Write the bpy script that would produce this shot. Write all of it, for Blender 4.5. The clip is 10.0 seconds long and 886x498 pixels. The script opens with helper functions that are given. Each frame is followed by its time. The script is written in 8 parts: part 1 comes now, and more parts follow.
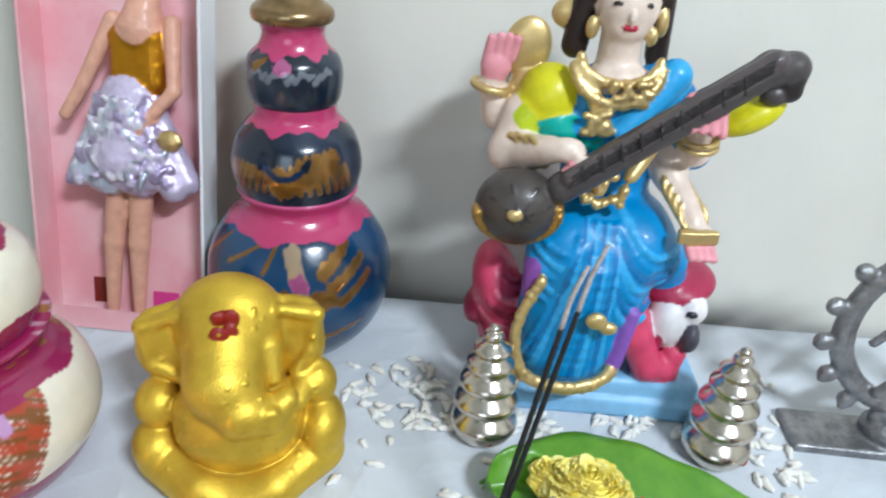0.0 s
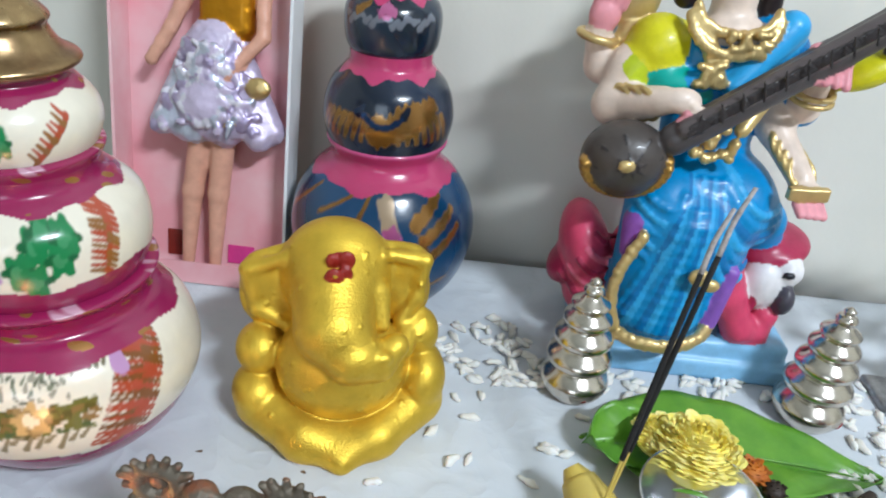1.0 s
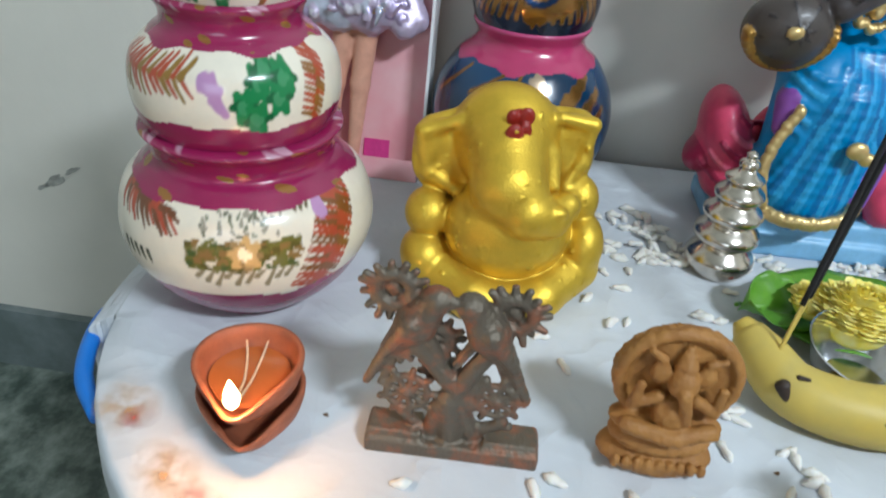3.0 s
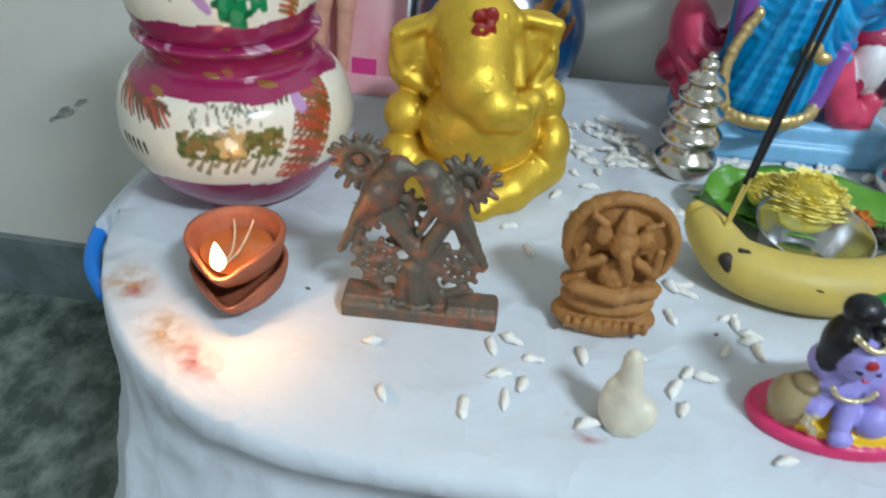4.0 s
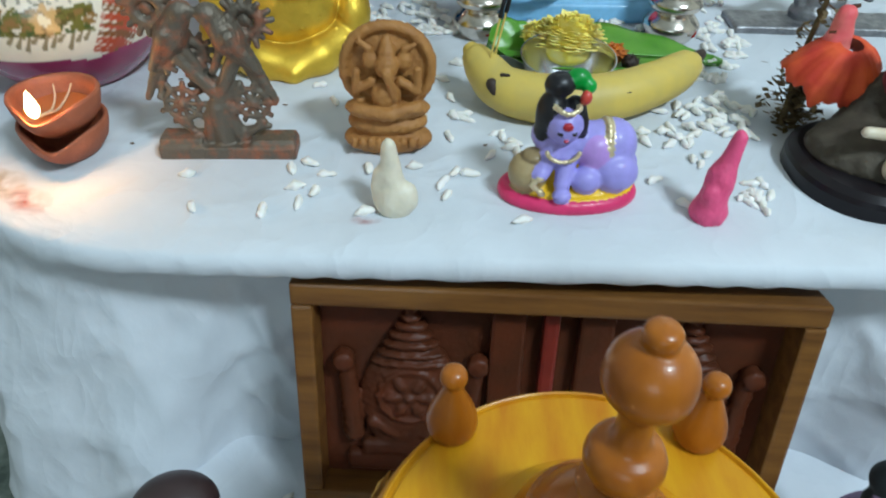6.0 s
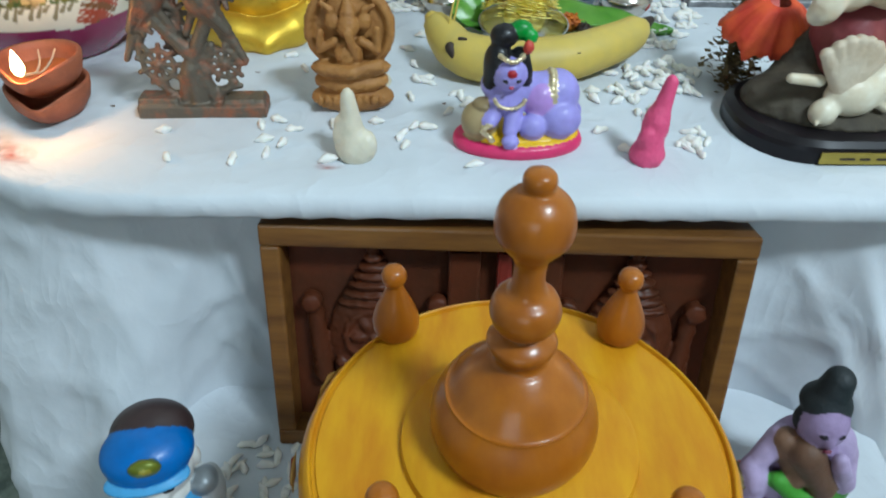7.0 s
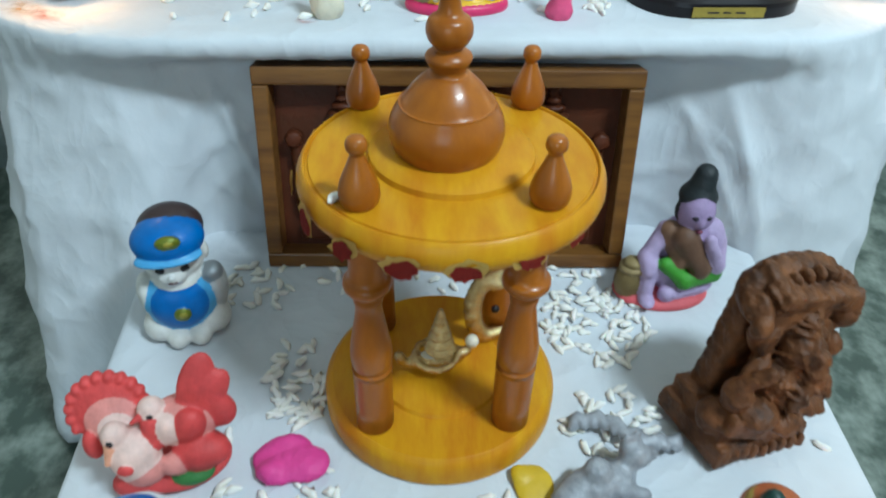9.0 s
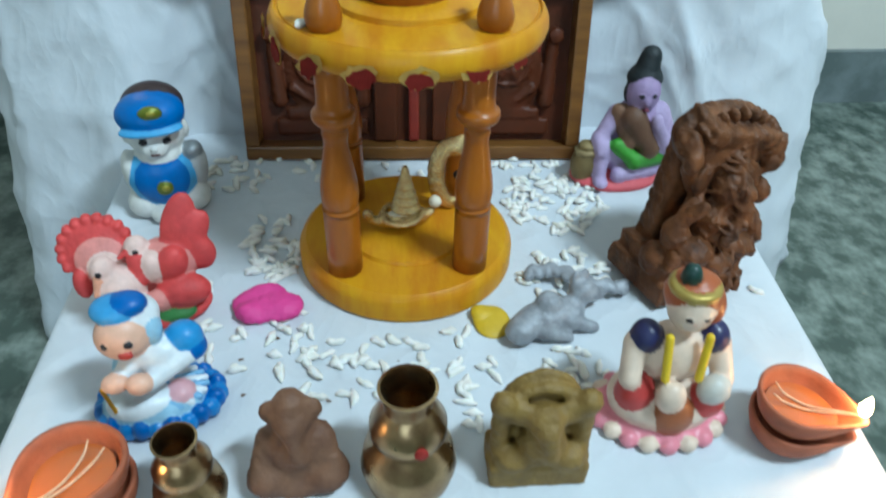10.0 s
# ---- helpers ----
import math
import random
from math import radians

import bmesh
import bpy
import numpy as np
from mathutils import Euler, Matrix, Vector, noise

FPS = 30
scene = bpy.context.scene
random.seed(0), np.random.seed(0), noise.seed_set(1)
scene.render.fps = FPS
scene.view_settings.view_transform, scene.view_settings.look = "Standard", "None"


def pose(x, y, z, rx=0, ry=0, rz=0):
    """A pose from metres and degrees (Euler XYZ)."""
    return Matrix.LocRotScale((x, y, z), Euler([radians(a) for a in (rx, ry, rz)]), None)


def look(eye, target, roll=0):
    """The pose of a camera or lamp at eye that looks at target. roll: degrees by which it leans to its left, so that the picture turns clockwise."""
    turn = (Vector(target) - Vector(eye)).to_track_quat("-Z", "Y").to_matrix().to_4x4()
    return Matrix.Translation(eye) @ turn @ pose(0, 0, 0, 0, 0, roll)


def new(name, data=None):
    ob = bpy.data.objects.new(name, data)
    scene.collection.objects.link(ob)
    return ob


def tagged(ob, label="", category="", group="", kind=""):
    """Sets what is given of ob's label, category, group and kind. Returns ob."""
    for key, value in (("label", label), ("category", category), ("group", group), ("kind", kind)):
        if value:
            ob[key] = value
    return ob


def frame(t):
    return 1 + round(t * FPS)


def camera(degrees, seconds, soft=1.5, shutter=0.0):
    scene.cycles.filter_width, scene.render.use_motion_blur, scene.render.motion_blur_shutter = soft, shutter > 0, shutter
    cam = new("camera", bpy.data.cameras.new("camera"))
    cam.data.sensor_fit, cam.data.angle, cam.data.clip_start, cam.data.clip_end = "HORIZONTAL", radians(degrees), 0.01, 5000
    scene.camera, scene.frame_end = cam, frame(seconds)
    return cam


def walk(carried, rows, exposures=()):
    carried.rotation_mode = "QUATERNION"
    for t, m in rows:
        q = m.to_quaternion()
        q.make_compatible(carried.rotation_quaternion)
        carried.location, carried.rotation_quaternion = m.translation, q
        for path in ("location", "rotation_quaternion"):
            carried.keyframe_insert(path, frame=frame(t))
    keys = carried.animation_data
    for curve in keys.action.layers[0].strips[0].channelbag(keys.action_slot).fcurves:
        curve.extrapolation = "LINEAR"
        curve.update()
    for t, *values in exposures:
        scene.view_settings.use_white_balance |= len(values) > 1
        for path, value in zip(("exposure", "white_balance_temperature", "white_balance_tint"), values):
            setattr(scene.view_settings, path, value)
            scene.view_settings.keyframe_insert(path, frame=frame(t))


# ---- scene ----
# ---- camera and its walk ----
cam = camera(64.4, 10.0, soft=1.9, shutter=0.4)
PATH = [
    (0.0, (0.011, 0.010, 0.956), (0.037, 1.758, -0.016), 4.5),
    (0.5, (-0.042, -0.005, 0.933), (-0.010, 1.733, -0.056), 5.4),
    (1.0, (-0.071, 0.001, 0.920), (-0.036, 1.730, -0.085), 6.0),
    (1.5, (-0.096, -0.021, 0.908), (-0.097, 1.705, -0.103), 5.4),
    (2.0, (-0.120, -0.024, 0.893), (-0.134, 1.672, -0.166), 5.8),
    (2.5, (-0.149, -0.036, 0.883), (-0.205, 1.641, -0.205), 5.4),
    (2.7, (-0.169, -0.044, 0.870), (-0.211, 1.634, -0.217), 5.4),
    (3.8, (-0.128, -0.116, 0.840), (-0.261, 1.506, -0.322), 2.9),
    (4.0, (-0.123, -0.125, 0.838), (-0.216, 1.480, -0.352), 3.5),
    (4.5, (-0.085, -0.161, 0.833), (-0.174, 1.417, -0.393), 1.3),
    (5.0, (-0.040, -0.174, 0.833), (-0.037, 1.397, -0.406), 1.4),
    (5.5, (-0.023, -0.214, 0.836), (0.055, 1.340, -0.421), 1.7),
    (5.7, (-0.021, -0.231, 0.827), (0.073, 1.306, -0.449), 1.8),
    (7.0, (0.012, -0.319, 0.796), (0.117, 1.243, -0.449), 0.8),
    (7.5, (0.018, -0.351, 0.782), (0.171, 1.197, -0.475), 1.2),
    (8.0, (0.012, -0.402, 0.772), (0.166, 1.135, -0.498), 1.1),
    (8.5, (0.011, -0.462, 0.765), (0.165, 1.086, -0.492), 1.4),
    (9.0, (0.006, -0.527, 0.760), (0.207, 1.025, -0.485), 1.6),
    (9.5, (0.002, -0.611, 0.770), (0.212, 0.950, -0.462), 1.5),
    (9.7, (0.005, -0.626, 0.725), (0.233, 0.959, -0.474), 1.7),
    (10.0, (0.012, -0.645, 0.693), (0.256, 0.904, -0.547), 1.8),
]
EXPOSURES = [(0.0, 0.02, 5880, 9), (1.5, -0.08, 5900, 9), (2.5, -0.14, 5900, 8), (3.5, -0.27, 5750, 6), (4.5, -0.32, 5620, 3), (7.5, -0.34, 5580, 0), (8.5, -0.26, 5580, 0), (9.5, -0.19, 5450, -4), (10.0, -0.17, 5350, -4)]
walk(cam, [(t, look(eye, target, roll)) for t, eye, target, roll in PATH], EXPOSURES)

# ---- world, lights, exposure ----
TOP = 0.505      # height of the upper cloth
LOW = 0.265      # height of the lower cloth
SKEW = -3.2      # the wall and tables stand slightly turned

world = bpy.data.worlds.new("world")
scene.world = world
world.use_nodes = True
world.node_tree.nodes["Background"].inputs[0].default_value = (0.55, 0.62, 0.7, 1)
world.node_tree.nodes["Background"].inputs[1].default_value = 0.05


def area_lamp(name, eye, target, sx, sy, watts, colour):
    d = bpy.data.lights.new(name, "AREA")
    d.shape, d.size, d.size_y, d.energy, d.color = "RECTANGLE", sx, sy, watts, colour
    ob = new(name, d)
    ob.matrix_world = look(eye, target)
    return ob


def point_lamp(name, place, watts, colour, radius):
    d = bpy.data.lights.new(name, "POINT")
    d.energy, d.color, d.shadow_soft_size = watts, colour, radius
    ob = new(name, d)
    ob.location = place
    return ob


area_lamp("tube_lamp", (1.00, -1.00, 2.35), (0.1, 0.35, 0.5), 0.5, 0.12, 55, (0.93, 0.98, 1.0))
# Added fill from behind the camera; no such source is known there.
area_lamp("window_light", (-0.62, -2.98, 1.55), (0.0, 0.2, 0.5), 1.3, 1.1, 18, (0.84, 0.94, 1.0))

# ---- materials ----
MATS = {}


def mat(name, colour=(0.8, 0.8, 0.8), rough=0.5, metal=0.0, grain=0.0, scale=60.0, bump=0.0, bump_scale=200.0,
        second=None, spec=0.5, coat=0.0, paint=False, stretch=(1, 1, 1), sub=0.0, clear=0.0, detail=4.0, sharp=None):
    """One principled material: base colour, mottling at two scales, fine relief."""
    if name in MATS:
        return MATS[name]
    m = bpy.data.materials.new(name)
    m.use_nodes = True
    nt = m.node_tree
    n, l = nt.nodes, nt.links
    p = n["Principled BSDF"]
    p.inputs["Roughness"].default_value = rough
    p.inputs["Metallic"].default_value = metal
    p.inputs["Specular IOR Level"].default_value = spec
    p.inputs["Coat Weight"].default_value = coat
    p.inputs["Coat Roughness"].default_value = 0.12
    p.inputs["Subsurface Weight"].default_value = sub
    p.inputs["Subsurface Radius"].default_value = (0.004, 0.003, 0.002)
    p.inputs["Transmission Weight"].default_value = clear
    co = n.new("ShaderNodeTexCoord")
    mp = n.new("ShaderNodeMapping")
    mp.inputs["Scale"].default_value = stretch
    l.new(co.outputs["Object"], mp.inputs[0])
    if paint:
        at = n.new("ShaderNodeAttribute")
        at.attribute_name = "paint"
        source = at.outputs["Color"]
        l.new(at.outputs["Alpha"], p.inputs["Metallic"])
    else:
        rgb = n.new("ShaderNodeRGB")
        rgb.outputs[0].default_value = (*colour, 1)
        source = rgb.outputs[0]
    if grain or second:
        big = n.new("ShaderNodeTexNoise")
        big.inputs["Scale"].default_value = scale
        big.inputs["Detail"].default_value = detail
        big.inputs["Roughness"].default_value = 0.6
        l.new(mp.outputs[0], big.inputs["Vector"])
        mix = n.new("ShaderNodeMix")
        mix.data_type = "RGBA"
        ramp = n.new("ShaderNodeMapRange")
        lo, hi = sharp or (0.3, 0.7)
        ramp.inputs["From Min"].default_value = lo
        ramp.inputs["From Max"].default_value = hi
        l.new(big.outputs["Fac"], ramp.inputs["Value"])
        l.new(ramp.outputs[0], mix.inputs["Factor"])
        l.new(source, mix.inputs["A"])
        if second:
            mix.inputs["B"].default_value = (*second, 1)
        else:
            dark = n.new("ShaderNodeMix")
            dark.data_type, dark.blend_type = "RGBA", "MULTIPLY"
            dark.inputs["Factor"].default_value = 1.0
            l.new(source, dark.inputs["A"])
            dark.inputs["B"].default_value = (1 - grain, 1 - grain, 1 - grain, 1)
            l.new(dark.outputs["Result"], mix.inputs["B"])
        source = mix.outputs["Result"]
        rr = n.new("ShaderNodeMapRange")
        rr.inputs["To Min"].default_value = max(0.02, rough - 0.06)
        rr.inputs["To Max"].default_value = min(1.0, rough + 0.08)
        l.new(big.outputs["Fac"], rr.inputs["Value"])
        l.new(rr.outputs[0], p.inputs["Roughness"])
    l.new(source, p.inputs["Base Color"])
    if bump:
        fine = n.new("ShaderNodeTexNoise")
        fine.inputs["Scale"].default_value = bump_scale
        fine.inputs["Detail"].default_value = 5
        l.new(mp.outputs[0], fine.inputs["Vector"])
        b = n.new("ShaderNodeBump")
        b.inputs["Strength"].default_value = bump
        b.inputs["Distance"].default_value = 0.002
        l.new(fine.outputs["Fac"], b.inputs["Height"])
        l.new(b.outputs[0], p.inputs["Normal"])
    MATS[name] = m
    return m


def glow(name, colour, strength):
    m = bpy.data.materials.new(name)
    m.use_nodes = True
    p = m.node_tree.nodes["Principled BSDF"]
    p.inputs["Base Color"].default_value = (*colour, 1)
    p.inputs["Emission Color"].default_value = (*colour, 1)
    p.inputs["Emission Strength"].default_value = strength
    return m


WALL = mat("wall_paint", (0.74, 0.715, 0.64), 0.75, grain=0.09, scale=5, bump=0.12, bump_scale=140)
CEIL = mat("ceiling_paint", (0.78, 0.78, 0.75), 0.8, grain=0.05, scale=4, bump=0.1, bump_scale=120)
CLOTH = mat("white_cotton", (0.62, 0.655, 0.70), 0.9, grain=0.08, scale=14, bump=0.5, bump_scale=38, spec=0.15)


def creases(m, scale, depth, turn):
    """Sharp crumple lines laid over the relief that a material has."""
    n, l = m.node_tree.nodes, m.node_tree.links
    p = n["Principled BSDF"]
    before = p.inputs["Normal"].links[0].from_socket
    co, mp, tex, bp = n.new("ShaderNodeTexCoord"), n.new("ShaderNodeMapping"), n.new("ShaderNodeTexNoise"), n.new("ShaderNodeBump")
    mp.inputs["Rotation"].default_value = (0.5, turn, turn)
    mp.inputs["Scale"].default_value = (1.0, 1.0, 0.6)
    tex.noise_type = "RIDGED_MULTIFRACTAL"
    tex.inputs["Scale"].default_value, tex.inputs["Detail"].default_value, tex.inputs["Distortion"].default_value = scale, 2.0, 0.3
    tex.inputs["Offset"].default_value, tex.inputs["Gain"].default_value = 1.0, 1.5
    bp.inputs["Strength"].default_value, bp.inputs["Distance"].default_value = 0.6, depth
    l.new(co.outputs["Object"], mp.inputs[0])
    l.new(mp.outputs[0], tex.inputs["Vector"])
    l.new(tex.outputs["Fac"], bp.inputs["Height"])
    l.new(before, bp.inputs["Normal"])
    l.new(bp.outputs[0], p.inputs["Normal"])


creases(CLOTH, 6.0, 0.0035, 0.7)
creases(CLOTH, 19.0, 0.0020, -0.4)
MARBLE = mat("green_grey_marble", (0.055, 0.08, 0.066), 0.3, second=(0.30, 0.35, 0.31), scale=26, bump=0.02,
             bump_scale=40, stretch=(1, 0.8, 1), detail=12, sharp=(0.40, 0.74))
SKIRT = mat("grey_marble_skirting", (0.12, 0.15, 0.15), 0.35, second=(0.24, 0.28, 0.29), scale=12, detail=10, sharp=(0.4, 0.75))
PAINT = mat("gloss_paint", rough=0.4, paint=True, grain=0.2, scale=70, bump=0.14, bump_scale=190, coat=0.08, spec=0.4)
POTTERY = mat("lacquered_pottery", rough=0.22, paint=True, grain=0.08, scale=60, bump=0.1, bump_scale=90, coat=0.4)
DULL = mat("matt_paint", rough=0.6, paint=True, grain=0.25, scale=70, bump=0.35, bump_scale=220)
RICE = mat("puffed_rice", (0.86, 0.85, 0.82), 0.75, second=(0.78, 0.75, 0.68), scale=45, bump=0.4, bump_scale=700, spec=0.2, sub=0.15)
CLAY = mat("terracotta", (0.40, 0.115, 0.05), 0.62, second=(0.25, 0.075, 0.035), scale=38, bump=0.25, bump_scale=260)
TAN = mat("tan_clay", (0.40, 0.19, 0.045), 0.6, second=(0.27, 0.115, 0.026), scale=55, bump=0.5, bump_scale=330)
GOLD = mat("gold_lacquer", rough=0.42, paint=True, grain=0.16, scale=60, bump=0.25, bump_scale=480)
SILVER = mat("polished_white_metal", (0.74, 0.68, 0.6), 0.2, metal=1.0, grain=0.25, scale=70, bump=0.05, bump_scale=200)
BRASS = mat("aged_brass", (0.46, 0.33, 0.17), 0.28, metal=1.0, second=(0.24, 0.15, 0.08), scale=45, bump=0.1, bump_scale=220)
STEEL = mat("stainless_steel", (0.62, 0.63, 0.65), 0.2, metal=1.0, grain=0.1, scale=50)
PEWTER = mat("dull_pewter", (0.36, 0.36, 0.37), 0.42, metal=0.8, second=(0.17, 0.17, 0.18), scale=70, bump=0.4, bump_scale=380)
BRONZE = mat("old_bronze", (0.15, 0.125, 0.095), 0.5, metal=0.55, second=(0.34, 0.13, 0.07), scale=60, bump=0.5, bump_scale=400, sharp=(0.5, 0.7))
AMBER = mat("varnished_yellow_wood", (0.60, 0.315, 0.006), 0.40, second=(0.46, 0.165, 0.004), scale=16, bump=0.05, bump_scale=130,
            stretch=(3.5, 0.9, 1), coat=0.04, spec=0.2, detail=7)
RUST = mat("varnished_orange_wood", (0.38, 0.122, 0.006), 0.32, second=(0.25, 0.070, 0.004), scale=22, bump=0.05, bump_scale=150,
           stretch=(2.5, 2.5, 0.7), coat=0.2, spec=0.35, detail=6)
FRAME = mat("oak_frame_varnish", (0.215, 0.098, 0.022), 0.38, second=(0.10, 0.040, 0.010), scale=22, bump=0.08, bump_scale=120,
            stretch=(0.5, 4, 4), coat=0.12, spec=0.35, detail=7)
ROSE = mat("dark_rosewood", (0.058, 0.019, 0.008), 0.42, second=(0.095, 0.024, 0.009), scale=28, bump=0.25, bump_scale=200, spec=0.22)
CARVED = mat("brown_carved_resin", (0.18, 0.070, 0.024), 0.5, second=(0.045, 0.019, 0.009), scale=48, bump=0.4, bump_scale=420, spec=0.3)
OCHRE = mat("ochre_painted_clay", (0.25, 0.16, 0.035), 0.6, second=(0.16, 0.095, 0.02), scale=60, bump=0.5, bump_scale=320)
CLAYBROWN = mat("brown_clay", (0.19, 0.095, 0.05), 0.65, second=(0.11, 0.05, 0.028), scale=50, bump=0.4, bump_scale=300)
BLACK = mat("black_gloss", (0.010, 0.008, 0.010), 0.3, grain=0.3, scale=40, spec=0.25)
STICK = mat("charcoal_paste", (0.012, 0.011, 0.011), 0.85, grain=0.3, scale=160, bump=0.5, bump_scale=900)
ASH = mat("ash", (0.5, 0.46, 0.44), 0.9, second=(0.32, 0.27, 0.25), scale=220, bump=0.6, bump_scale=700)
LEAF = mat("betel_leaf", (0.15, 0.34, 0.03), 0.33, second=(0.08, 0.24, 0.02), scale=32, bump=0.2, bump_scale=90, sub=0.05)
PETAL = mat("yellow_petal", (0.90, 0.74, 0.06), 0.6, second=(0.92, 0.84, 0.34), scale=80, bump=0.2, bump_scale=300, sub=0.2)
MARIGOLD = mat("orange_petal", (0.62, 0.2, 0.015), 0.6, second=(0.4, 0.1, 0.01), scale=80, bump=0.2, bump_scale=300)
BANANA = mat("banana_skin", (0.62, 0.46, 0.085), 0.5, second=(0.50, 0.39, 0.10), scale=30, bump=0.1, bump_scale=120, sub=0.05)
BRUISE = mat("banana_bruise", (0.035, 0.02, 0.012), 0.6, grain=0.3, scale=120)
WAX = mat("white_wax_clay", (0.72, 0.66, 0.52), 0.45, grain=0.14, scale=80, bump=0.2, bump_scale=160, sub=0.25)
PINKCLAY = mat("pink_clay", (0.74, 0.085, 0.22), 0.55, grain=0.18, scale=70, bump=0.4, bump_scale=220)
MAGENTA = mat("magenta_dough", (0.68, 0.05, 0.28), 0.6, grain=0.15, scale=70, bump=0.4, bump_scale=200)
YELLOWPETAL = mat("fallen_yellow_petal", (0.6, 0.4, 0.01), 0.5, grain=0.15, scale=60)
GREYFOIL = mat("grey_silver_paint", (0.40, 0.42, 0.46), 0.55, metal=0.2, second=(0.2, 0.21, 0.23), scale=60, bump=0.3, bump_scale=240)
BLUEPLASTIC = mat("blue_plastic", (0.015, 0.2, 0.72), 0.35, grain=0.1, scale=30)
RED = mat("vermilion_powder", (0.34, 0.02, 0.012), 0.8, grain=0.25, scale=200, bump=0.5, bump_scale=600)
OIL = mat("oil_pool", (0.42, 0.12, 0.03), 0.06, coat=0.6, grain=0.1, scale=30)
WICK = mat("cotton_wick", (0.7, 0.5, 0.33), 0.9, grain=0.2, scale=200)
FLAME = glow("flame", (1.0, 0.72, 0.32), 22.0)

# ---- mesh helpers ----


def mesh_of(name, verts, faces, material, smooth=True, paint=None):
    me = bpy.data.meshes.new(name)
    me.from_pydata([tuple(v) for v in verts], [], [tuple(int(i) for i in f) for f in faces])
    me.materials.append(material)
    if smooth:
        me.polygons.foreach_set("use_smooth", [True] * len(me.polygons))
    if paint is not None:
        at = me.attributes.new("paint", "FLOAT_COLOR", "POINT")
        at.data.foreach_set("color", np.asarray(paint, dtype=np.float32).ravel())
    me.update()
    return me


def thing(name, label, category, m=None, data=None, group="", kind=""):
    ob = new(name, data)
    ob.matrix_world = m if m is not None else Matrix()
    return tagged(ob, label, category, group, kind)


def part(name, bm, material, parent, label="", m=None, smooth=True):
    """Links a bmesh, or a ready mesh, as one object under a thing."""
    if isinstance(bm, bpy.types.Mesh):
        me = bm
    else:
        me = bpy.data.meshes.new(name)
        bm.to_mesh(me)
        bm.free()
        me.materials.append(material)
        if smooth:
            me.polygons.foreach_set("use_smooth", [True] * len(me.polygons))
    ob = new(name, me)
    ob.parent = parent
    if m is not None:
        ob.matrix_local = m
    if label:
        ob["label"] = label
    return ob


def curve_profile(points, steps=6):
    """A smooth run of points through the given ones (Catmull-Rom)."""
    p = [np.array(q, float) for q in points]
    p = [2 * p[0] - p[1]] + p + [2 * p[-1] - p[-2]]
    out = []
    for i in range(1, len(p) - 2):
        for k in range(steps):
            t = k / steps
            a, b, c, d = p[i - 1], p[i], p[i + 1], p[i + 2]
            out.append(0.5 * (2 * b + (c - a) * t + (2 * a - 5 * b + 4 * c - d) * t * t + (3 * b - a - 3 * c + d) * t ** 3))
    out.append(p[-2])
    return np.array(out)


def lathe(name, points, material, seg=48, steps=5, colour=None, smooth_profile=True, wobble=0.0):
    """A turned shape from (radius, height) points, bottom to top. colour(theta, z, r) paints it."""
    prof = curve_profile(points, steps) if smooth_profile else np.array(points, float)
    prof[:, 0] = np.maximum(prof[:, 0], 1e-5)
    th = np.linspace(0, 2 * np.pi, seg, endpoint=False)
    if colour is not None:  # painted pots: more points towards the room
        front = np.linspace(radians(-205), radians(25), int(seg * 1.5))
        th = np.r_[front, np.linspace(radians(25), radians(155), seg // 5 + 2)[1:-1]]
        seg = len(th)
    R, TH = np.meshgrid(prof[:, 0], th, indexing="ij")
    Z = np.repeat(prof[:, 1][:, None], seg, 1)
    if wobble:
        R = R * (1 + wobble * (np.sin(2 * TH + 1) + 0.6 * np.sin(3 * TH + 9 * Z)))
    v = np.stack([R * np.cos(TH), R * np.sin(TH), Z], -1).reshape(-1, 3)
    n = len(prof)
    f = []
    for i in range(n - 1):
        for j in range(seg):
            k = (j + 1) % seg
            f.append((i * seg + j, i * seg + k, (i + 1) * seg + k, (i + 1) * seg + j))
    f.append(tuple(range(seg - 1, -1, -1)))
    f.append(tuple((n - 1) * seg + j for j in range(seg)))
    cols = None
    if colour is not None:
        cols = colour(TH.ravel(), Z.ravel(), R.ravel())
    me = mesh_of(name, v, f, material, paint=cols)
    if not smooth_profile:
        me.set_sharp_from_angle(angle=radians(32))
    return me


def tube(name, pts, radii, material, seg=10, flat=1.0, steps=4):
    """A tapered tube along points."""
    pts = curve_profile([(*p, r) for p, r in zip(pts, radii)], steps)
    v, f = [], []
    up = Vector((0, 0, 1))
    for i, q in enumerate(pts):
        a = Vector(pts[max(i - 1, 0)][:3])
        b = Vector(pts[min(i + 1, len(pts) - 1)][:3])
        d = (b - a).normalized()
        side = d.cross(up)
        side = side.normalized() if side.length > 1e-4 else Vector((1, 0, 0))
        nor = side.cross(d)
        for k in range(seg):
            an = 2 * math.pi * k / seg
            rad = max(float(q[3]), 1e-5)
            v.append(Vector(q[:3]) + rad * (side * math.cos(an) + nor * math.sin(an) * flat))
    for i in range(len(pts) - 1):
        for k in range(seg):
            j = (k + 1) % seg
            f.append((i * seg + k, i * seg + j, (i + 1) * seg + j, (i + 1) * seg + k))
    f.append(tuple(range(seg - 1, -1, -1)))
    f.append(tuple((len(pts) - 1) * seg + k for k in range(seg)))
    return mesh_of(name, v, f, material)


def box_bm(sx, sy, sz, bevel=0.002, m=None):
    bm = bmesh.new()
    bmesh.ops.create_cube(bm, size=1, matrix=Matrix.Diagonal((sx, sy, sz, 1)))
    if bevel:
        bmesh.ops.bevel(bm, geom=bm.edges[:], offset=bevel, segments=2, affect="EDGES", profile=0.6)
    if m is not None:
        bm.transform(m)
    return bm


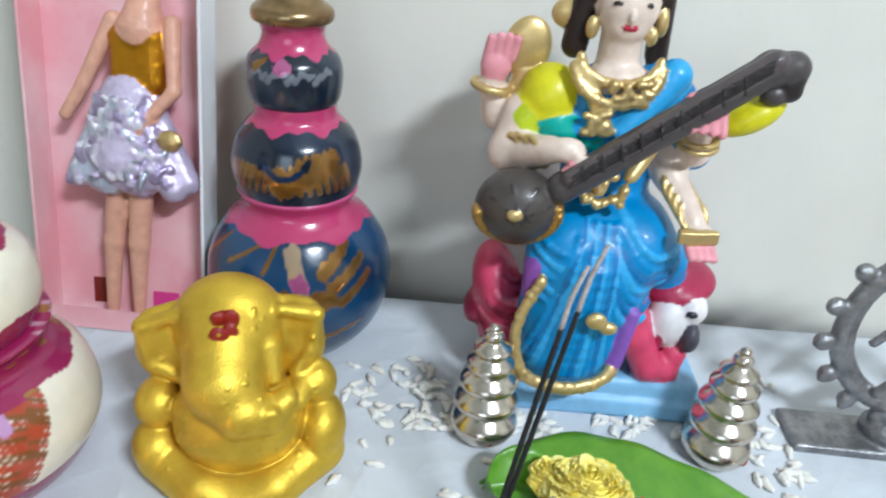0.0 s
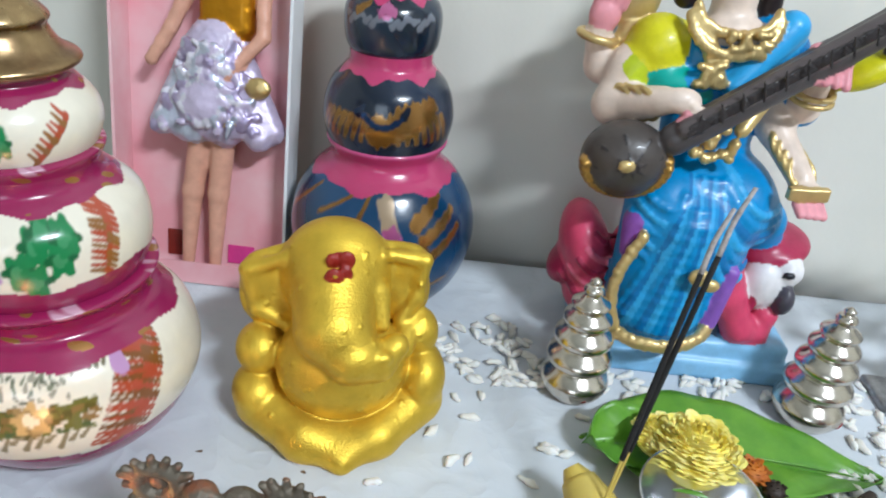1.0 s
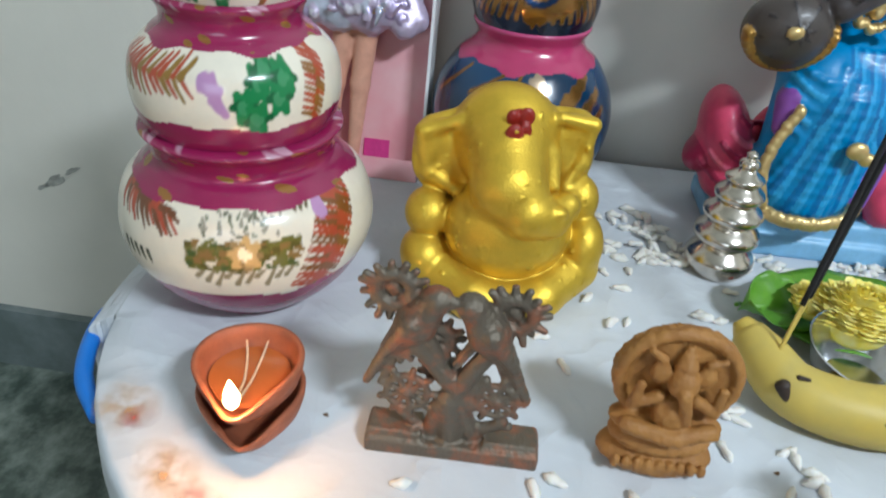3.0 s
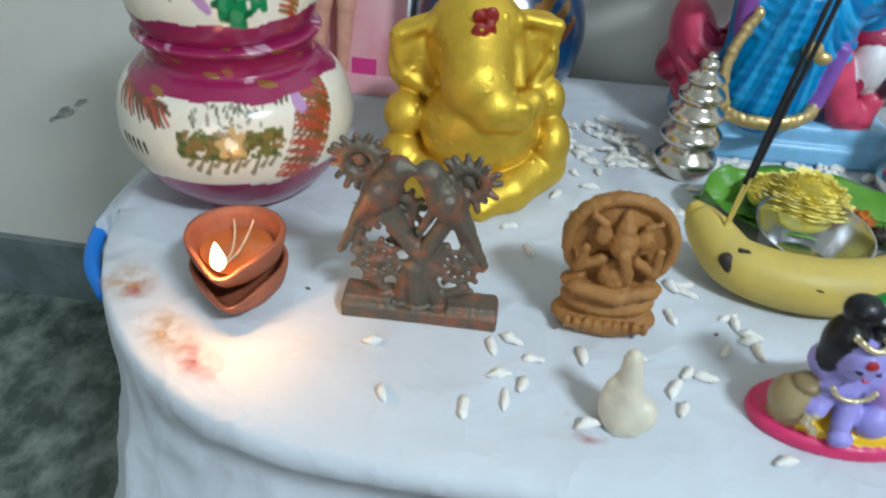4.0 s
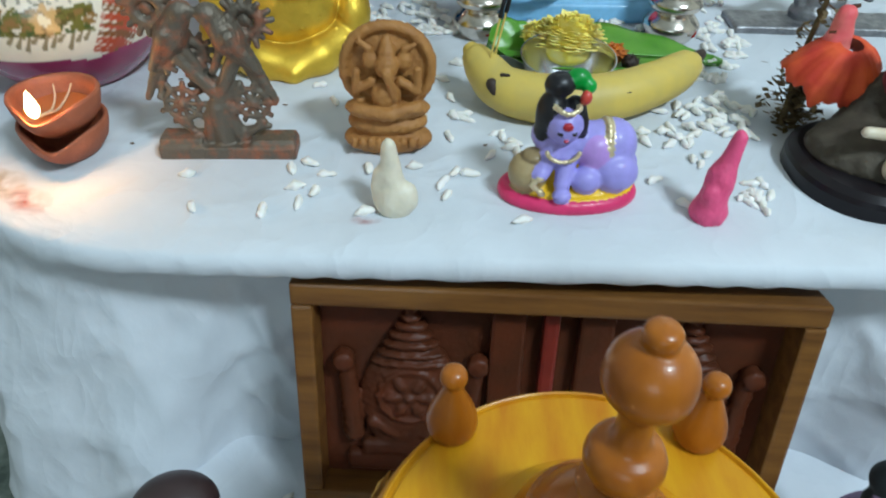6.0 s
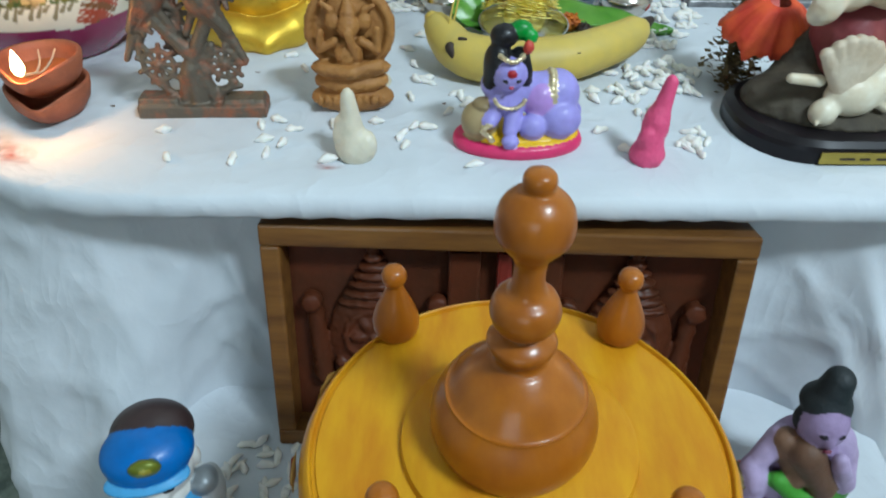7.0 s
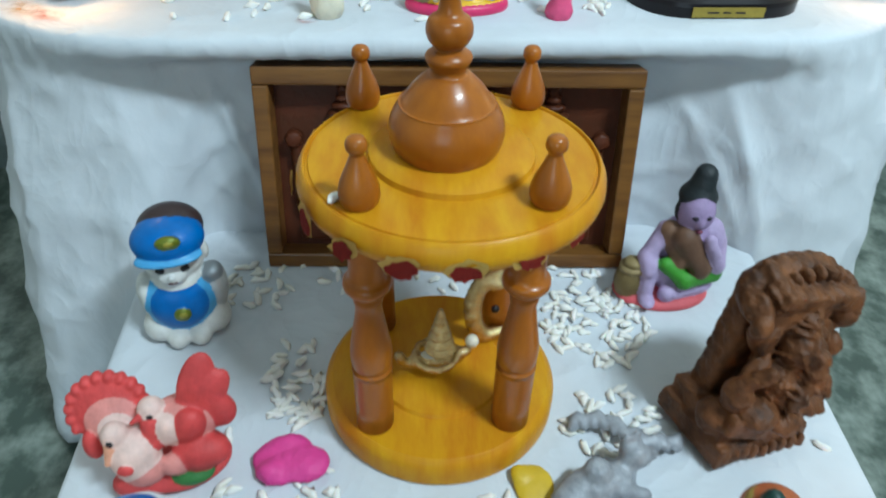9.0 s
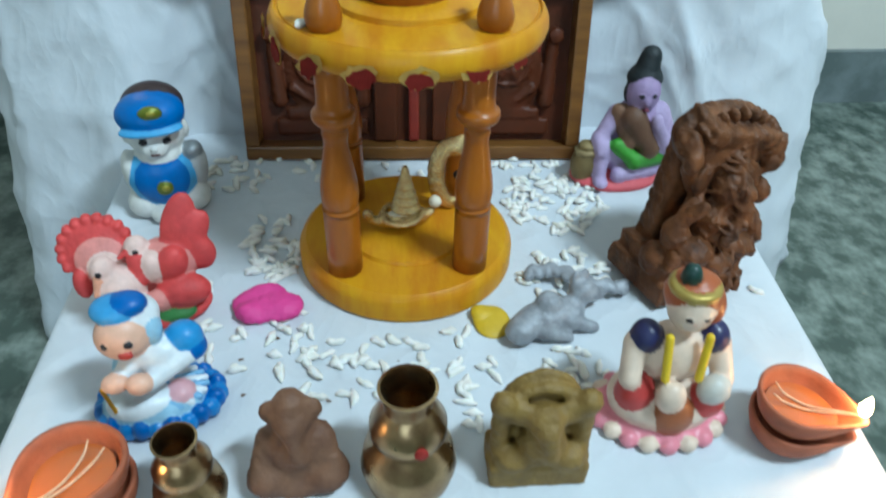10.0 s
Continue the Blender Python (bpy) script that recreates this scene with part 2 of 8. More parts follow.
# Solid shapes for sculpted figures: every entry is a kind, its numbers, a colour and how far it melts into the rest.
def E(c, r, col=(1, 1, 1), k=0.006, rot=(0, 0, 0), gold=0.0):
    return ("E", np.array(c, float), np.array(r, float), np.array(Euler([radians(a) for a in rot]).to_matrix()), (*col, gold), k)


def C(a, b, ra, rb, col=(1, 1, 1), k=0.006, gold=0.0):
    return ("C", np.array(a, float), np.array(b, float), (ra, rb), (*col, gold), k)


def B(c, h, col=(1, 1, 1), k=0.003, rot=(0, 0, 0), round_=0.004, gold=0.0):
    return ("B", np.array(c, float), np.array(h, float), (np.array(Euler([radians(a) for a in rot]).to_matrix()), round_), (*col, gold), k)


def D(c, R, r, col=(1, 1, 1), k=0.003, rot=(0, 0, 0), gold=0.0):
    return ("D", np.array(c, float), (R, r), np.array(Euler([radians(a) for a in rot]).to_matrix()), (*col, gold), k)


def dist(s, P):
    if s[0] == "E":
        q = (P - s[1]) @ s[3]
        k0 = np.linalg.norm(q / s[2], axis=-1)
        k1 = np.linalg.norm(q / s[2] ** 2, axis=-1)
        return k0 * (k0 - 1) / np.maximum(k1, 1e-9)
    if s[0] == "C":
        a, b = s[1], s[2]
        h = np.clip((P - a) @ (b - a) / max((b - a) @ (b - a), 1e-12), 0, 1)
        return np.linalg.norm(P - a - h[..., None] * (b - a), axis=-1) - (s[3][0] + h * (s[3][1] - s[3][0]))
    if s[0] == "B":
        q = np.abs((P - s[1]) @ s[3][0]) - s[2] + s[3][1]
        return np.linalg.norm(np.maximum(q, 0), axis=-1) + np.minimum(q.max(-1), 0) - s[3][1]
    q = (P - s[1]) @ s[3]
    u = np.hypot(q[..., 0], q[..., 1]) - s[2][0]
    return np.hypot(u, q[..., 2]) - s[2][1]


def skin(shapes, x, z, far=-0.14, near=0.06):
    """The y at which solid shapes first meet a line going back at (x, z), or None."""
    line = np.stack([np.full(240, x), np.linspace(far, near, 240), np.full(240, z)], -1)
    met = np.min([dist(s, line) for s in shapes], 0) < 0
    return float(line[np.argmax(met)][1]) if met.any() else None


def ridge_line(shapes, pts, radius, colour, k=0.0015, sink=0.0):
    """A raised line that lies on the front of solid shapes, through (x, z) points."""
    P = [(x, skin(shapes, x, z), z) for x, z in pts]
    P = [(x, y + sink, z) for x, y, z in P if y is not None]
    return [C(p, q, radius, radius, colour, k) for p, q in zip(P, P[1:]) if abs(p[1] - q[1]) < 0.02]


def reach(s):
    if s[0] == "C":
        m = max(s[3])
        return np.minimum(s[1], s[2]) - m, np.maximum(s[1], s[2]) + m
    m = s[2].max() if s[0] == "E" else (np.linalg.norm(s[2]) if s[0] == "B" else sum(s[2]))
    return s[1] - m, s[1] + m


def sculpt(name, shapes, material, res=0.002, rough=0.0, rough_scale=80.0, floor=0.0):
    """Melts solid shapes into one skin (surface nets), coloured by the nearest shape. Cut flat at the floor."""
    lo = np.min([reach(s)[0] for s in shapes], 0) - 3 * res
    hi = np.max([reach(s)[1] for s in shapes], 0) + 3 * res
    lo[2] = floor - 2 * res
    n = np.ceil((hi - lo) / res).astype(int) + 1
    F = np.full(n, 0.05)
    for s in shapes:
        a, b = reach(s)
        pad = s[5] + 3 * res
        i0 = np.clip(np.floor((a - pad - lo) / res).astype(int), 0, n - 1)
        i1 = np.clip(np.ceil((b + pad - lo) / res).astype(int) + 1, 1, n)
        if np.any(i1 <= i0):
            continue
        ax = [lo[d] + res * np.arange(i0[d], i1[d]) for d in range(3)]
        P = np.stack(np.meshgrid(*ax, indexing="ij"), -1)
        d = dist(s, P)
        sl = tuple(slice(i0[q], i1[q]) for q in range(3))
        k = max(s[5], 1e-5)
        h = np.maximum(k - np.abs(F[sl] - d), 0) / k
        F[sl] = np.minimum(F[sl], d) - h * h * k * 0.25
    zz = lo[2] + res * np.arange(n[2])
    F = np.maximum(F, (floor - zz)[None, None, :])
    inside = F < 0
    acc = np.zeros((*(n - 1), 3))
    cnt = np.zeros(n - 1)
    corners = [(i, j, k) for i in (0, 1) for j in (0, 1) for k in (0, 1)]

    def at(A, c):
        return A[c[0]:A.shape[0] - 1 + c[0], c[1]:A.shape[1] - 1 + c[1], c[2]:A.shape[2] - 1 + c[2]]
    for c in corners:
        for d in range(3):
            if c[d]:
                continue
            e = list(c)
            e[d] = 1
            fa, fb = at(F, c), at(F, e)
            x = (fa < 0) != (fb < 0)
            t = np.where(x, fa / np.where(x, fa - fb, 1), 0)
            for q in range(3):
                acc[..., q] += np.where(x, c[q] + (t if q == d else 0), 0)
            cnt += x
    live = cnt > 0
    idx = np.full(n - 1, -1)
    idx[live] = np.arange(live.sum())
    cell = np.argwhere(live)
    V = lo + res * (cell + acc[live] / cnt[live][:, None])
    faces = []
    for d in range(3):
        u, w = (d + 1) % 3, (d + 2) % 3
        a = [slice(None)] * 3
        b = [slice(None)] * 3
        a[d], b[d] = slice(0, -1), slice(1, None)
        A, Bn = inside[tuple(a)], inside[tuple(b)]
        g = np.argwhere(A != Bn)
        ok = (g[:, u] > 0) & (g[:, w] > 0) & (g[:, u] < n[u] - 1) & (g[:, w] < n[w] - 1)
        g = g[ok]
        sign = A[tuple(g.T)]

        def cellat(du, dw):
            h = g.copy()
            h[:, u] -= du
            h[:, w] -= dw
            return idx[tuple(h.T)]
        q = np.stack([cellat(1, 1), cellat(0, 1), cellat(0, 0), cellat(1, 0)], 1)
        q[~sign] = q[~sign][:, ::-1]
        faces.append(q)
    faces = np.concatenate(faces)
    best = np.full(len(V), 9.0)
    col = np.zeros((len(V), 4))
    for s in shapes:
        d = dist(s, V)
        m = d < best - 1e-5
        best[m] = d[m]
        col[m] = s[4]
    if rough:
        amp = np.array([noise.noise(Vector(p) * rough_scale) + 0.5 * noise.noise(Vector(p) * rough_scale * 2.3) for p in V])
        away = V - V.mean(0)
        away /= np.linalg.norm(away, axis=1)[:, None] + 1e-9
        lift = (V[:, 2] > floor + 0.002)[:, None]
        V = V + away * (rough * amp)[:, None] * lift
    return mesh_of(name, V, faces, material, paint=col)


# ---- large structure ----


def slab(name, size, place, material, turn=0.0, kind="structure", label=""):
    bm = box_bm(*size, bevel=0)
    me = bpy.data.meshes.new(name)
    bm.to_mesh(me)
    bm.free()
    me.materials.append(material)
    ob = new(name, me)
    ob.matrix_world = pose(*place, 0, 0, turn)
    return tagged(ob, label, "", "", kind)


slab("floor", (5.2, 5.2, 0.1), (0.1, -1.0, -0.05), MARBLE, SKEW, label="polished green-grey marble floor with pale veins")
slab("ceiling", (5.2, 5.2, 0.1), (0.1, -1.0, 2.85), CEIL, SKEW, label="plain white ceiling")
TURN = Matrix.Translation((0.2, 0.712, 0)) @ pose(0, 0, 0, 0, 0, SKEW)


def wall(name, size, local, label):
    ob = slab(name, size, (0, 0, 0), WALL, label=label)
    ob.matrix_world = TURN @ Matrix.Translation(local)
    return ob


wall("wall_north", (5.0, 0.12, 2.8), (0, 0.06, 1.4), "cream painted wall with small scuffs")
# The opening behind the fill lamp is added; no window is known here.
south = bmesh.new()
for w_, h_, x_, z_ in ((1.5, 2.8, -1.75, 1.4), (2.1, 2.8, 1.45, 1.4), (1.4, 0.9, -0.3, 0.45), (1.4, 0.7, -0.3, 2.45)):
    bmesh.ops.create_cube(south, size=1, matrix=Matrix.Translation((x_, 0, z_)) @ Matrix.Diagonal((w_, 0.12, h_, 1)))
me_ = bpy.data.meshes.new("wall_south")
south.to_mesh(me_)
south.free()
me_.materials.append(WALL)
tagged(new("wall_south", me_), "cream painted wall with a window opening", "", "", "structure").matrix_world = TURN @ Matrix.Translation((-0.25, -3.8, 0))
wall("wall_east", (0.12, 3.74, 2.8), (2.0, -1.87, 1.4), "cream painted wall")
wall("wall_west", (0.12, 3.74, 2.8), (-2.1, -1.87, 1.4), "cream painted wall")
base = slab("baseboard", (4.0, 0.014, 0.118), (0, 0, 0), SKIRT, label="grey marble skirting along the wall")
base.matrix_world = TURN @ Matrix.Translation((-0.05, -0.0075, 0.059))


def sm(a, b, x):
    t = np.clip((np.asarray(x, float) - a) / (b - a), 0, 1)
    return t * t * (3 - 2 * t)


def round_path(corners, step=0.005):
    """Outline through (x, y, corner radius) points, open, evenly spaced."""
    pts = []
    n = len(corners)
    for i, (x, y, r) in enumerate(corners):
        if i in (0, n - 1) or r == 0:
            pts.append((x, y))
            continue
        p, a, b = np.array((x, y)), np.array(corners[i - 1][:2]), np.array(corners[i + 1][:2])
        u, w = (a - p) / np.linalg.norm(a - p), (b - p) / np.linalg.norm(b - p)
        half = 0.5 * math.acos(float(np.clip(u @ w, -1, 1)))
        t = r / math.tan(half)
        c = p + (u + w) / np.linalg.norm(u + w) * r / math.sin(half)
        a0, a1 = p + u * t - c, p + w * t - c
        s = math.atan2(a0[1], a0[0])
        e = math.atan2(a1[1], a1[0])
        e = s + (e - s + math.pi) % (2 * math.pi) - math.pi
        pts += [tuple(c + r * np.array((math.cos(q), math.sin(q)))) for q in np.linspace(s, e, 14)]
    pts = np.array(pts)
    seg = np.r_[0, np.cumsum(np.linalg.norm(np.diff(pts, axis=0), axis=1))]
    s = np.arange(0, seg[-1], step)
    return np.stack([np.interp(s, seg, pts[:, 0]), np.interp(s, seg, pts[:, 1])], 1), s


def draped(name, corners, top, drop, inward, folds, label, skirt_from=0.0, seed=0):
    """A tablecloth: a top sheet, a rounded edge and a hanging skirt with folds."""
    P, s = round_path(corners)
    d = np.gradient(P, axis=0)
    d /= np.linalg.norm(d, axis=1)[:, None]
    N = np.stack([d[:, 1], -d[:, 0]], 1)
    c = P.mean(0)
    if ((P - c) * N).sum() < 0:
        N = -N
    n = len(P)
    V, rows = [], 0
    K = 26
    centre = np.array((0.5 * (P[0] + P[-1])))
    for k in range(K, 0, -1):
        Q = centre + (P - N * 0.007 - centre) * (1 - k / K)
        z = [top + 0.0011 * noise.noise(Vector((x * 9, y * 9, seed))) + 0.0006 * noise.noise(Vector((x * 31, y * 22, seed + 3))) for x, y in Q]
        V += [(x, y, zz) for (x, y), zz in zip(Q, z)]
        rows += 1
    D_ = drop(P)
    fall = np.r_[0.0, 0.004, 0.010, 0.018, np.linspace(0.03, 1.0, 40) ** 1.15 + 0.0]
    for i, f in enumerate(fall):
        if i < 4:
            dep = np.full(n, (0.0, 0.002, 0.006, 0.013)[i])
            out = np.full(n, (-0.006, -0.0022, 0.0, 0.001)[i])
        else:
            dep = 0.013 + f * (D_ - 0.013)
            amp, wave = folds
            g = sm(0.02, 0.22, dep)
            fold = (np.sin(s * wave + 2.2 * np.sin(s * 7 + seed)) + 0.6 * np.sin(s * wave * 1.73 + 1.3 + dep * 6)
                    + 0.5 * np.sin(s * wave * 0.41 + dep * 4))
            u = s + 0.22 * dep * np.sin(3.1 * s + seed) + 0.012 * np.sin(dep * 17 + seed)
            swell = np.array([0.35 + 0.9 * abs(noise.noise(Vector((a * 3.3, b * 2.0, seed)))) for a, b in zip(u, dep)])
            crest = (1 - np.abs(np.sin(u * 12 + 1.7 * np.sin(u * 4.3 + seed)))) ** 3
            pleat = (1 - np.abs(np.sin(u * 27 + 2.1 * np.sin(u * 6.1 + seed) - dep * 4))) ** 5
            slant = np.array([max(0.0, 1 - 4.0 * abs(noise.noise(Vector((a * 10 + b * 11, b * 4 - a * 3, seed + 31))))) ** 3 for a, b in zip(s, dep)])
            cross = np.array([max(0.0, 1 - 4.5 * abs(noise.noise(Vector((a * 9 - b * 13, b * 5 + a * 2, seed + 12))))) ** 3 for a, b in zip(s, dep)])
            soft = np.array([noise.noise(Vector((a * 9, b * 5, seed + 9))) for a, b in zip(s, dep)])
            pucker = np.sin(s * 150 + 3 * np.sin(s * 23)) * np.exp(-((dep - 0.032) / 0.018) ** 2)
            flare = 0.17 * np.maximum(dep - 0.08, 0) * (1 - sm(-0.26, -0.12, P[:, 0])) * bool(skirt_from)
            reach_ = sm(0.022, 0.12, dep)
            out = 0.001 + flare + reach_ * swell * (0.026 * crest + 0.012 * pleat) + 0.0045 * reach_ * slant + 0.0030 * reach_ * cross + 0.004 * reach_ * soft + 0.0020 * pucker + 0.7 * amp * g * fold + 0.010 * g - inward(P, dep)
        if skirt_from:
            out = out * (0.25 + 0.75 * sm(skirt_from, skirt_from + 0.2, s))
        Q = P + N * out[:, None]
        zz = top - dep * skirt_weight(s, skirt_from) if i else np.full(n, top)
        V += [(x, y, z) for (x, y), z in zip(Q, zz)]
        rows += 1
    F = [(r * n + j, r * n + j + 1, (r + 1) * n + j + 1, (r + 1) * n + j) for r in range(rows - 1) for j in range(n - 1)]
    me = mesh_of(name, V, F, CLOTH)
    ob = thing(name, label, "tablecloth", None, me)
    so = ob.modifiers.new("thickness", "SOLIDIFY")
    so.thickness, so.offset = 0.0012, -1
    return ob


def skirt_weight(s, start):
    return np.where(s < start, 0.03, 1.0) if start else np.ones_like(s)


def front_y(x):
    return 0.100 - 0.056 * (x - 0.08)


def upper_drop(P):
    over = sm(-0.21, -0.15, P[:, 0]) * (1 - sm(0.38, 0.44, P[:, 0]))
    return (TOP - 0.015) * (1 - over) + (TOP - LOW + 0.03) * over


def upper_inward(P, dep):
    mid = sm(-0.38, -0.11, P[:, 0]) * (1 - sm(0.28, 0.52, P[:, 0])) * (P[:, 1] < 0.25)
    side = 0.030 * sm(0.05, 0.2, dep) * (P[:, 1] < 0.25)
    return mid * 0.052 * sm(0.012, 0.044, dep) - (1 - mid) * 0.17 * dep * (1 - sm(0.11, 0.22, P[:, 1]) * (P[:, 0] < 0))


upper_cloth = draped("upper_tablecloth",
                     [(-0.420, 0.700, 0), (-0.420, front_y(-0.42), 0.25), (0.60, front_y(0.6), 0.17), (0.60, 0.683, 0)],
                     TOP, upper_drop, upper_inward, (0.008, 42), "white cotton tablecloth draped over the upper table with soft folds", 0.37, 1)


def lower_drop(P):
    return np.full(len(P), LOW - 0.012)


lower_cloth = draped("lower_tablecloth",
                     [(-0.236, 0.20, 0), (-0.255, -0.47, 0.035), (0.368, -0.47, 0.035), (0.455, 0.20, 0)],
                     LOW, lower_drop, lambda P, dep: 0 * dep, (0.004, 36), "white cotton tablecloth over the low stool, strewn with rice", 0.0, 7)

# the tables under the cloths
table = thing("side_table", "blue plastic table hidden under the white cloth", "table")
P_, s_ = round_path([(-0.421, 0.69, 0), (-0.421, front_y(-0.42) + .070, 0.25), (0.592, front_y(0.6) + .070, 0.17), (0.592, 0.675, 0)], 0.02)
bm = bmesh.new()
f_ = bm.faces.new([bm.verts.new((x, y, TOP - 0.024)) for x, y in P_])
ex = bmesh.ops.extrude_face_region(bm, geom=[f_])
bmesh.ops.translate(bm, verts=[g for g in ex["geom"] if isinstance(g, bmesh.types.BMVert)], vec=(0, 0, 0.018))
bmesh.ops.recalc_face_normals(bm, faces=bm.faces[:])
part("tabletop", bm, BLUEPLASTIC, table, smooth=False)
part("rim", tube("rim", [(-0.440, 0.385, TOP - 0.024), (-0.444, 0.355, TOP - 0.024), (-0.438, 0.322, TOP - 0.024), (-0.424, 0.288, TOP - 0.024), (-0.398, 0.258, TOP - 0.024)], [0.0065] * 5, BLUEPLASTIC, 12), None, table, "bright blue plastic rim")
for x, y in ((-0.30, 0.62), (0.48, 0.60), (-0.28, 0.32), (0.44, 0.30)):
    part("leg", box_bm(0.045, 0.045, TOP - 0.024, 0.004, Matrix.Translation((x, y, (TOP - 0.024) / 2))), BLUEPLASTIC, table, smooth=False)
stool = thing("low_stool", "low wooden stool hidden under the white cloth", "stool")
part("seat", box_bm(0.58, 0.58, 0.03, 0.003, Matrix.Translation((0.08, -0.16, LOW - 0.02))), FRAME, stool, smooth=False)
for x, y in ((-0.15, 0.08), (0.30, 0.08), (-0.15, -0.41), (0.30, -0.41)):
    part("leg", box_bm(0.04, 0.04, LOW - 0.035, 0.003, Matrix.Translation((x, y, (LOW - 0.035) / 2))), FRAME, stool, smooth=False)

# ---- things on the upper table ----


def hexa(h):
    """sRGB hex to linear colour."""
    v = [int(h[i:i + 2], 16) / 255 for i in (0, 2, 4)]
    return tuple(c / 12.92 if c <= 0.04045 else ((c + 0.055) / 1.055) ** 2.4 for c in v)


def strokes(col, TH, Z, R, marks):
    """Brush strokes on a turned pot: (theta, z, theta, z, width, colour), theta in degrees from the front."""
    t = (TH + math.pi / 2 + math.pi) % (2 * math.pi) - math.pi
    rr = R.max()
    for a0, z0, a1, z1, w, c in marks:
        ax, bx = radians(a0) * rr, radians(a1) * rr
        dx, dz = bx - ax, z1 - z0
        q = np.clip(((t * rr - ax) * dx + (Z - z0) * dz) / max(dx * dx + dz * dz, 1e-9), 0, 1)
        wob = 1 + 0.10 * np.sin(t * 37 + Z * 420) + 0.08 * np.sin(t * 61 - Z * 300)
        d = np.hypot(t * rr - ax - q * dx, Z - z0 - q * dz)
        k = np.clip((w * wob * (1 - 0.45 * q) - d) / 0.0013 + 0.5, 0, 1)[:, None]
        col[:, :3] = col[:, :3] * (1 - k) + np.array(c[:3]) * k
        if len(c) > 3:
            col[:, 3:] = col[:, 3:] * (1 - k) + c[3] * k
    return col


def fern(a0, z0, a1, z1, n, length, col1, col2, rng, width=0.0017):
    """A painted frond: a stem with short side strokes."""
    out = [(a0, z0, a1, z1, width, col1)]
    for i in range(n):
        t = (i + 0.5) / n
        a, z = a0 + (a1 - a0) * t, z0 + (z1 - z0) * t
        for sgn in (-1, 1):
            da = (a1 - a0) / max(abs(a1 - a0) + abs(z1 - z0) * 500, 1e-6)
            out.append((a, z, a + 7 * da + (abs(z1 - z0) * 500 > abs(a1 - a0)) * sgn * length * 480, z + sgn * length * (0.9 if abs(a1 - a0) > abs(z1 - z0) * 500 else -0.35) * rng.uniform(.8, 1.2),
                        width * rng.uniform(.8, 1.3), col1 if rng.random() < 0.55 else col2))
    return out


def blossom(a, z, r, petals, col, heart, rng):
    out = []
    for i in range(petals):
        q = 2 * math.pi * i / petals + rng.uniform(-.2, .2)
        out.append((a + math.cos(q) * r * 300, z + math.sin(q) * r * .6, a + math.cos(q) * r * 560, z + math.sin(q) * r, r * 0.42, col if i % 3 else tuple(0.55 * c for c in col)))
    out.append((a, z, a + 1, z, r * 0.4, heart))
    return out


WHITEP, MAG, BROWNP = hexa("e4dccb"), hexa("8f1c50"), hexa("8a5a2a")
REDP, GREENP, OLIVEP, LILAC = hexa("a8452a"), hexa("1f7a45"), hexa("6d6a2c"), hexa("b58ab5")
rng = random.Random(4)


def white_pot(rb, zs, marks, z_neck, z_foot):
    def colour(TH, Z, R):
        c = np.ones((len(Z), 4))
        c[:, :3] = WHITEP
        c[:, 3] = 0
        wav = 0.0015 * np.sin(TH * 5) + 0.001 * np.sin(TH * 11)
        c = strokes(c, TH, Z, R, marks)
        m = (Z + wav > z_neck) | (Z + wav < z_foot)
        c[m, :3] = MAG
        soft = np.clip((np.sin(TH * 5.0) + np.sin(TH * 13 + 1) + 0.7 * np.sin(TH * 31 + Z * 900) - 0.9) / 1.2, 0, 0.6)[:, None] * np.clip((Z - zs[-1] + 0.005) / 0.003, 0, 1)[:, None]
        c[:, :3] = c[:, :3] * (1 - soft) + np.array(hexa("d8b8c8")) * soft
        gold = m & (Z > z_neck) & (np.sin(TH * 4 + Z * 260) + np.sin(TH * 7 - Z * 330 + 2) + 0.6 * np.sin(TH * 19 + Z * 700) > 1.75)
        c[gold, :3] = hexa("a8763c")
        c[gold, 3] = 0.5
        return c
    return colour


def pot(name, label, profile, colour, m, cat="pot", seg=220, material=None):
    me = lathe(name, profile, material or POTTERY, seg=seg, steps=16, colour=colour)
    return thing(name, label, cat, m, me, group="stacked pots")


AX, AY = -0.332, 0.404
z1 = TOP
H1, H2, H3 = 0.142, 0.100, 0.062
big = [(0.046, 0), (0.056, 0.004), (0.081, 0.030), (0.0945, 0.063), (0.089, 0.096), (0.073, 0.114), (0.064, 0.121), (0.066, 0.132), (0.072, 0.141), (0.060, 0.143), (0.05, 0.13)]
marks = []
marks += fern(-60, 0.084, -18, 0.078, 17, 0.016, hexa("6b4024"), REDP, rng)
marks += fern(70, 0.094, 46, 0.018, 25, 0.019, REDP, hexa("7a4a22"), rng)
for i in range(130):
    x_, z_ = rng.uniform(-8, 38), rng.uniform(0.046, 0.064)
    marks.append((x_, z_, x_ + rng.uniform(1, 4), z_ + rng.uniform(-.003, .003), rng.uniform(.0012, .0026), rng.choice((OLIVEP, hexa("5d5426"), hexa("6f6a30"), hexa("8a6a3a"), hexa("4c5a2c")))))
for i in range(40):
    x_, z_ = rng.uniform(-4, 34), rng.uniform(0.066, 0.082)
    marks.append((x_, z_, x_ + rng.uniform(-1, 2), z_ + rng.uniform(-.004, .004), rng.uniform(.0007, .0014), rng.choice((hexa("7c7f6a"), hexa("9a9484"), hexa("6a6a58")))))
marks += [(x, 0.036 + 0.004 * math.sin(x), x + 3, 0.044, 0.0016, hexa("8c7f62")) for x in range(-4, 36, 4)]
marks += blossom(16, 0.056, 0.010, 8, hexa("c9a56a"), hexa("efe2c0"), rng)
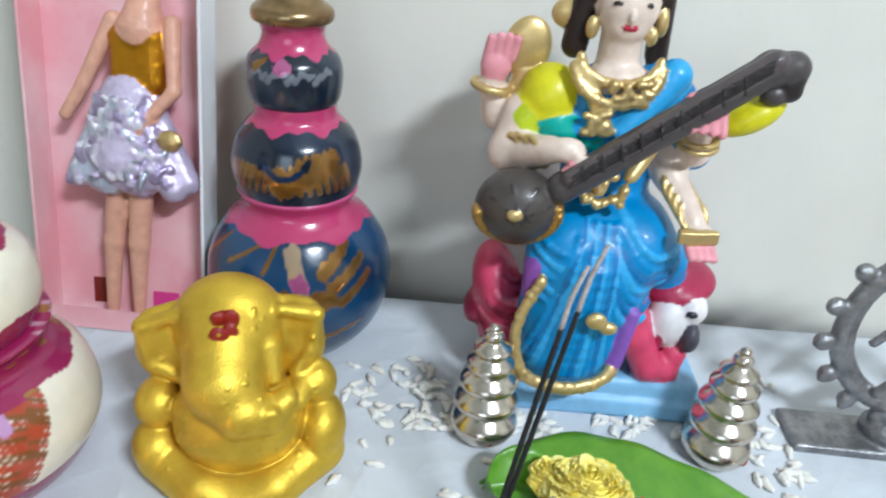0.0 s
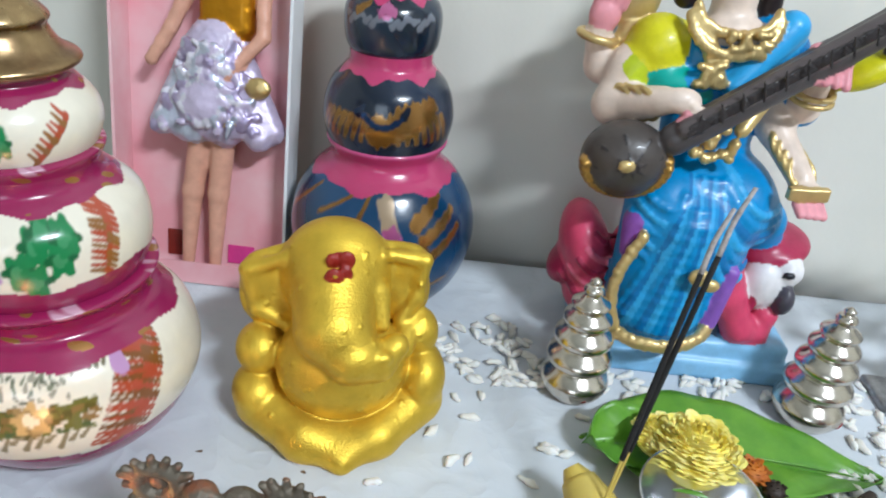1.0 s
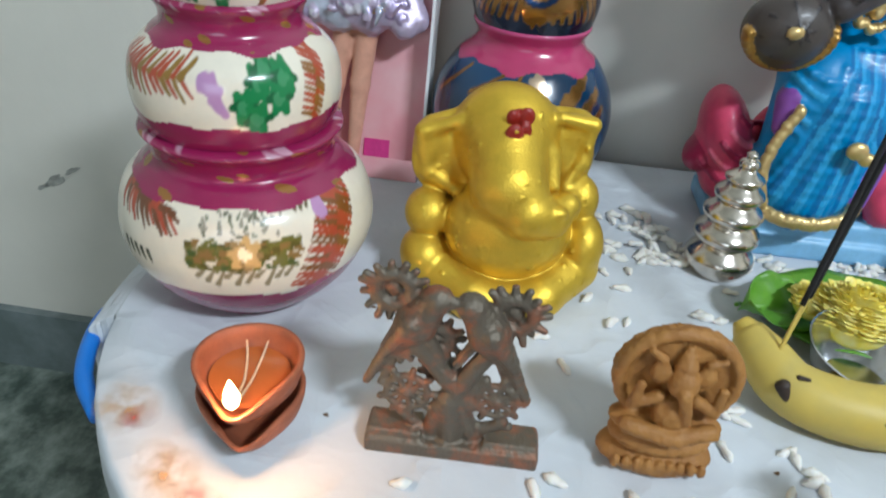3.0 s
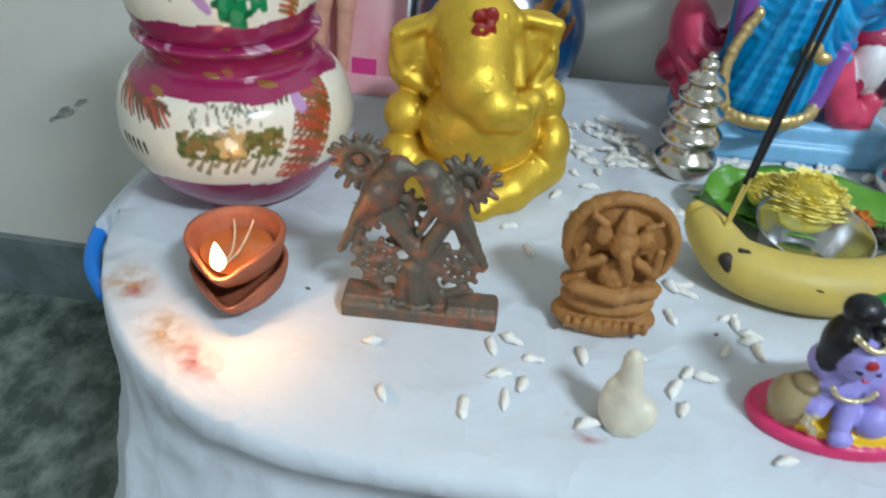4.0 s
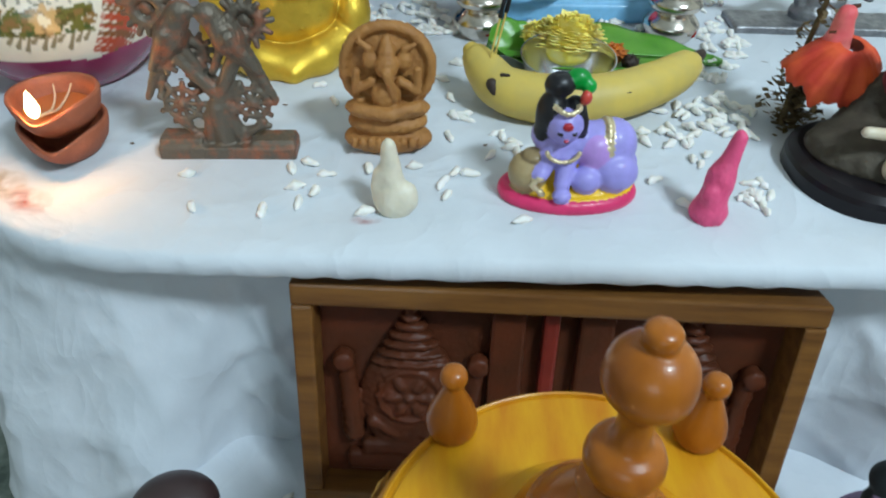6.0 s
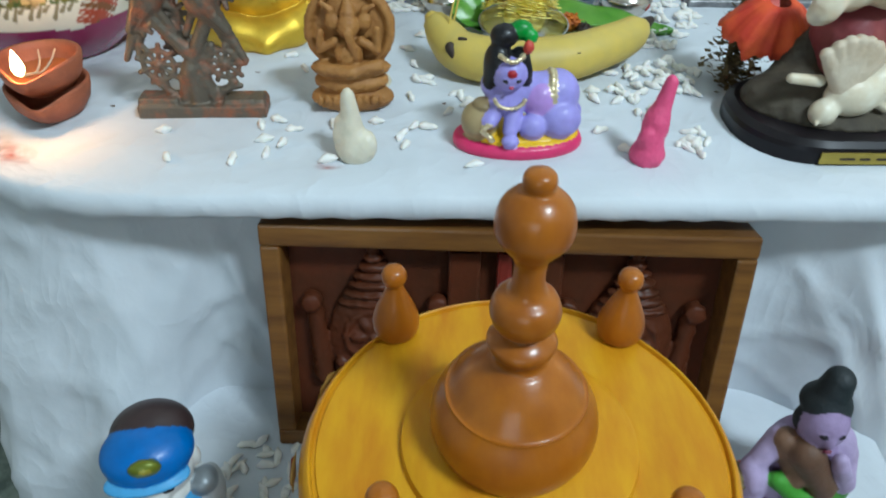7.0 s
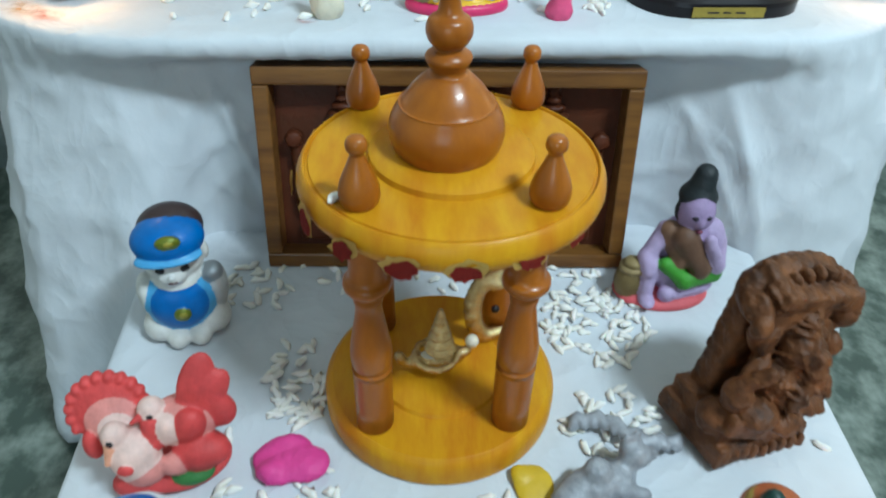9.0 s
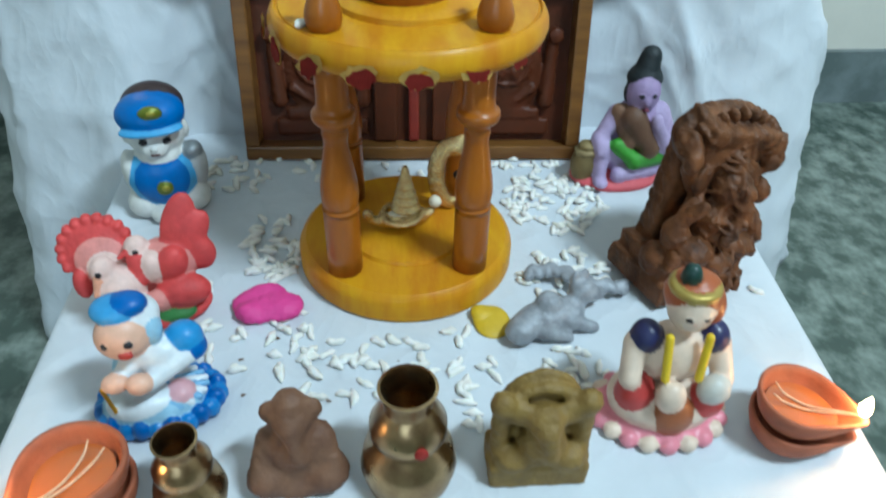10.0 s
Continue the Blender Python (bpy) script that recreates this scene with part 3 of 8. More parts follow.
marks += [(40 + i * 3.0, 0.098, 42 + i * 3.0, 0.084, 0.0013, hexa("6a5f44")) for i in range(3)] + [(52, 0.094, 53, 0.084, 0.005, LILAC)]
marks += [(-44 + i * 4, 0.047, -42 + i * 4, 0.040, 0.0016, hexa("43402c")) for i in range(5)]
pot("white_painted_pot", "large white lacquered clay pot with magenta bands and painted fronds", big, white_pot(0.1, [0.143], [(a, z + 0.026 if z < 0.09 else z + 0.008, b, w + 0.026 if w < 0.09 else w + 0.008, k * 1.25, c) for a, z, b, w, k, c in marks], 0.108, 0.046), pose(AX, AY, TOP), seg=380)
mid = [(0.052, 0), (0.060, 0.006), (0.069, 0.022), (0.072, 0.042), (0.068, 0.062), (0.055, 0.076), (0.048, 0.082), (0.047, 0.090), (0.0505, 0.099), (0.042, 0.1), (0.036, 0.09)]
marks = fern(-70, 0.05, -8, 0.052, 15, 0.013, hexa("8a6a2c"), REDP, rng)
marks += fern(70, 0.066, 60, 0.022, 12, 0.013, REDP, BROWNP, rng)
for a, z in ((26, 0.05), (36, 0.04), (18, .036), (30, .058), (40, .052), (24, .028)):
    marks += blossom(a + 4, z, 0.010, 6, GREENP, hexa("3f8a5a"), rng)
marks += [(4, .05, 9, .046, .006, LILAC), (8, .04, 12, .032, .004, LILAC)]
pot("white_painted_pot", "middle white clay pot of the stack, magenta rim and green flowers", mid, white_pot(0.072, [0.1], [(a, z + 0.010, b, w + 0.010, k * 1.2, c) for a, z, b, w, k, c in marks], 0.075, 0.031), pose(AX - 0.001, AY, TOP + H1 - 0.012))
sma = [(0.036, 0), (0.043, 0.006), (0.050, 0.022), (0.049, 0.036), (0.040, 0.049), (0.035, 0.054), (0.036, 0.061), (0.030, 0.062)]
marks = []
for a, z in ((-10, 0.022), (4, 0.03), (12, .018), (-24, .03), (22, .027)):
    marks += blossom(a, z, 0.009, 6, GREENP, hexa("b8404a") if a == -10 else hexa("3f8a5a"), rng)
marks += fern(66, 0.038, 40, 0.012, 9, 0.007, REDP, BROWNP, rng)
pot("white_painted_pot", "small white clay pot of the stack with green flowers", sma, white_pot(0.05, [0.062], marks, 0.047, -1), pose(AX, AY, TOP + H1 - 0.012 + H2 - 0.010))
lid_z = TOP + H1 + H2 + H3 - 0.027
thing("pot_lid", "dull gold turned lid on the white pots", "lid", pose(AX, AY, lid_z),
      lathe("pot_lid", [(0.036, 0), (0.043, 0.003), (0.043, 0.007), (0.034, 0.013), (0.028, 0.024), (0.03, 0.03), (0.02, 0.04), (0.006, 0.048), (0.0, 0.049)], BRASS, 40))

NAVY, BLUEP, PINKP, GOLDP = hexa("16253c"), hexa("0f3f66"), hexa("b83a6a"), hexa("9a7038")


def blue_pot(rb, base_col, marks, z_neck, top):
    def colour(TH, Z, R):
        c = np.ones((len(Z), 4))
        c[:, :3] = base_col
        c[:, 3] = 0
        m = 0.5 + 0.5 * np.sin(TH * 3 + Z * 60)
        c[:, :3] *= (0.55 + 0.6 * m)[:, None]
        c = strokes(c, TH, Z, R, marks)
        wav = 0.0022 * np.sin(TH * 6) + 0.0014 * np.sin(TH * 13)
        m = Z + wav > z_neck
        c[m, :3] = PINKP
        c[m, 3] = 0
        c[(Z > top - 0.004), :3] = hexa("c04a7c")
        return c
    return colour


BX, BY = -0.121, 0.618
gold = (*GOLDP, 0.75)
bigb = [(0.040, 0), (0.052, 0.006), (0.077, 0.036), (0.089, 0.074), (0.086, 0.108), (0.070, 0.138), (0.056, 0.151), (0.051, 0.161), (0.056, 0.173), (0.048, 0.175), (0.04, 0.162)]
marks = [(-40, .10, -12, .126, .0022, gold), (-12, .10, -2, .135, .0026, gold), (-36, .055, 0, .07, .008, gold), (2, .07, 28, .075, .016, gold), (6, .115, 14, .075, .009, (*hexa("b09a80"), .4)),
         (10, .092, 14, .088, .008, hexa("b05a94")), (26, .10, 48, .12, .007, gold), (30, .085, 56, .105, .006, gold), (36, .07, 58, .09, .005, gold), (20, .03, 50, .04, .003, gold), (-60, .04, -30, .06, .004, gold), (-70, .09, -50, .12, .003, gold)]
pot("blue_painted_pot", "large dark blue clay pot with pink neck and gold leaves", bigb, blue_pot(.09, BLUEP, [(a, z + 0.02, b, w + 0.02, k, c) for a, z, b, w, k, c in marks], 0.142, 0.175), pose(BX, BY, TOP), seg=200)
midb = [(0.042, 0), (0.050, 0.006), (0.0575, 0.026), (0.059, 0.044), (0.053, 0.066), (0.042, 0.080), (0.037, 0.087), (0.037, 0.098), (0.040, 0.104), (0.033, 0.105)]
marks = [(0, .026, 10, .026, .015, gold), (20, .035, 44, .045, .015, gold)] + [(a, .036, a * 1.15 - 2, .016, .0035, gold) for a in range(-56, 60, 7)]
marks += [(a, .040, a + 4, .046, .004, NAVY) for a in (-22, 18)] + [(-16 + i * 4, .038 - .0004 * (i - 4) ** 2 * 0 - .008 * math.sin(i / 8 * math.pi), -12 + i * 4, .038 - .008 * math.sin((i + 1) / 8 * math.pi), .003, hexa("1a3a66")) for i in range(8)]
pot("blue_painted_pot", "middle navy clay pot with pink collar and gold sunburst", midb, blue_pot(.06, NAVY, [(a, z + 0.014, b, w + 0.014, k, c) for a, z, b, w, k, c in marks], 0.079, 0.105), pose(BX, BY, TOP + 0.157), seg=200)
smb = [(0.034, 0), (0.040, 0.010), (0.042, 0.030), (0.039, 0.043), (0.030, 0.053), (0.0265, 0.063), (0.028, 0.072), (0.023, 0.073)]
marks = [(a, .024 + .004 * math.sin(a), a + 6, .026, .003, (*hexa("7a7e8a"), .3)) for a in range(-60, 60, 8)] + [(-4, .032, 4, .032, .007, hexa("a85a84")), (-40, .03, -28, .036, .004, gold)]
pot("blue_painted_pot", "small navy clay pot with pink shoulder", smb, blue_pot(.043, hexa("1c2a3c"), [(a, z + 0.01, b, w + 0.01, k, c) for a, z, b, w, k, c in marks], 0.049, 0.073), pose(BX, BY, TOP + 0.250))
thing("pot_lid", "brown gold turned lid on the blue pots", "lid", pose(BX, BY, TOP + 0.321),
      lathe("pot_lid", [(0.026, 0), (0.034, 0.003), (0.034, 0.012), (0.026, 0.018), (0.016, 0.03), (0.004, 0.04), (0.0, 0.041)], BRASS, 36))

# gold elephant-headed figure
GO = (0.74, 0.50, 0.05)
gan = [E((0, 0.014, 0.028), (0.082, 0.046, 0.032), k=0.01), E((-0.002, 0.022, 0.090), (0.058, 0.034, 0.070), k=0.008),
       # crossed legs that meet in a pointed front
       C((-0.070, -0.022, 0.026), (-0.030, -0.060, 0.018), 0.027, 0.022, k=0.010), C((-0.030, -0.060, 0.018), (0.004, -0.082, 0.010), 0.021, 0.009, k=0.010),
       C((0.070, -0.018, 0.030), (0.034, -0.058, 0.020), 0.027, 0.021, k=0.010), C((0.034, -0.058, 0.020), (0.004, -0.082, 0.010), 0.020, 0.009, k=0.010),
       E((0.003, -0.050, 0.018), (0.040, 0.032, 0.020), k=0.012),
       # belly
       E((0.001, -0.020, 0.074), (0.060, 0.050, 0.054), k=0.002),
       # arms and hands at the sides
       E((-0.074, -0.004, 0.077), (0.023, 0.026, 0.025), k=0.004), E((-0.076, -0.018, 0.040), (0.024, 0.030, 0.024), k=0.004),
       E((0.070, 0.002, 0.096), (0.019, 0.022, 0.025), k=0.004), E((0.076, -0.012, 0.054), (0.022, 0.032, 0.033), k=0.004), C((0.062, 0.006, 0.108), (0.054, -0.026, 0.098), 0.015, 0.011, k=0.004),
       # ears: flat fans with a hollow inside a rolled rim
       E((-0.058, 0.012, 0.136), (0.034, 0.012, 0.042), k=0.005, rot=(-12, 24, 0)), E((-0.076, 0.010, 0.152), (0.014, 0.010, 0.018), k=0.010, rot=(-12, 0, 0)),
       E((0.048, 0.012, 0.146), (0.029, 0.012, 0.040), k=0.005, rot=(-12, -16, 0)), E((0.060, 0.012, 0.168), (0.015, 0.010, 0.016), k=0.010, rot=(-12, 0, 0)),
       C((-0.084, 0.004, 0.158), (-0.076, 0.000, 0.118), 0.006, 0.006, k=0.006), C((-0.076, 0.000, 0.118), (-0.048, -0.004, 0.102), 0.006, 0.006, k=0.006), C((-0.084, 0.004, 0.158), (-0.052, 0.002, 0.172), 0.006, 0.006, k=0.006),
       C((0.071, 0.004, 0.174), (0.066, 0.000, 0.136), 0.006, 0.006, k=0.006), C((0.066, 0.000, 0.136), (0.052, -0.006, 0.116), 0.006, 0.006, k=0.006), C((0.071, 0.004, 0.174), (0.040, 0.002, 0.180), 0.006, 0.006, k=0.006),
       # head, brow and the trunk that swings to one side and curls
       E((-0.007, 0.014, 0.158), (0.050, 0.040, 0.048), k=0.006), E((-0.007, 0.002, 0.146), (0.044, 0.036, 0.042), k=0.008),
       C((-0.008, -0.010, 0.152), (-0.006, -0.040, 0.130), 0.038, 0.034, k=0.008), C((-0.006, -0.040, 0.130), (0.012, -0.056, 0.112), 0.033, 0.024, k=0.006),
       C((0.010, -0.056, 0.112), (0.032, -0.056, 0.106), 0.023, 0.017, k=0.006), C((0.032, -0.056, 0.106), (0.047, -0.046, 0.116), 0.016, 0.012, k=0.005), E((0.036, -0.066, 0.118), (0.008, 0.006, 0.006), k=0.004),
       C((0.030, -0.014, 0.150), (0.036, -0.030, 0.126), 0.012, 0.006, k=0.006)]
gan = [(*s[:4], (*GO, 0.68), s[5]) for s in gan]
for dx, dz, q in ((0, 0, 1.0), (0.006, 0.006, 0.7), (-0.004, -0.007, 0.75), (0.005, -0.005, 0.6), (-0.006, 0.005, 0.55)):
    line = np.stack([np.full(300, -0.003 + dx), np.linspace(-0.1, 0.05, 300), np.full(300, 0.186 + dz)], -1)
    hit = line[np.argmax(np.min([dist(s, line) for s in gan], 0) < 0)]
    gan.append(E((hit[0], hit[1] - 0.0005, hit[2]), (0.0105 * q, 0.0032, 0.0125 * q), hexa("8f1d12"), 0.001))
drops = random.Random(12)
for i in range(110):
    x, z = drops.uniform(-0.09, 0.085), drops.uniform(0.01, 0.19)
    line = np.stack([np.full(200, x), np.linspace(-0.1, 0.05, 200), np.full(200, z)], -1)
    hit = np.argmax(np.min([dist(s, line) for s in gan], 0) < 0)
    if hit:
        q = drops.uniform(0.0013, 0.0026)
        gan.append(E((x, line[hit][1], z), (q, q * 0.8, q), (*GO,), 0.0012, gold=0.8))
me = sculpt("gold_elephant_idol", gan, GOLD, 0.0015)
GM = pose(-0.133, 0.440, TOP, 0, 0, 6) @ Matrix.Diagonal((0.84, 0.84, 0.82, 1))
thing("gold_elephant_idol", "shiny gold lacquered elephant-headed idol with a red forehead mark", "figurine", GM, me)
# ---- wooden pavilion on the lower cloth ----
PX, PY = 0.060, -0.112
pav = thing("wooden_pavilion", "varnished yellow wooden pavilion with turned orange columns and dome", "model pavilion", pose(PX, PY, LOW, 0, 0, -4))
part("base_disc", lathe("base_disc", [(0.100, 0), (0.106, 0.004), (0.106, 0.02), (0.103, 0.026), (0.099, 0.029), (0.06, 0.0295), (0.058, 0.0325), (0.0, 0.033)], AMBER, 72, smooth_profile=False), None, pav, m=Matrix.Diagonal((0.945, 0.945, 1, 1)))
ZT = 0.206
part("roof_disc", lathe("roof_disc", [(0.088, ZT + 0.017), (0.105, ZT + 0.0172), (0.112, ZT + 0.0185), (0.1155, ZT + 0.022), (0.117, ZT + 0.027), (0.1163, ZT + 0.032), (0.1140, ZT + 0.0365), (0.1118, ZT + 0.0395), (0.1108, ZT + 0.0400), (0.1100, ZT + 0.0395), (0.1092, ZT + 0.0375), (0.1075, ZT + 0.0378), (0.1068, ZT + 0.0390), (0.063, ZT + 0.0395), (0.062, ZT + 0.0435), (0.057, ZT + 0.046), (0.0, ZT + 0.046)], AMBER, 96, smooth_profile=False), None, pav, m=Matrix.Translation((0.004, 0, 0)) @ Matrix.Diagonal((0.915, 0.905, 1, 1)))
ZD = ZT + 0.046
dome = [(0.038, 0), (0.0395, 0.003), (0.0425, 0.014), (0.0410, 0.026), (0.0355, 0.037), (0.0350, 0.0385), (0.0330, 0.039), (0.026, 0.050), (0.0165, 0.060), (0.0135, 0.062), (0.0130, 0.066), (0.0165, 0.074), (0.0120, 0.079),
        (0.0100, 0.081), (0.0150, 0.086), (0.0175, 0.094), (0.0150, 0.102), (0.0095, 0.106), (0.0075, 0.115), (0.0085, 0.126), (0.0135, 0.133), (0.0180, 0.141), (0.0165, 0.153), (0.0105, 0.160), (0.0070, 0.162), (0.0075, 0.166), (0.0060, 0.170), (0.0, 0.172)]
part("dome", lathe("dome", [((0.92 if z < 0.08 else 0.85) * r, 0.865 * z + ZD) for r, z in dome], RUST, 56, steps=3), None, pav, "orange turned dome with a tall finial")
colprof = [(0.0150, 0), (0.0150, 0.060), (0.0155, 0.064), (0.0135, 0.067), (0.0150, 0.071), (0.0155, 0.085), (0.0125, 0.105), (0.0095, 0.125), (0.0105, 0.134), (0.0095, 0.138), (0.0120, 0.141), (0.0165, 0.146), (0.0165, 0.152), (0.0125, 0.158), (0.0125, ZT - 0.0115)]
finprof = [(0.0110, 0), (0.0138, 0.004), (0.0145, 0.011), (0.0122, 0.019), (0.0080, 0.028), (0.0054, 0.034), (0.0050, 0.0365), (0.0072, 0.0395), (0.0074, 0.0435), (0.0052, 0.047), (0.0, 0.0485)]
colme = lathe("column", colprof, RUST, 28, steps=3)
finme = lathe("finial", [(0.9 * r, z) for r, z in finprof], RUST, 28, steps=3)
for a in (47, 133, 227, 313):
    x, y = math.cos(radians(a)), math.sin(radians(a))
    part("column", colme, None, pav, m=pose(0.080 * x, 0.076 * y, 0.0295))
    part("finial", finme, None, pav, m=pose((0.063 if y > 0 else 0.059) * (1 if x > 0 else -1) + 0.003, 0.074 if y > 0 else -0.058, ZT + 0.0385, 0, 0, a))


def petal_patch(width, height, material, seed=0):
    bm = bmesh.new()
    prs = random.Random(int(width * 1e5) + seed)
    vs = [bm.verts.new((0, 0, 0))]
    for i in range(16):
        a = 2 * math.pi * i / 16
        w = (1 + prs.uniform(-.22, .2)) * (1 + 0.16 * math.sin(2 * a + seed))
        vs.append(bm.verts.new((width * w * math.cos(a), 0, height * w * math.sin(a))))
    for i in range(16):
        bm.faces.new((vs[0], vs[1 + i], vs[1 + (i + 1) % 16]))
    bmesh.ops.solidify(bm, geom=bm.faces[:], thickness=0.0008)
    return bm


CREAM = mat("cream_paint", (0.72, 0.5, 0.13), 0.5, grain=0.15, scale=120)
for i, a in enumerate((-43, -22, 0, 22, 43, 64, -64, 90, -90, 120, 150, 180, 210, 240)):
    an = radians(a)
    rr, zz = 0.1062, ZT + 0.0235
    for w, h, mm, off in ((0.0108, 0.0092, CREAM, 0.0), (0.0086, 0.0076, RED, 0.0008)):
        m = Matrix.Rotation(an + radians(4), 4, "Z") @ Matrix.Translation((0.001 + 2.2 * off * math.sin(i * 2.1), -(rr + off), zz - off * 2)) @ Matrix.Rotation(radians(-3), 4, "X")
        part("painted_petal", petal_patch(w, h, mm, i * 7), mm, pav, "dark red painted petal" if mm is RED else "cream painted border", m=m, smooth=False)

# gilded hair clips lying in the pavilion
GILT = mat("gilt_metal", (0.85, 0.66, 0.32), 0.2, metal=1.0, grain=0.35, scale=300, bump=0.6, bump_scale=900)
boat = thing("gilt_boat_ornament", "small gilt boat ornament with a stepped sail on the pavilion floor", "ornament", pose(0.058, -0.112, LOW + 0.0335, 0, 0, 8))
hull = sculpt("hull", [C((-0.030, 0, 0.010), (0, -0.002, 0.006), 0.004, 0.006), C((0, -0.002, 0.006), (0.026, 0, 0.012), 0.006, 0.004), E((0, 0, 0.008), (0.024, 0.010, 0.008)), E((-0.034, 0, 0.018), (0.005, 0.005, 0.005)), D((-0.002, 0, 0.013), 0.018, 0.003, rot=(0, 0, 0))], GILT, 0.0016, rough=0.0012, rough_scale=220)
part("hull", hull, None, boat)
for i in range(6):
    part("sail_tier", lathe("sail_tier", [(0.0005, 0), (0.0135 - 0.0019 * i, 0.0005), (0.014 - 0.002 * i, 0.002), (0.010 - 0.0016 * i, 0.0075), (0.0005, 0.0078)], GILT, 20, smooth_profile=False), None, boat, m=pose(0.002, 0.002, 0.018 + 0.0075 * i))
pearl = part("pearl", sculpt("pearl", [E((0.030, 0, 0.022), (0.006, 0.006, 0.006))], WAX, 0.0012), None, boat, "cream pearl bead")
part("boat_seat", sculpt("boat_seat", [E((0, 0, 0.014), (0.016, 0.007, 0.004))], WAX, 0.0014), None, boat, "cream enamel inlay")
moon = thing("gilt_crescent_ornament", "gilt crescent ornament leaning on the back column", "ornament", pose(0.108, -0.084, LOW + 0.033, -8, 0, 12))
cres = [C((0.016 * math.cos(a) * 1.0 - 0.0, 0, 0.034 + 0.030 * math.sin(a)), (0.016 * math.cos(a + 0.35), 0, 0.034 + 0.030 * math.sin(a + 0.35)), 0.004 + 0.004 * math.sin((a - 1.2) / 3.9 * 3.1), 0.0045) for a in np.arange(1.2, 4.9, 0.35)]
cres += [C((0.006, 0, 0.06), (0.016, 0, 0.082), 0.008, 0.002), C((0.01, 0, 0.006), (0.02, 0, 0.002), 0.005, 0.004)]
part("crescent", sculpt("crescent", cres, GILT, 0.0016, rough=0.0012, rough_scale=240), None, moon)
part("gem", sculpt("gem", [E((0.004, -0.004, 0.034), (0.004, 0.003, 0.004))], BLACK, 0.001), None, moon, "dark glass gem")

# ---- carved wooden plaque leaning under the table edge ----
PW, PH = 0.382, 0.214
plaque = thing("carved_plaque", "dark carved relief in a brown wooden frame, leaning on cloth", "wooden plaque", pose(0.086, 0.062, LOW + 0.0015, -12.5, 0, -5.2))
for nm, sx, sz, x, z in (("frame_rail", PW, 0.018, 0, PH - 0.009), ("frame_rail", PW, 0.016, 0, 0.008), ("frame_stile", 0.016, PH - 0.0345, -PW / 2 + 0.008, PH / 2 - 0.001), ("frame_stile", 0.016, PH - 0.0345, PW / 2 - 0.008, PH / 2 - 0.001)):
    part(nm, box_bm(sx, 0.034, sz, 0.0025, Matrix.Translation((x, 0.008, z))), FRAME, plaque, smooth=False)
part("back_panel", box_bm(PW - 0.03, 0.006, PH - 0.032, 0, Matrix.Translation((0, 0.020, PH / 2))), ROSE, plaque, "dark rosewood panel", smooth=False)


def relief(cx, flip):
    """A crowned figure in low relief: tiered crown, flower medallion, side knobs and a stepped foot."""
    s = [E((cx, 0.014, 0.100), (0.040, 0.010, 0.060), k=0.004), E((cx, 0.012, 0.112), (0.033, 0.010, 0.036), k=0.003), B((cx, 0.015, 0.034), (0.052, 0.006, 0.010)), B((cx, 0.013, 0.050), (0.040, 0.006, 0.007))]
    for i in range(6):
        s.append(E((cx, 0.010, 0.138 + 0.0085 * i), (0.031 - 0.0045 * i, 0.009, 0.0042), k=0.001))
    s.append(E((cx, 0.008, 0.190), (0.006, 0.006, 0.006), k=0.002))
    s.append(D((cx, 0.004, 0.108), 0.024, 0.0026, rot=(90, 0, 0), k=0.001))
    for i in range(6):
        a = math.pi * i / 3
        s.append(E((cx + 0.013 * math.cos(a), 0.003, 0.108 + 0.013 * math.sin(a)), (0.0085, 0.004, 0.0048), k=0.001, rot=(0, -60 * i, 0)))
    s.append(E((cx, 0.001, 0.108), (0.004, 0.003, 0.004), k=0.001))
    for sx in (-1, 1):
        s += [E((cx + sx * 0.052, 0.010, 0.138), (0.009, 0.009, 0.009), k=0.002), D((cx + sx * 0.052, 0.004, 0.138), 0.0065, 0.0020, rot=(90, 0, 0), k=0.001), C((cx + sx * 0.050, 0.013, 0.128), (cx + sx * 0.046, 0.013, 0.064), 0.007, 0.009, k=0.002),
              C((cx + sx * 0.030, 0.008, 0.080), (cx + sx * 0.012, 0.008, 0.066), 0.005, 0.004, k=0.001)]
    return s


part("carving", sculpt("carving", relief(-0.105, 1), ROSE, 0.002, 0.0016, 190, floor=0.018), None, plaque, "carved standing figure in dark wood")
part("carving", sculpt("carving", relief(0.105, -1), ROSE, 0.002, 0.0016, 190, floor=0.018), None, plaque, "carved standing figure in dark wood")
REDW = mat("red_stained_wood", (0.2, 0.02, 0.012), 0.4, grain=0.3, scale=40)
for x, mm, w in ((-0.032, ROSE, 0.026), (0.0, REDW, 0.012), (0.034, ROSE, 0.026)):
    part("carved_pilaster", box_bm(w, 0.014, 0.17, 0.003, Matrix.Translation((x, 0.0125, 0.103))), mm, plaque, smooth=False)

# ---- more things on the upper table ----
SKIN, PINKSKIN, HAIR = hexa("e8d3c4"), hexa("e79aa4"), hexa("2a1c1a")
SARI, YEL, PINKC, PALE = hexa("1489c9"), hexa("d6cf12"), hexa("d4456e"), hexa("8fc4ea")
AU = hexa("dcc084")
DARKV = hexa("37302e")


def fig(name, label, shapes, m, material=None, res=0.002, rough=0.0, rs=80, cat="figurine"):
    return thing(name, label, cat, m, sculpt(name, shapes, material or PAINT, res, rough, rs))


# seated figure with a lute
ROSEP, DEEPP, SARID, SARIL = hexa("d8486c"), hexa("a8284e"), hexa("1272b4"), hexa("3aa4e0")
S = [B((-0.002, 0.0, 0.012), (0.100, 0.064, 0.012), PALE, round_=0.007), B((-0.002, 0.0, 0.030), (0.094, 0.058, 0.012), PALE, round_=0.007)]
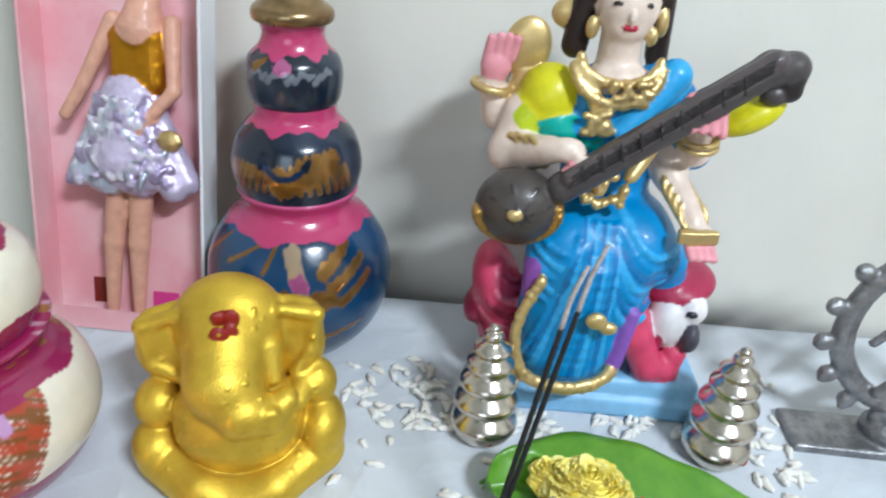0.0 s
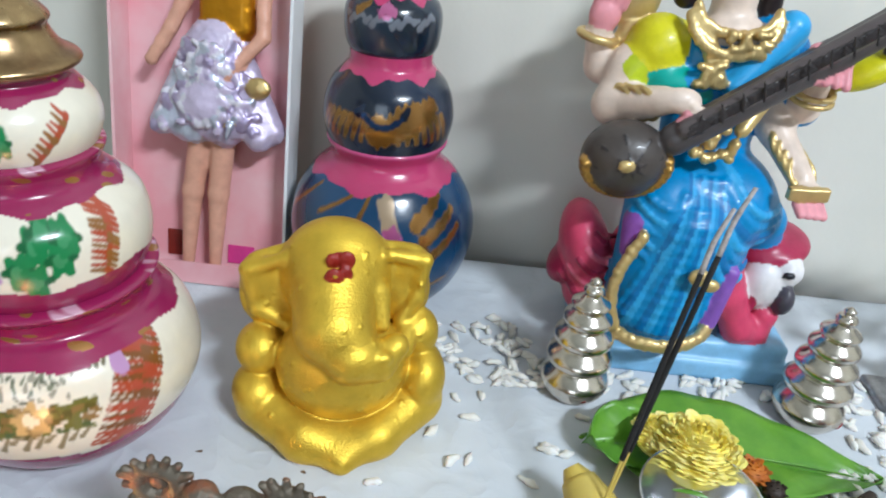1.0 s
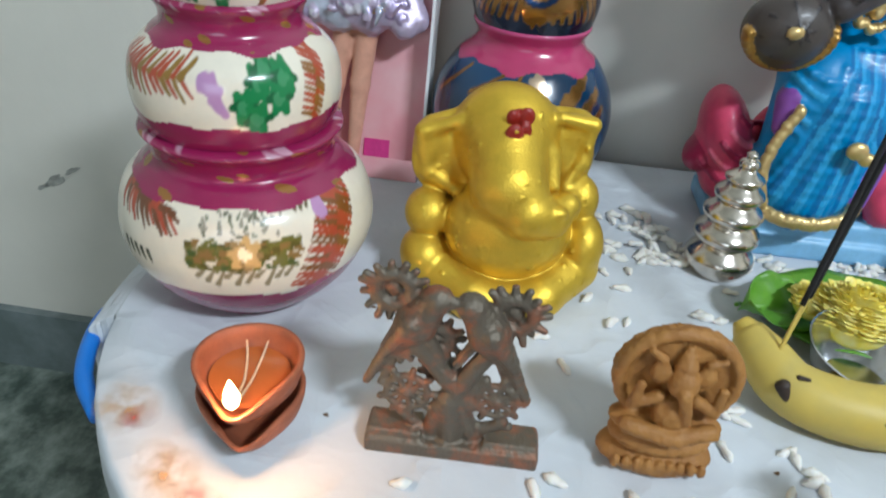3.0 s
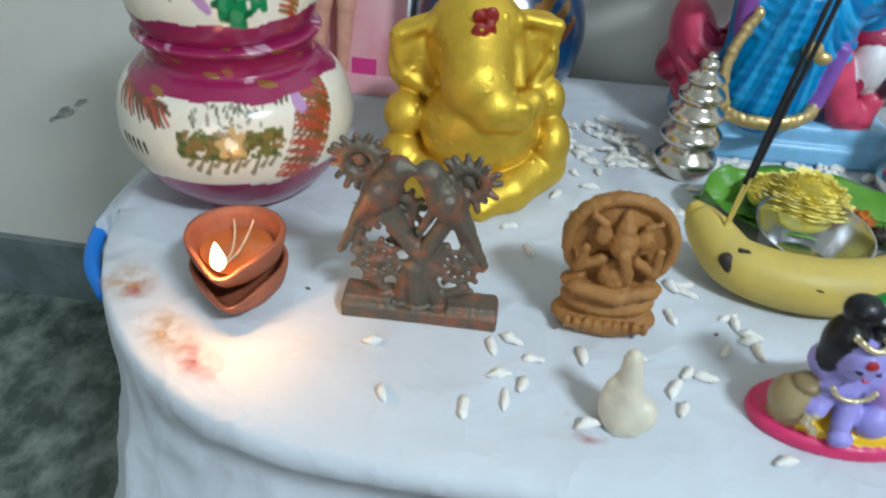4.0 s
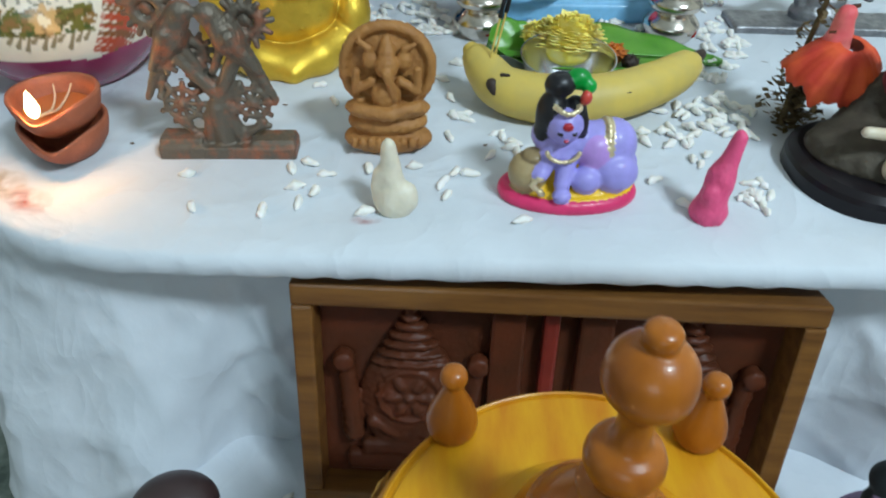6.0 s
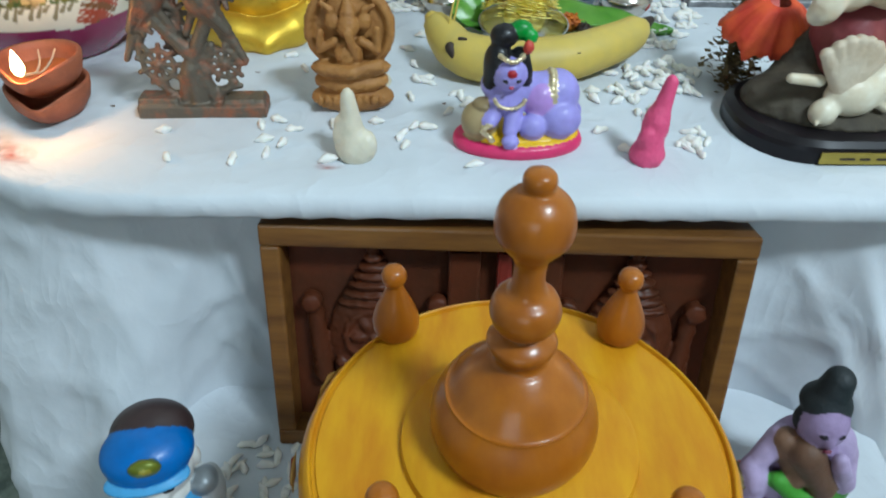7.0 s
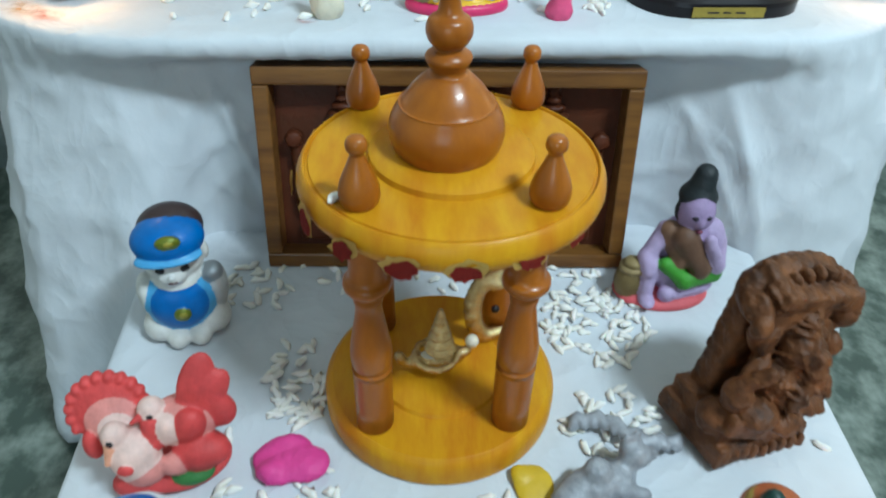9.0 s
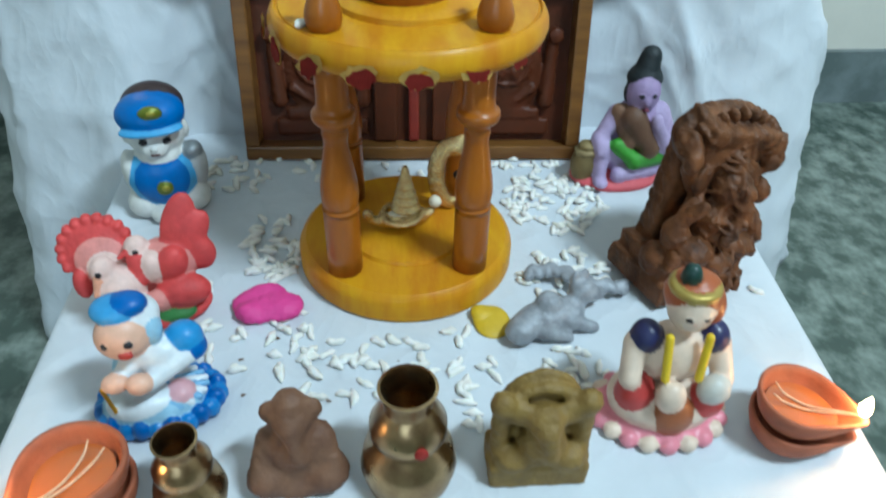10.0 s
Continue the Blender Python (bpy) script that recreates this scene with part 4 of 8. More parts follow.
# pink bird seat with a white head
S += [E((-0.100, 0.010, 0.088), (0.024, 0.040, 0.050), ROSEP, 0.01, rot=(0, -16, 0)), E((-0.116, 0.012, 0.070), (0.014, 0.026, 0.022), DEEPP, 0.008, rot=(0, 30, 0)), E((-0.094, -0.005, 0.050), (0.022, 0.034, 0.020), ROSEP, 0.008),
      E((0.010, 0.020, 0.085), (0.085, 0.045, 0.058), ROSEP, 0.01), E((0.060, 0.000, 0.122), (0.038, 0.042, 0.016), DEEPP, 0.008, rot=(0, -8, 0)), C((0.010, -0.034, 0.128), (0.022, -0.044, 0.085), 0.018, 0.016, ROSEP, 0.006),
      C((0.022, -0.044, 0.085), (0.040, -0.048, 0.055), 0.016, 0.014, ROSEP, 0.006), C((0.040, -0.048, 0.055), (0.060, -0.044, 0.048), 0.014, 0.011, ROSEP, 0.005), C((0.060, -0.044, 0.048), (0.064, -0.040, 0.066), 0.010, 0.012, ROSEP, 0.005),
      E((0.054, -0.032, 0.096), (0.020, 0.020, 0.026), hexa("e8e4e6"), 0.005), E((0.072, -0.036, 0.112), (0.013, 0.014, 0.014), hexa("e8e4e6"), 0.005), E((0.072, -0.046, 0.088), (0.009, 0.012, 0.015), hexa("4a4650"), 0.003), E((0.068, -0.049, 0.114), (0.005, 0.003, 0.003), hexa("20202a"), 0.001),
      E((0.046, -0.046, 0.082), (0.004, 0.004, 0.012), DEEPP, 0.002)]
seat = list(S)
for i in range(6):
    S += ridge_line(seat, [(-0.122 + 0.006 * i + 0.030 * q, 0.070 + 0.012 * i - 0.034 * q * (1 - 0.6 * q)) for q in np.linspace(0, 1, 8)], 0.0026, (DEEPP, hexa("e8708c"))[i % 2], 0.002)
# skirt: lap, knees and falling pleats
S += [E((-0.018, -0.005, 0.175), (0.062, 0.052, 0.038), SARI, 0.014), C((-0.052, -0.035, 0.165), (-0.055, -0.044, 0.070), 0.032, 0.028, SARI, 0.014), C((0.010, -0.030, 0.168), (0.040, -0.020, 0.150), 0.034, 0.022, SARI, 0.014),
      C((-0.005, -0.040, 0.150), (-0.018, -0.048, 0.066), 0.030, 0.024, SARI, 0.014), C((-0.030, -0.046, 0.150), (-0.038, -0.050, 0.062), 0.032, 0.030, SARI, 0.012)]
lap = list(S)
for i in range(13):
    t = i / 12
    shade = (SARI, SARID, SARIL)[i % 3]
    S += ridge_line(lap, [(-0.040 + 0.030 * t + (-0.040 + 0.046 * t) * q ** 1.2, 0.205 - 0.146 * q) for q in np.linspace(0.08, 1, 14)], 0.0030, shade, 0.0025, 0.0004)
for i in range(7):
    S += ridge_line(lap, [(-0.012 + (0.060 - 0.004 * i) * q, 0.206 - 0.011 * i - 0.030 * q - 0.016 * math.sin(math.pi * q)) for q in np.linspace(0, 1, 12)], 0.0030, (SARIL, SARI, SARID)[i % 3], 0.0025, 0.0004)
for i in range(5):
    S += ridge_line(lap, [(-0.080 + 0.052 * q, 0.186 - 0.012 * i - 0.014 * math.sin(math.pi * q)) for q in np.linspace(0, 1, 10)], 0.0026, (SARI, SARIL)[i % 2], 0.0025, 0.0006)
S += [C((-0.074, -0.052, 0.150), (-0.078, -0.058, 0.128), 0.012, 0.007, hexa("8a4fa8"), 0.006), C((0.012, -0.066, 0.120), (0.004, -0.070, 0.072), 0.006, 0.007, hexa("8a5ab8"), 0.005)]
for i in range(22):
    t = i / 21
    a = math.pi * (1.0 + 0.98 * t)
    S.append(E((-0.040 + 0.046 * math.cos(a), -0.060 + 0.034 * math.sin(a), 0.062 - 0.010 * math.sin(math.pi * t) + 0.008 * t), (0.0056, 0.005, 0.0072), AU, 0.0015, rot=(0, 40 * math.sin(i * 1.7), 0), gold=0.7))
for i in range(13):
    t = i / 12
    S.append(E((-0.071 - 0.016 * math.sin(math.pi * t * 0.8), -0.070 - 0.001 * i, 0.146 - 0.080 * t), (0.0050, 0.005, 0.0066), AU, 0.0015, rot=(0, 30 * math.sin(i * 2.3), 0), gold=0.7))
S += [E((-0.024, -0.090, 0.126), (0.009, 0.005, 0.008), AU, 0.0015, gold=0.7), E((-0.013, -0.089, 0.119), (0.008, 0.005, 0.006), AU, 0.0015, gold=0.7)]
# torso and sleeves
S += [E((-0.020, 0.006, 0.225), (0.040, 0.030, 0.046), SARI, 0.012), E((-0.028, 0.006, 0.278), (0.052, 0.032, 0.036), SARI, 0.012), E((0.012, 0.004, 0.292), (0.024, 0.024, 0.026), SARI, 0.008),
      E((-0.078, 0.000, 0.284), (0.026, 0.026, 0.028), YEL, 0.008), E((-0.096, -0.002, 0.266), (0.018, 0.022, 0.018), hexa("b9c815"), 0.008), E((-0.060, -0.014, 0.262), (0.028, 0.020, 0.014), hexa("18a89a"), 0.008, rot=(0, 14, 0)),
      C((-0.075, -0.022, 0.258), (-0.040, -0.030, 0.272), 0.006, 0.008, SARI, 0.006), C((0.016, -0.012, 0.312), (-0.020, -0.030, 0.268), 0.014, 0.010, SARIL, 0.006), C((0.026, -0.006, 0.296), (0.006, -0.026, 0.256), 0.010, 0.008, SARID, 0.006)]
S += [C((-0.028, 0.002, 0.300), (-0.029, -0.002, 0.340), 0.018, 0.0165, SKIN, 0.005), E((-0.026, -0.010, 0.305), (0.026, 0.016, 0.014), SKIN, 0.006), E((-0.033, -0.004, 0.366), (0.030, 0.028, 0.031), SKIN, 0.005), E((-0.033, -0.014, 0.347), (0.017, 0.016, 0.012), SKIN, 0.006),
      E((-0.033, 0.014, 0.378), (0.039, 0.028, 0.036), HAIR, 0.004), C((-0.072, 0.012, 0.372), (-0.078, 0.014, 0.322), 0.013, 0.014, HAIR, 0.006), C((0.004, 0.012, 0.375), (0.008, 0.016, 0.318), 0.012, 0.012, HAIR, 0.006),
      E((-0.033, -0.0312, 0.3505), (0.0068, 0.0025, 0.0024), hexa("c02a48"), 0.001), E((-0.033, -0.0330, 0.3605), (0.0036, 0.004, 0.0065), SKIN, 0.003), E((-0.047, -0.0270, 0.372), (0.0062, 0.0028, 0.0024), HAIR, 0.001), E((-0.019, -0.0270, 0.372), (0.0062, 0.0028, 0.0024), HAIR, 0.001),
      C((-0.054, -0.024, 0.380), (-0.041, -0.0285, 0.382), 0.0012, 0.0014, HAIR, 0.001), C((-0.025, -0.0285, 0.382), (-0.012, -0.024, 0.380), 0.0014, 0.0012, HAIR, 0.001),
      E((-0.033, 0.0, 0.408), (0.034, 0.028, 0.016), AU, 0.003, gold=0.7), C((-0.033, 0, 0.415), (-0.033, 0.004, 0.450), 0.022, 0.006, AU, 0.004, gold=0.7),
      E((-0.066, -0.008, 0.345), (0.007, 0.006, 0.012), AU, 0.002, gold=0.7), E((-0.006, -0.010, 0.340), (0.006, 0.006, 0.010), AU, 0.002, gold=0.7), E((0.004, 0.0, 0.352), (0.006, 0.006, 0.014), AU, 0.002, gold=0.7)]
# necklaces, pendant and belt
for i in range(19):
    t = i / 18
    a = math.pi * (1.02 + 0.96 * t)
    S.append(E((-0.030 + 0.031 * math.cos(a), -0.019 - 0.010 * abs(math.sin(a)), 0.324 + 0.018 * math.sin(a)), (0.0038, 0.004, 0.0050), AU, 0.001, rot=(0, 50 * math.sin(i * 1.9), 0), gold=0.7))
    S.append(E((-0.031 + 0.034 * math.cos(a), -0.022 - 0.012 * abs(math.sin(a)), 0.319 + 0.028 * math.sin(a)), (0.0042, 0.004, 0.0052), AU, 0.001, rot=(0, 40 * math.cos(i * 2.9), 0), gold=0.7))
    S.append(E((-0.060 + 0.022 * t, -0.024 - 0.010 * t, 0.318 - 0.046 * t), (0.0052, 0.004, 0.0044), AU, 0.001, rot=(0, 70 * math.sin(i * 3.3), 0), gold=0.7))
    S.append(E((-0.052 + 0.020 * t, -0.026 - 0.009 * t, 0.310 - 0.040 * t), (0.0040, 0.004, 0.0048), AU, 0.001, rot=(0, 60 * math.cos(i * 2.1), 0), gold=0.7))
jr = random.Random(3)
for i in range(26):
    S.append(E((-0.042 + jr.uniform(-.010, .010), -0.037, 0.276 + jr.uniform(-.009, .009)), (0.0035, 0.004, 0.0035), AU, 0.001, gold=0.7))
    S.append(E((-0.020 + jr.uniform(-.016, .016), -0.035, 0.300 + jr.uniform(-.007, .010)), (0.0034, 0.004, 0.0034), AU, 0.001, gold=0.7))
    q, w = jr.uniform(0, 6.28), math.sqrt(jr.random())
    S.append(E((-0.030 + 0.023 * w * math.cos(q), -0.052, 0.229 + 0.017 * w * math.sin(q)), (0.0042, 0.006, 0.0042), AU, 0.001, gold=0.7))
S += [C((-0.010, -0.046, 0.238), (0.006, -0.030, 0.262), 0.006, 0.008, AU, 0.002, gold=0.7), C((-0.052, -0.036, 0.232), (-0.040, -0.046, 0.228), 0.005, 0.005, AU, 0.002, gold=0.7)]
# arms, hands and bangles
S += [C((-0.100, -0.004, 0.268), (-0.108, -0.014, 0.238), 0.016, 0.016, SKIN, 0.008), C((-0.108, -0.014, 0.238), (-0.078, -0.050, 0.256), 0.016, 0.0115, SKIN, 0.007), E((-0.066, -0.058, 0.260), (0.015, 0.009, 0.010), SKIN, 0.005)]
S += [C((-0.058 - 0.003 * i, -0.066, 0.258 - 0.006 * i), (-0.044 - 0.003 * i, -0.072, 0.250 - 0.006 * i), 0.0042, 0.0034, PINKSKIN if i else SKIN, 0.002) for i in range(3)]
S += [D((-0.094, -0.034, 0.247), 0.0150, 0.0022, AU, 0.001, rot=(0, 62, 30), gold=0.7), D((-0.088, -0.041, 0.250), 0.0142, 0.0022, AU, 0.001, rot=(0, 62, 30), gold=0.7), D((-0.100, -0.026, 0.243), 0.0160, 0.0020, AU, 0.001, rot=(0, 62, 30), gold=0.7)]
S += [C((0.022, 0.0, 0.290), (0.046, -0.010, 0.250), 0.017, 0.013, SARI, 0.008), C((0.046, -0.010, 0.250), (0.036, -0.040, 0.282), 0.013, 0.011, SKIN, 0.006), E((0.032, -0.052, 0.298), (0.014, 0.010, 0.017), PINKSKIN, 0.005)]
S += [C((0.020 + 0.0078 * i, -0.056, 0.308 - 0.001 * i), (0.022 + 0.0078 * i, -0.066, 0.288 - 0.001 * i), 0.0044, 0.0036, PINKSKIN, 0.0015) for i in range(4)]
S += [D((0.038, -0.036, 0.272), 0.0150, 0.0024, AU, 0.001, rot=(12, 0, 0), gold=0.7), D((0.039, -0.034, 0.266), 0.0155, 0.0024, AU, 0.001, rot=(12, 0, 0), gold=0.7)]
S += [C((0.022, 0.000, 0.248), (0.028, -0.018, 0.232), 0.016, 0.013, SKIN, 0.008), C((0.028, -0.018, 0.232), (0.046, -0.050, 0.205), 0.013, 0.010, SKIN, 0.006), E((0.050, -0.058, 0.198), (0.013, 0.012, 0.008), SKIN, 0.005)]
S += [D((0.034 + 0.004 * i, -0.030 - 0.006 * i, 0.224 - 0.005 * i), 0.0142, 0.0024, AU, 0.001, rot=(52, 0, 32), gold=0.7) for i in range(4)]
S += [B((0.048, -0.066, 0.199), (0.016, 0.004, 0.0055), AU, 0.001, rot=(0, -4, 0), round_=0.001, gold=0.7)] + [C((0.042 + 0.006 * i, -0.066, 0.190), (0.044 + 0.006 * i, -0.074, 0.184), 0.0040, 0.0034, PINKSKIN, 0.0015) for i in range(4)]
S += [C((-0.082, 0.016, 0.272), (-0.118, 0.014, 0.262), 0.016, 0.014, SKIN, 0.008), C((-0.118, 0.014, 0.262), (-0.127, 0.010, 0.290), 0.014, 0.011, SKIN, 0.007), D((-0.127, 0.010, 0.286), 0.0150, 0.0036, AU, 0.001, rot=(0, 10, 0), gold=0.7),
      E((-0.125, 0.006, 0.305), (0.013, 0.009, 0.014), PINKSKIN, 0.005)] + [C((-0.133 + 0.0068 * i, 0.004, 0.312), (-0.131 + 0.0072 * i, 0.000, 0.328 + 0.002 * math.sin(i)), 0.0040, 0.0034, PINKSKIN, 0.0015) for i in range(4)]
S += [E((-0.100, 0.020, 0.318), (0.020, 0.008, 0.026), AU, 0.003, rot=(0, 8, 0), gold=0.7), E((-0.098, 0.016, 0.288), (0.014, 0.008, 0.014), AU, 0.003, gold=0.7), E((-0.086, 0.018, 0.352), (0.020, 0.010, 0.016), AU, 0.003, gold=0.7)]
# lute
LUTE, LUTED = hexa("4b4546"), hexa("2f2a2b")
S += [C((-0.066, -0.066, 0.232), (0.072, -0.054, 0.334), 0.0125, 0.0125, LUTE, 0.003), C((-0.062, -0.074, 0.243), (0.070, -0.063, 0.341), 0.0070, 0.0080, hexa("5a5152"), 0.002), C((0.072, -0.054, 0.334), (0.088, -0.050, 0.334), 0.0125, 0.0120, LUTE, 0.004), C((0.088, -0.050, 0.334), (0.091, -0.050, 0.318), 0.0115, 0.0090, LUTED, 0.004), E((0.080, -0.050, 0.314), (0.010, 0.009, 0.008), LUTE, 0.003)]
S += [C((-0.062, -0.0815, 0.243 + 0.004 * i), (0.066, -0.0715, 0.339 + 0.004 * i), 0.0011, 0.0011, LUTED, 0.001) for i in (-1, 0, 1)]
S += [C((-0.052 + 0.0125 * i, -0.081, 0.244 + 0.0094 * i), (-0.056 + 0.0125 * i, -0.080, 0.258 + 0.0094 * i), 0.0012, 0.0012, LUTED, 0.001) for i in range(9)]
S += [E((0.072, -0.036, 0.294), (0.028, 0.020, 0.014), YEL, 0.003, rot=(0, -32, 0)), E((-0.098, -0.052, 0.206), (0.0345, 0.028, 0.031), hexa("52462f"), 0.003, rot=(0, 0, 0)), E((-0.098, -0.058, 0.211), (0.0330, 0.027, 0.029), hexa("4a4340"), 0.003), E((-0.102, -0.0855, 0.213), (0.006, 0.003, 0.0045), AU, 0.001, gold=0.7)]
for i in range(18):
    a = math.pi * (1.02 + 1.05 * i / 17)
    S.append(E((-0.098 + 0.0325 * math.cos(a), -0.066 + 0.008 * abs(math.sin(a)), 0.208 + 0.0285 * math.sin(a)), (0.0048, 0.009, 0.0042), hexa("b98f4a"), 0.002, gold=0.8))
for i in range(8):
    a = 2 * math.pi * i / 8 + 0.3
    S.append(C((-0.098 + 0.006 * math.cos(a), -0.0850, 0.212 + 0.005 * math.sin(a)), (-0.098 + 0.026 * math.cos(a), -0.0745, 0.212 + 0.023 * math.sin(a)), 0.0012, 0.0012, LUTED, 0.001))
HEAD = np.array((-0.029, 0.0, 0.338))


def shrunk(q, k=0.78):
    """A head shape drawn in towards the neck."""
    if not (q[1][2] > 0.338 and -0.09 < q[1][0] < 0.02 and q[1][1] > -0.045):
        return q
    c = HEAD + (q[1] - HEAD) * k + np.array((0.004, 0, 0))
    if q[0] == "C":
        return ("C", c, HEAD + (q[2] - HEAD) * k + np.array((0.004, 0, 0)), (q[3][0] * k, q[3][1] * k), *q[4:])
    return (q[0], c, q[2] * k if q[0] == "E" else tuple(k * r for r in q[2]), *q[3:])


S = [shrunk(q) for q in S]
fig("seated_lute_idol", "painted plaster seated idol in blue sari holding a dark lute", S, pose(0.176, 0.580, TOP, 0, 0, -2), res=0.0016)

# doll in its pink card box
PINKCARD = mat("pink_printed_card", (0.78, 0.36, 0.40), 0.35, second=(0.85, 0.62, 0.63), scale=9, bump=0.03, coat=0.3, sharp=(0.4, 0.75))
WHITECARD = mat("white_card", (0.75, 0.75, 0.77), 0.5, grain=0.06, scale=30)
BM_ = pose(-0.303, 0.598, TOP + 0.001, -12, 0, -3)
dbox = thing("doll_box", "open pink and white card box leaning on the wall", "box", BM_)
part("back_card", box_bm(0.170, 0.003, 0.40, 0, Matrix.Translation((0, 0.034, 0.20))), PINKCARD, dbox, smooth=False)
part("side_card", box_bm(0.003, 0.034, 0.40, 0, Matrix.Translation((-0.0835, 0.0155, 0.20))), PINKCARD, dbox, smooth=False)
part("side_card", box_bm(0.003, 0.036, 0.40, 0, Matrix.Translation((0.0855, 0.016, 0.20))), WHITECARD, dbox, "white card side", smooth=False)
part("bottom_card", box_bm(0.164, 0.034, 0.003, 0, Matrix.Translation((0, 0.0155, 0.0015))), PINKCARD, dbox, smooth=False)
part("front_flap", box_bm(0.164, 0.002, 0.022, 0, Matrix.Translation((0, -0.002, 0.0115))), PINKCARD, dbox, smooth=False)
for x, z, c, w, h in ((-0.036, 0.030, REDW, 0.010, 0.014), (0.032, 0.024, MAGENTA, 0.014, 0.010)):
    part("printed_shoe", box_bm(2 * w, 0.0012, 2 * h, 0.0005, Matrix.Translation((x, 0.0312, z))), c, dbox, "small printed shoe", smooth=False)
DS = hexa("e0a890")
LILACD, WHITED = hexa("cfc2dc"), hexa("d2d8ea")
dl = [C((-0.018, 0.016, 0.012), (-0.012, 0.014, 0.090), 0.006, 0.010, DS, 0.004), C((-0.012, 0.014, 0.090), (0.004, 0.014, 0.19), 0.010, 0.014, DS, 0.004), C((0.010, 0.016, 0.012), (0.014, 0.014, 0.090), 0.006, 0.010, DS, 0.004), C((0.014, 0.014, 0.090), (0.022, 0.014, 0.19), 0.010, 0.014, DS, 0.004),
      E((0.016, 0.014, 0.235), (0.030, 0.018, 0.020), LILACD, 0.008), C((0.015, 0.012, 0.235), (0.010, 0.010, 0.180), 0.026, 0.034, LILACD, 0.01)]
for i in range(11):
    x = -0.044 + 0.0122 * i
    dl.append(C((0.012 + (x - 0.012) * 0.45, 0.006, 0.232), (x, 0.004 - 0.006 * (i % 2), 0.158 + 0.006 * math.sin(i * 1.9)), 0.008, 0.0125, WHITED if i < 4 else LILACD, 0.006, gold=0.35))
tin = random.Random(6)
for i in range(150):
    t, u = tin.random(), tin.uniform(-1, 1)
    dl.append(E((0.012 + u * (0.026 + 0.034 * t), -0.006 - 0.010 * (1 - u * u) - 0.004 * t, 0.236 - 0.080 * t), (tin.uniform(.002, .006), 0.003, tin.uniform(.003, .009)), (LILACD, WHITED, hexa("e6e2ee"), hexa("c2b4d8"))[i % 4], 0.0015, rot=(0, tin.uniform(-60, 60), 0), gold=(0.2, 0.75)[i % 2]))
dl += [B((0.024, 0.010, 0.270), (0.026, 0.013, 0.030), hexa("c98a1a"), 0.004, round_=0.011, gold=0.9), C((0.026, 0.013, 0.300), (0.030, 0.014, 0.33), 0.022, 0.012, DS, 0.006), E((0.033, 0.012, 0.365), (0.020, 0.020, 0.026), DS, 0.004), E((0.033, 0.020, 0.370), (0.026, 0.018, 0.032), hexa("7a5a34"), 0.004),
       C((0.000, 0.010, 0.305), (-0.028, 0.004, 0.245), 0.008, 0.0065, DS, 0.003), C((-0.028, 0.004, 0.245), (-0.046, 0.002, 0.215), 0.0065, 0.006, DS, 0.003), C((0.056, 0.010, 0.305), (0.060, 0.0, 0.245), 0.008, 0.0065, DS, 0.003), C((0.060, 0.0, 0.245), (0.030, -0.010, 0.208), 0.0065, 0.005, DS, 0.003),
       E((0.006, -0.012, 0.200), (0.015, 0.005, 0.013), AU, 0.002, gold=0.9), E((0.066, -0.008, 0.200), (0.012, 0.005, 0.010), AU, 0.002, gold=0.9), C((0.018, -0.004, 0.24), (0.010, -0.008, 0.20), 0.003, 0.003, AU, 0.001, gold=0.9), E((0.03, -0.012, 0.168), (0.022, 0.004, 0.006), AU, 0.003, gold=0.7)]
for n, q in enumerate(dl):
    if 0.150 < q[1][2] < 0.240 and q[4][:3] != DS:
        near = np.array((0.86, 1, 1))
        c = np.array((0.012, 0, 0)) * (1 - near) + q[1] * near
        dl[n] = (q[0], c, np.array((0.012, 0, 0)) * (1 - near) + q[2] * near if q[0] == "C" else q[2], *q[3:])
thing("fashion_doll", "slim doll in gold top and lilac tinsel skirt, boxed", "doll", BM_ @ Matrix.Translation((0, 0, 0.003)), sculpt("fashion_doll", dl, PAINT, 0.0017, 0.0009, 160))

# pewter dancing idol in a ring of flames
nat = [B((0.085, 0.0, 0.005), (0.100, 0.026, 0.005), round_=0.002), E((0.085, 0, 0.018), (0.034, 0.026, 0.016), k=0.006), E((0.085, 0, 0.034), (0.024, 0.020, 0.010), k=0.004), D((0.085, 0, 0.128), 0.086, 0.0075, rot=(90, 0, 0), k=0.004), D((0.085, 0.0, 0.128), 0.078, 0.0045, rot=(90, 0, 0), k=0.002)]
for i in range(17):
    a = 2 * math.pi * i / 17 - 1.45
    c, s = math.cos(a), math.sin(a)
    nat += [E((0.085 + 0.099 * c, 0, 0.128 + 0.099 * s), (0.0085, 0.007, 0.0085), k=0.003), E((0.085 + 0.105 * c, -0.003, 0.128 + 0.105 * s), (0.004, 0.004, 0.004), k=0.002)]
nat += [C((0.085, 0, 0.04), (0.098, 0, 0.09), 0.010, 0.011), C((0.098, 0, 0.09), (0.088, 0, 0.135), 0.012, 0.014), E((0.086, -0.002, 0.165), (0.013, 0.013, 0.016)), C((0.086, 0, 0.178), (0.086, 0, 0.20), 0.009, 0.004), C((0.098, -0.004, 0.09), (0.060, -0.012, 0.085), 0.010, 0.006), C((0.060, -0.012, 0.085), (0.045, -0.01, 0.065), 0.006, 0.005),
        C((0.088, 0, 0.145), (0.040, 0, 0.165), 0.006, 0.005), C((0.088, 0, 0.145), (0.13, 0, 0.165), 0.006, 0.005), C((0.088, -0.004, 0.14), (0.05, -0.01, 0.12), 0.006, 0.005), C((0.03, 0, 0.11), (0.06, 0, 0.15), 0.004, 0.003)]
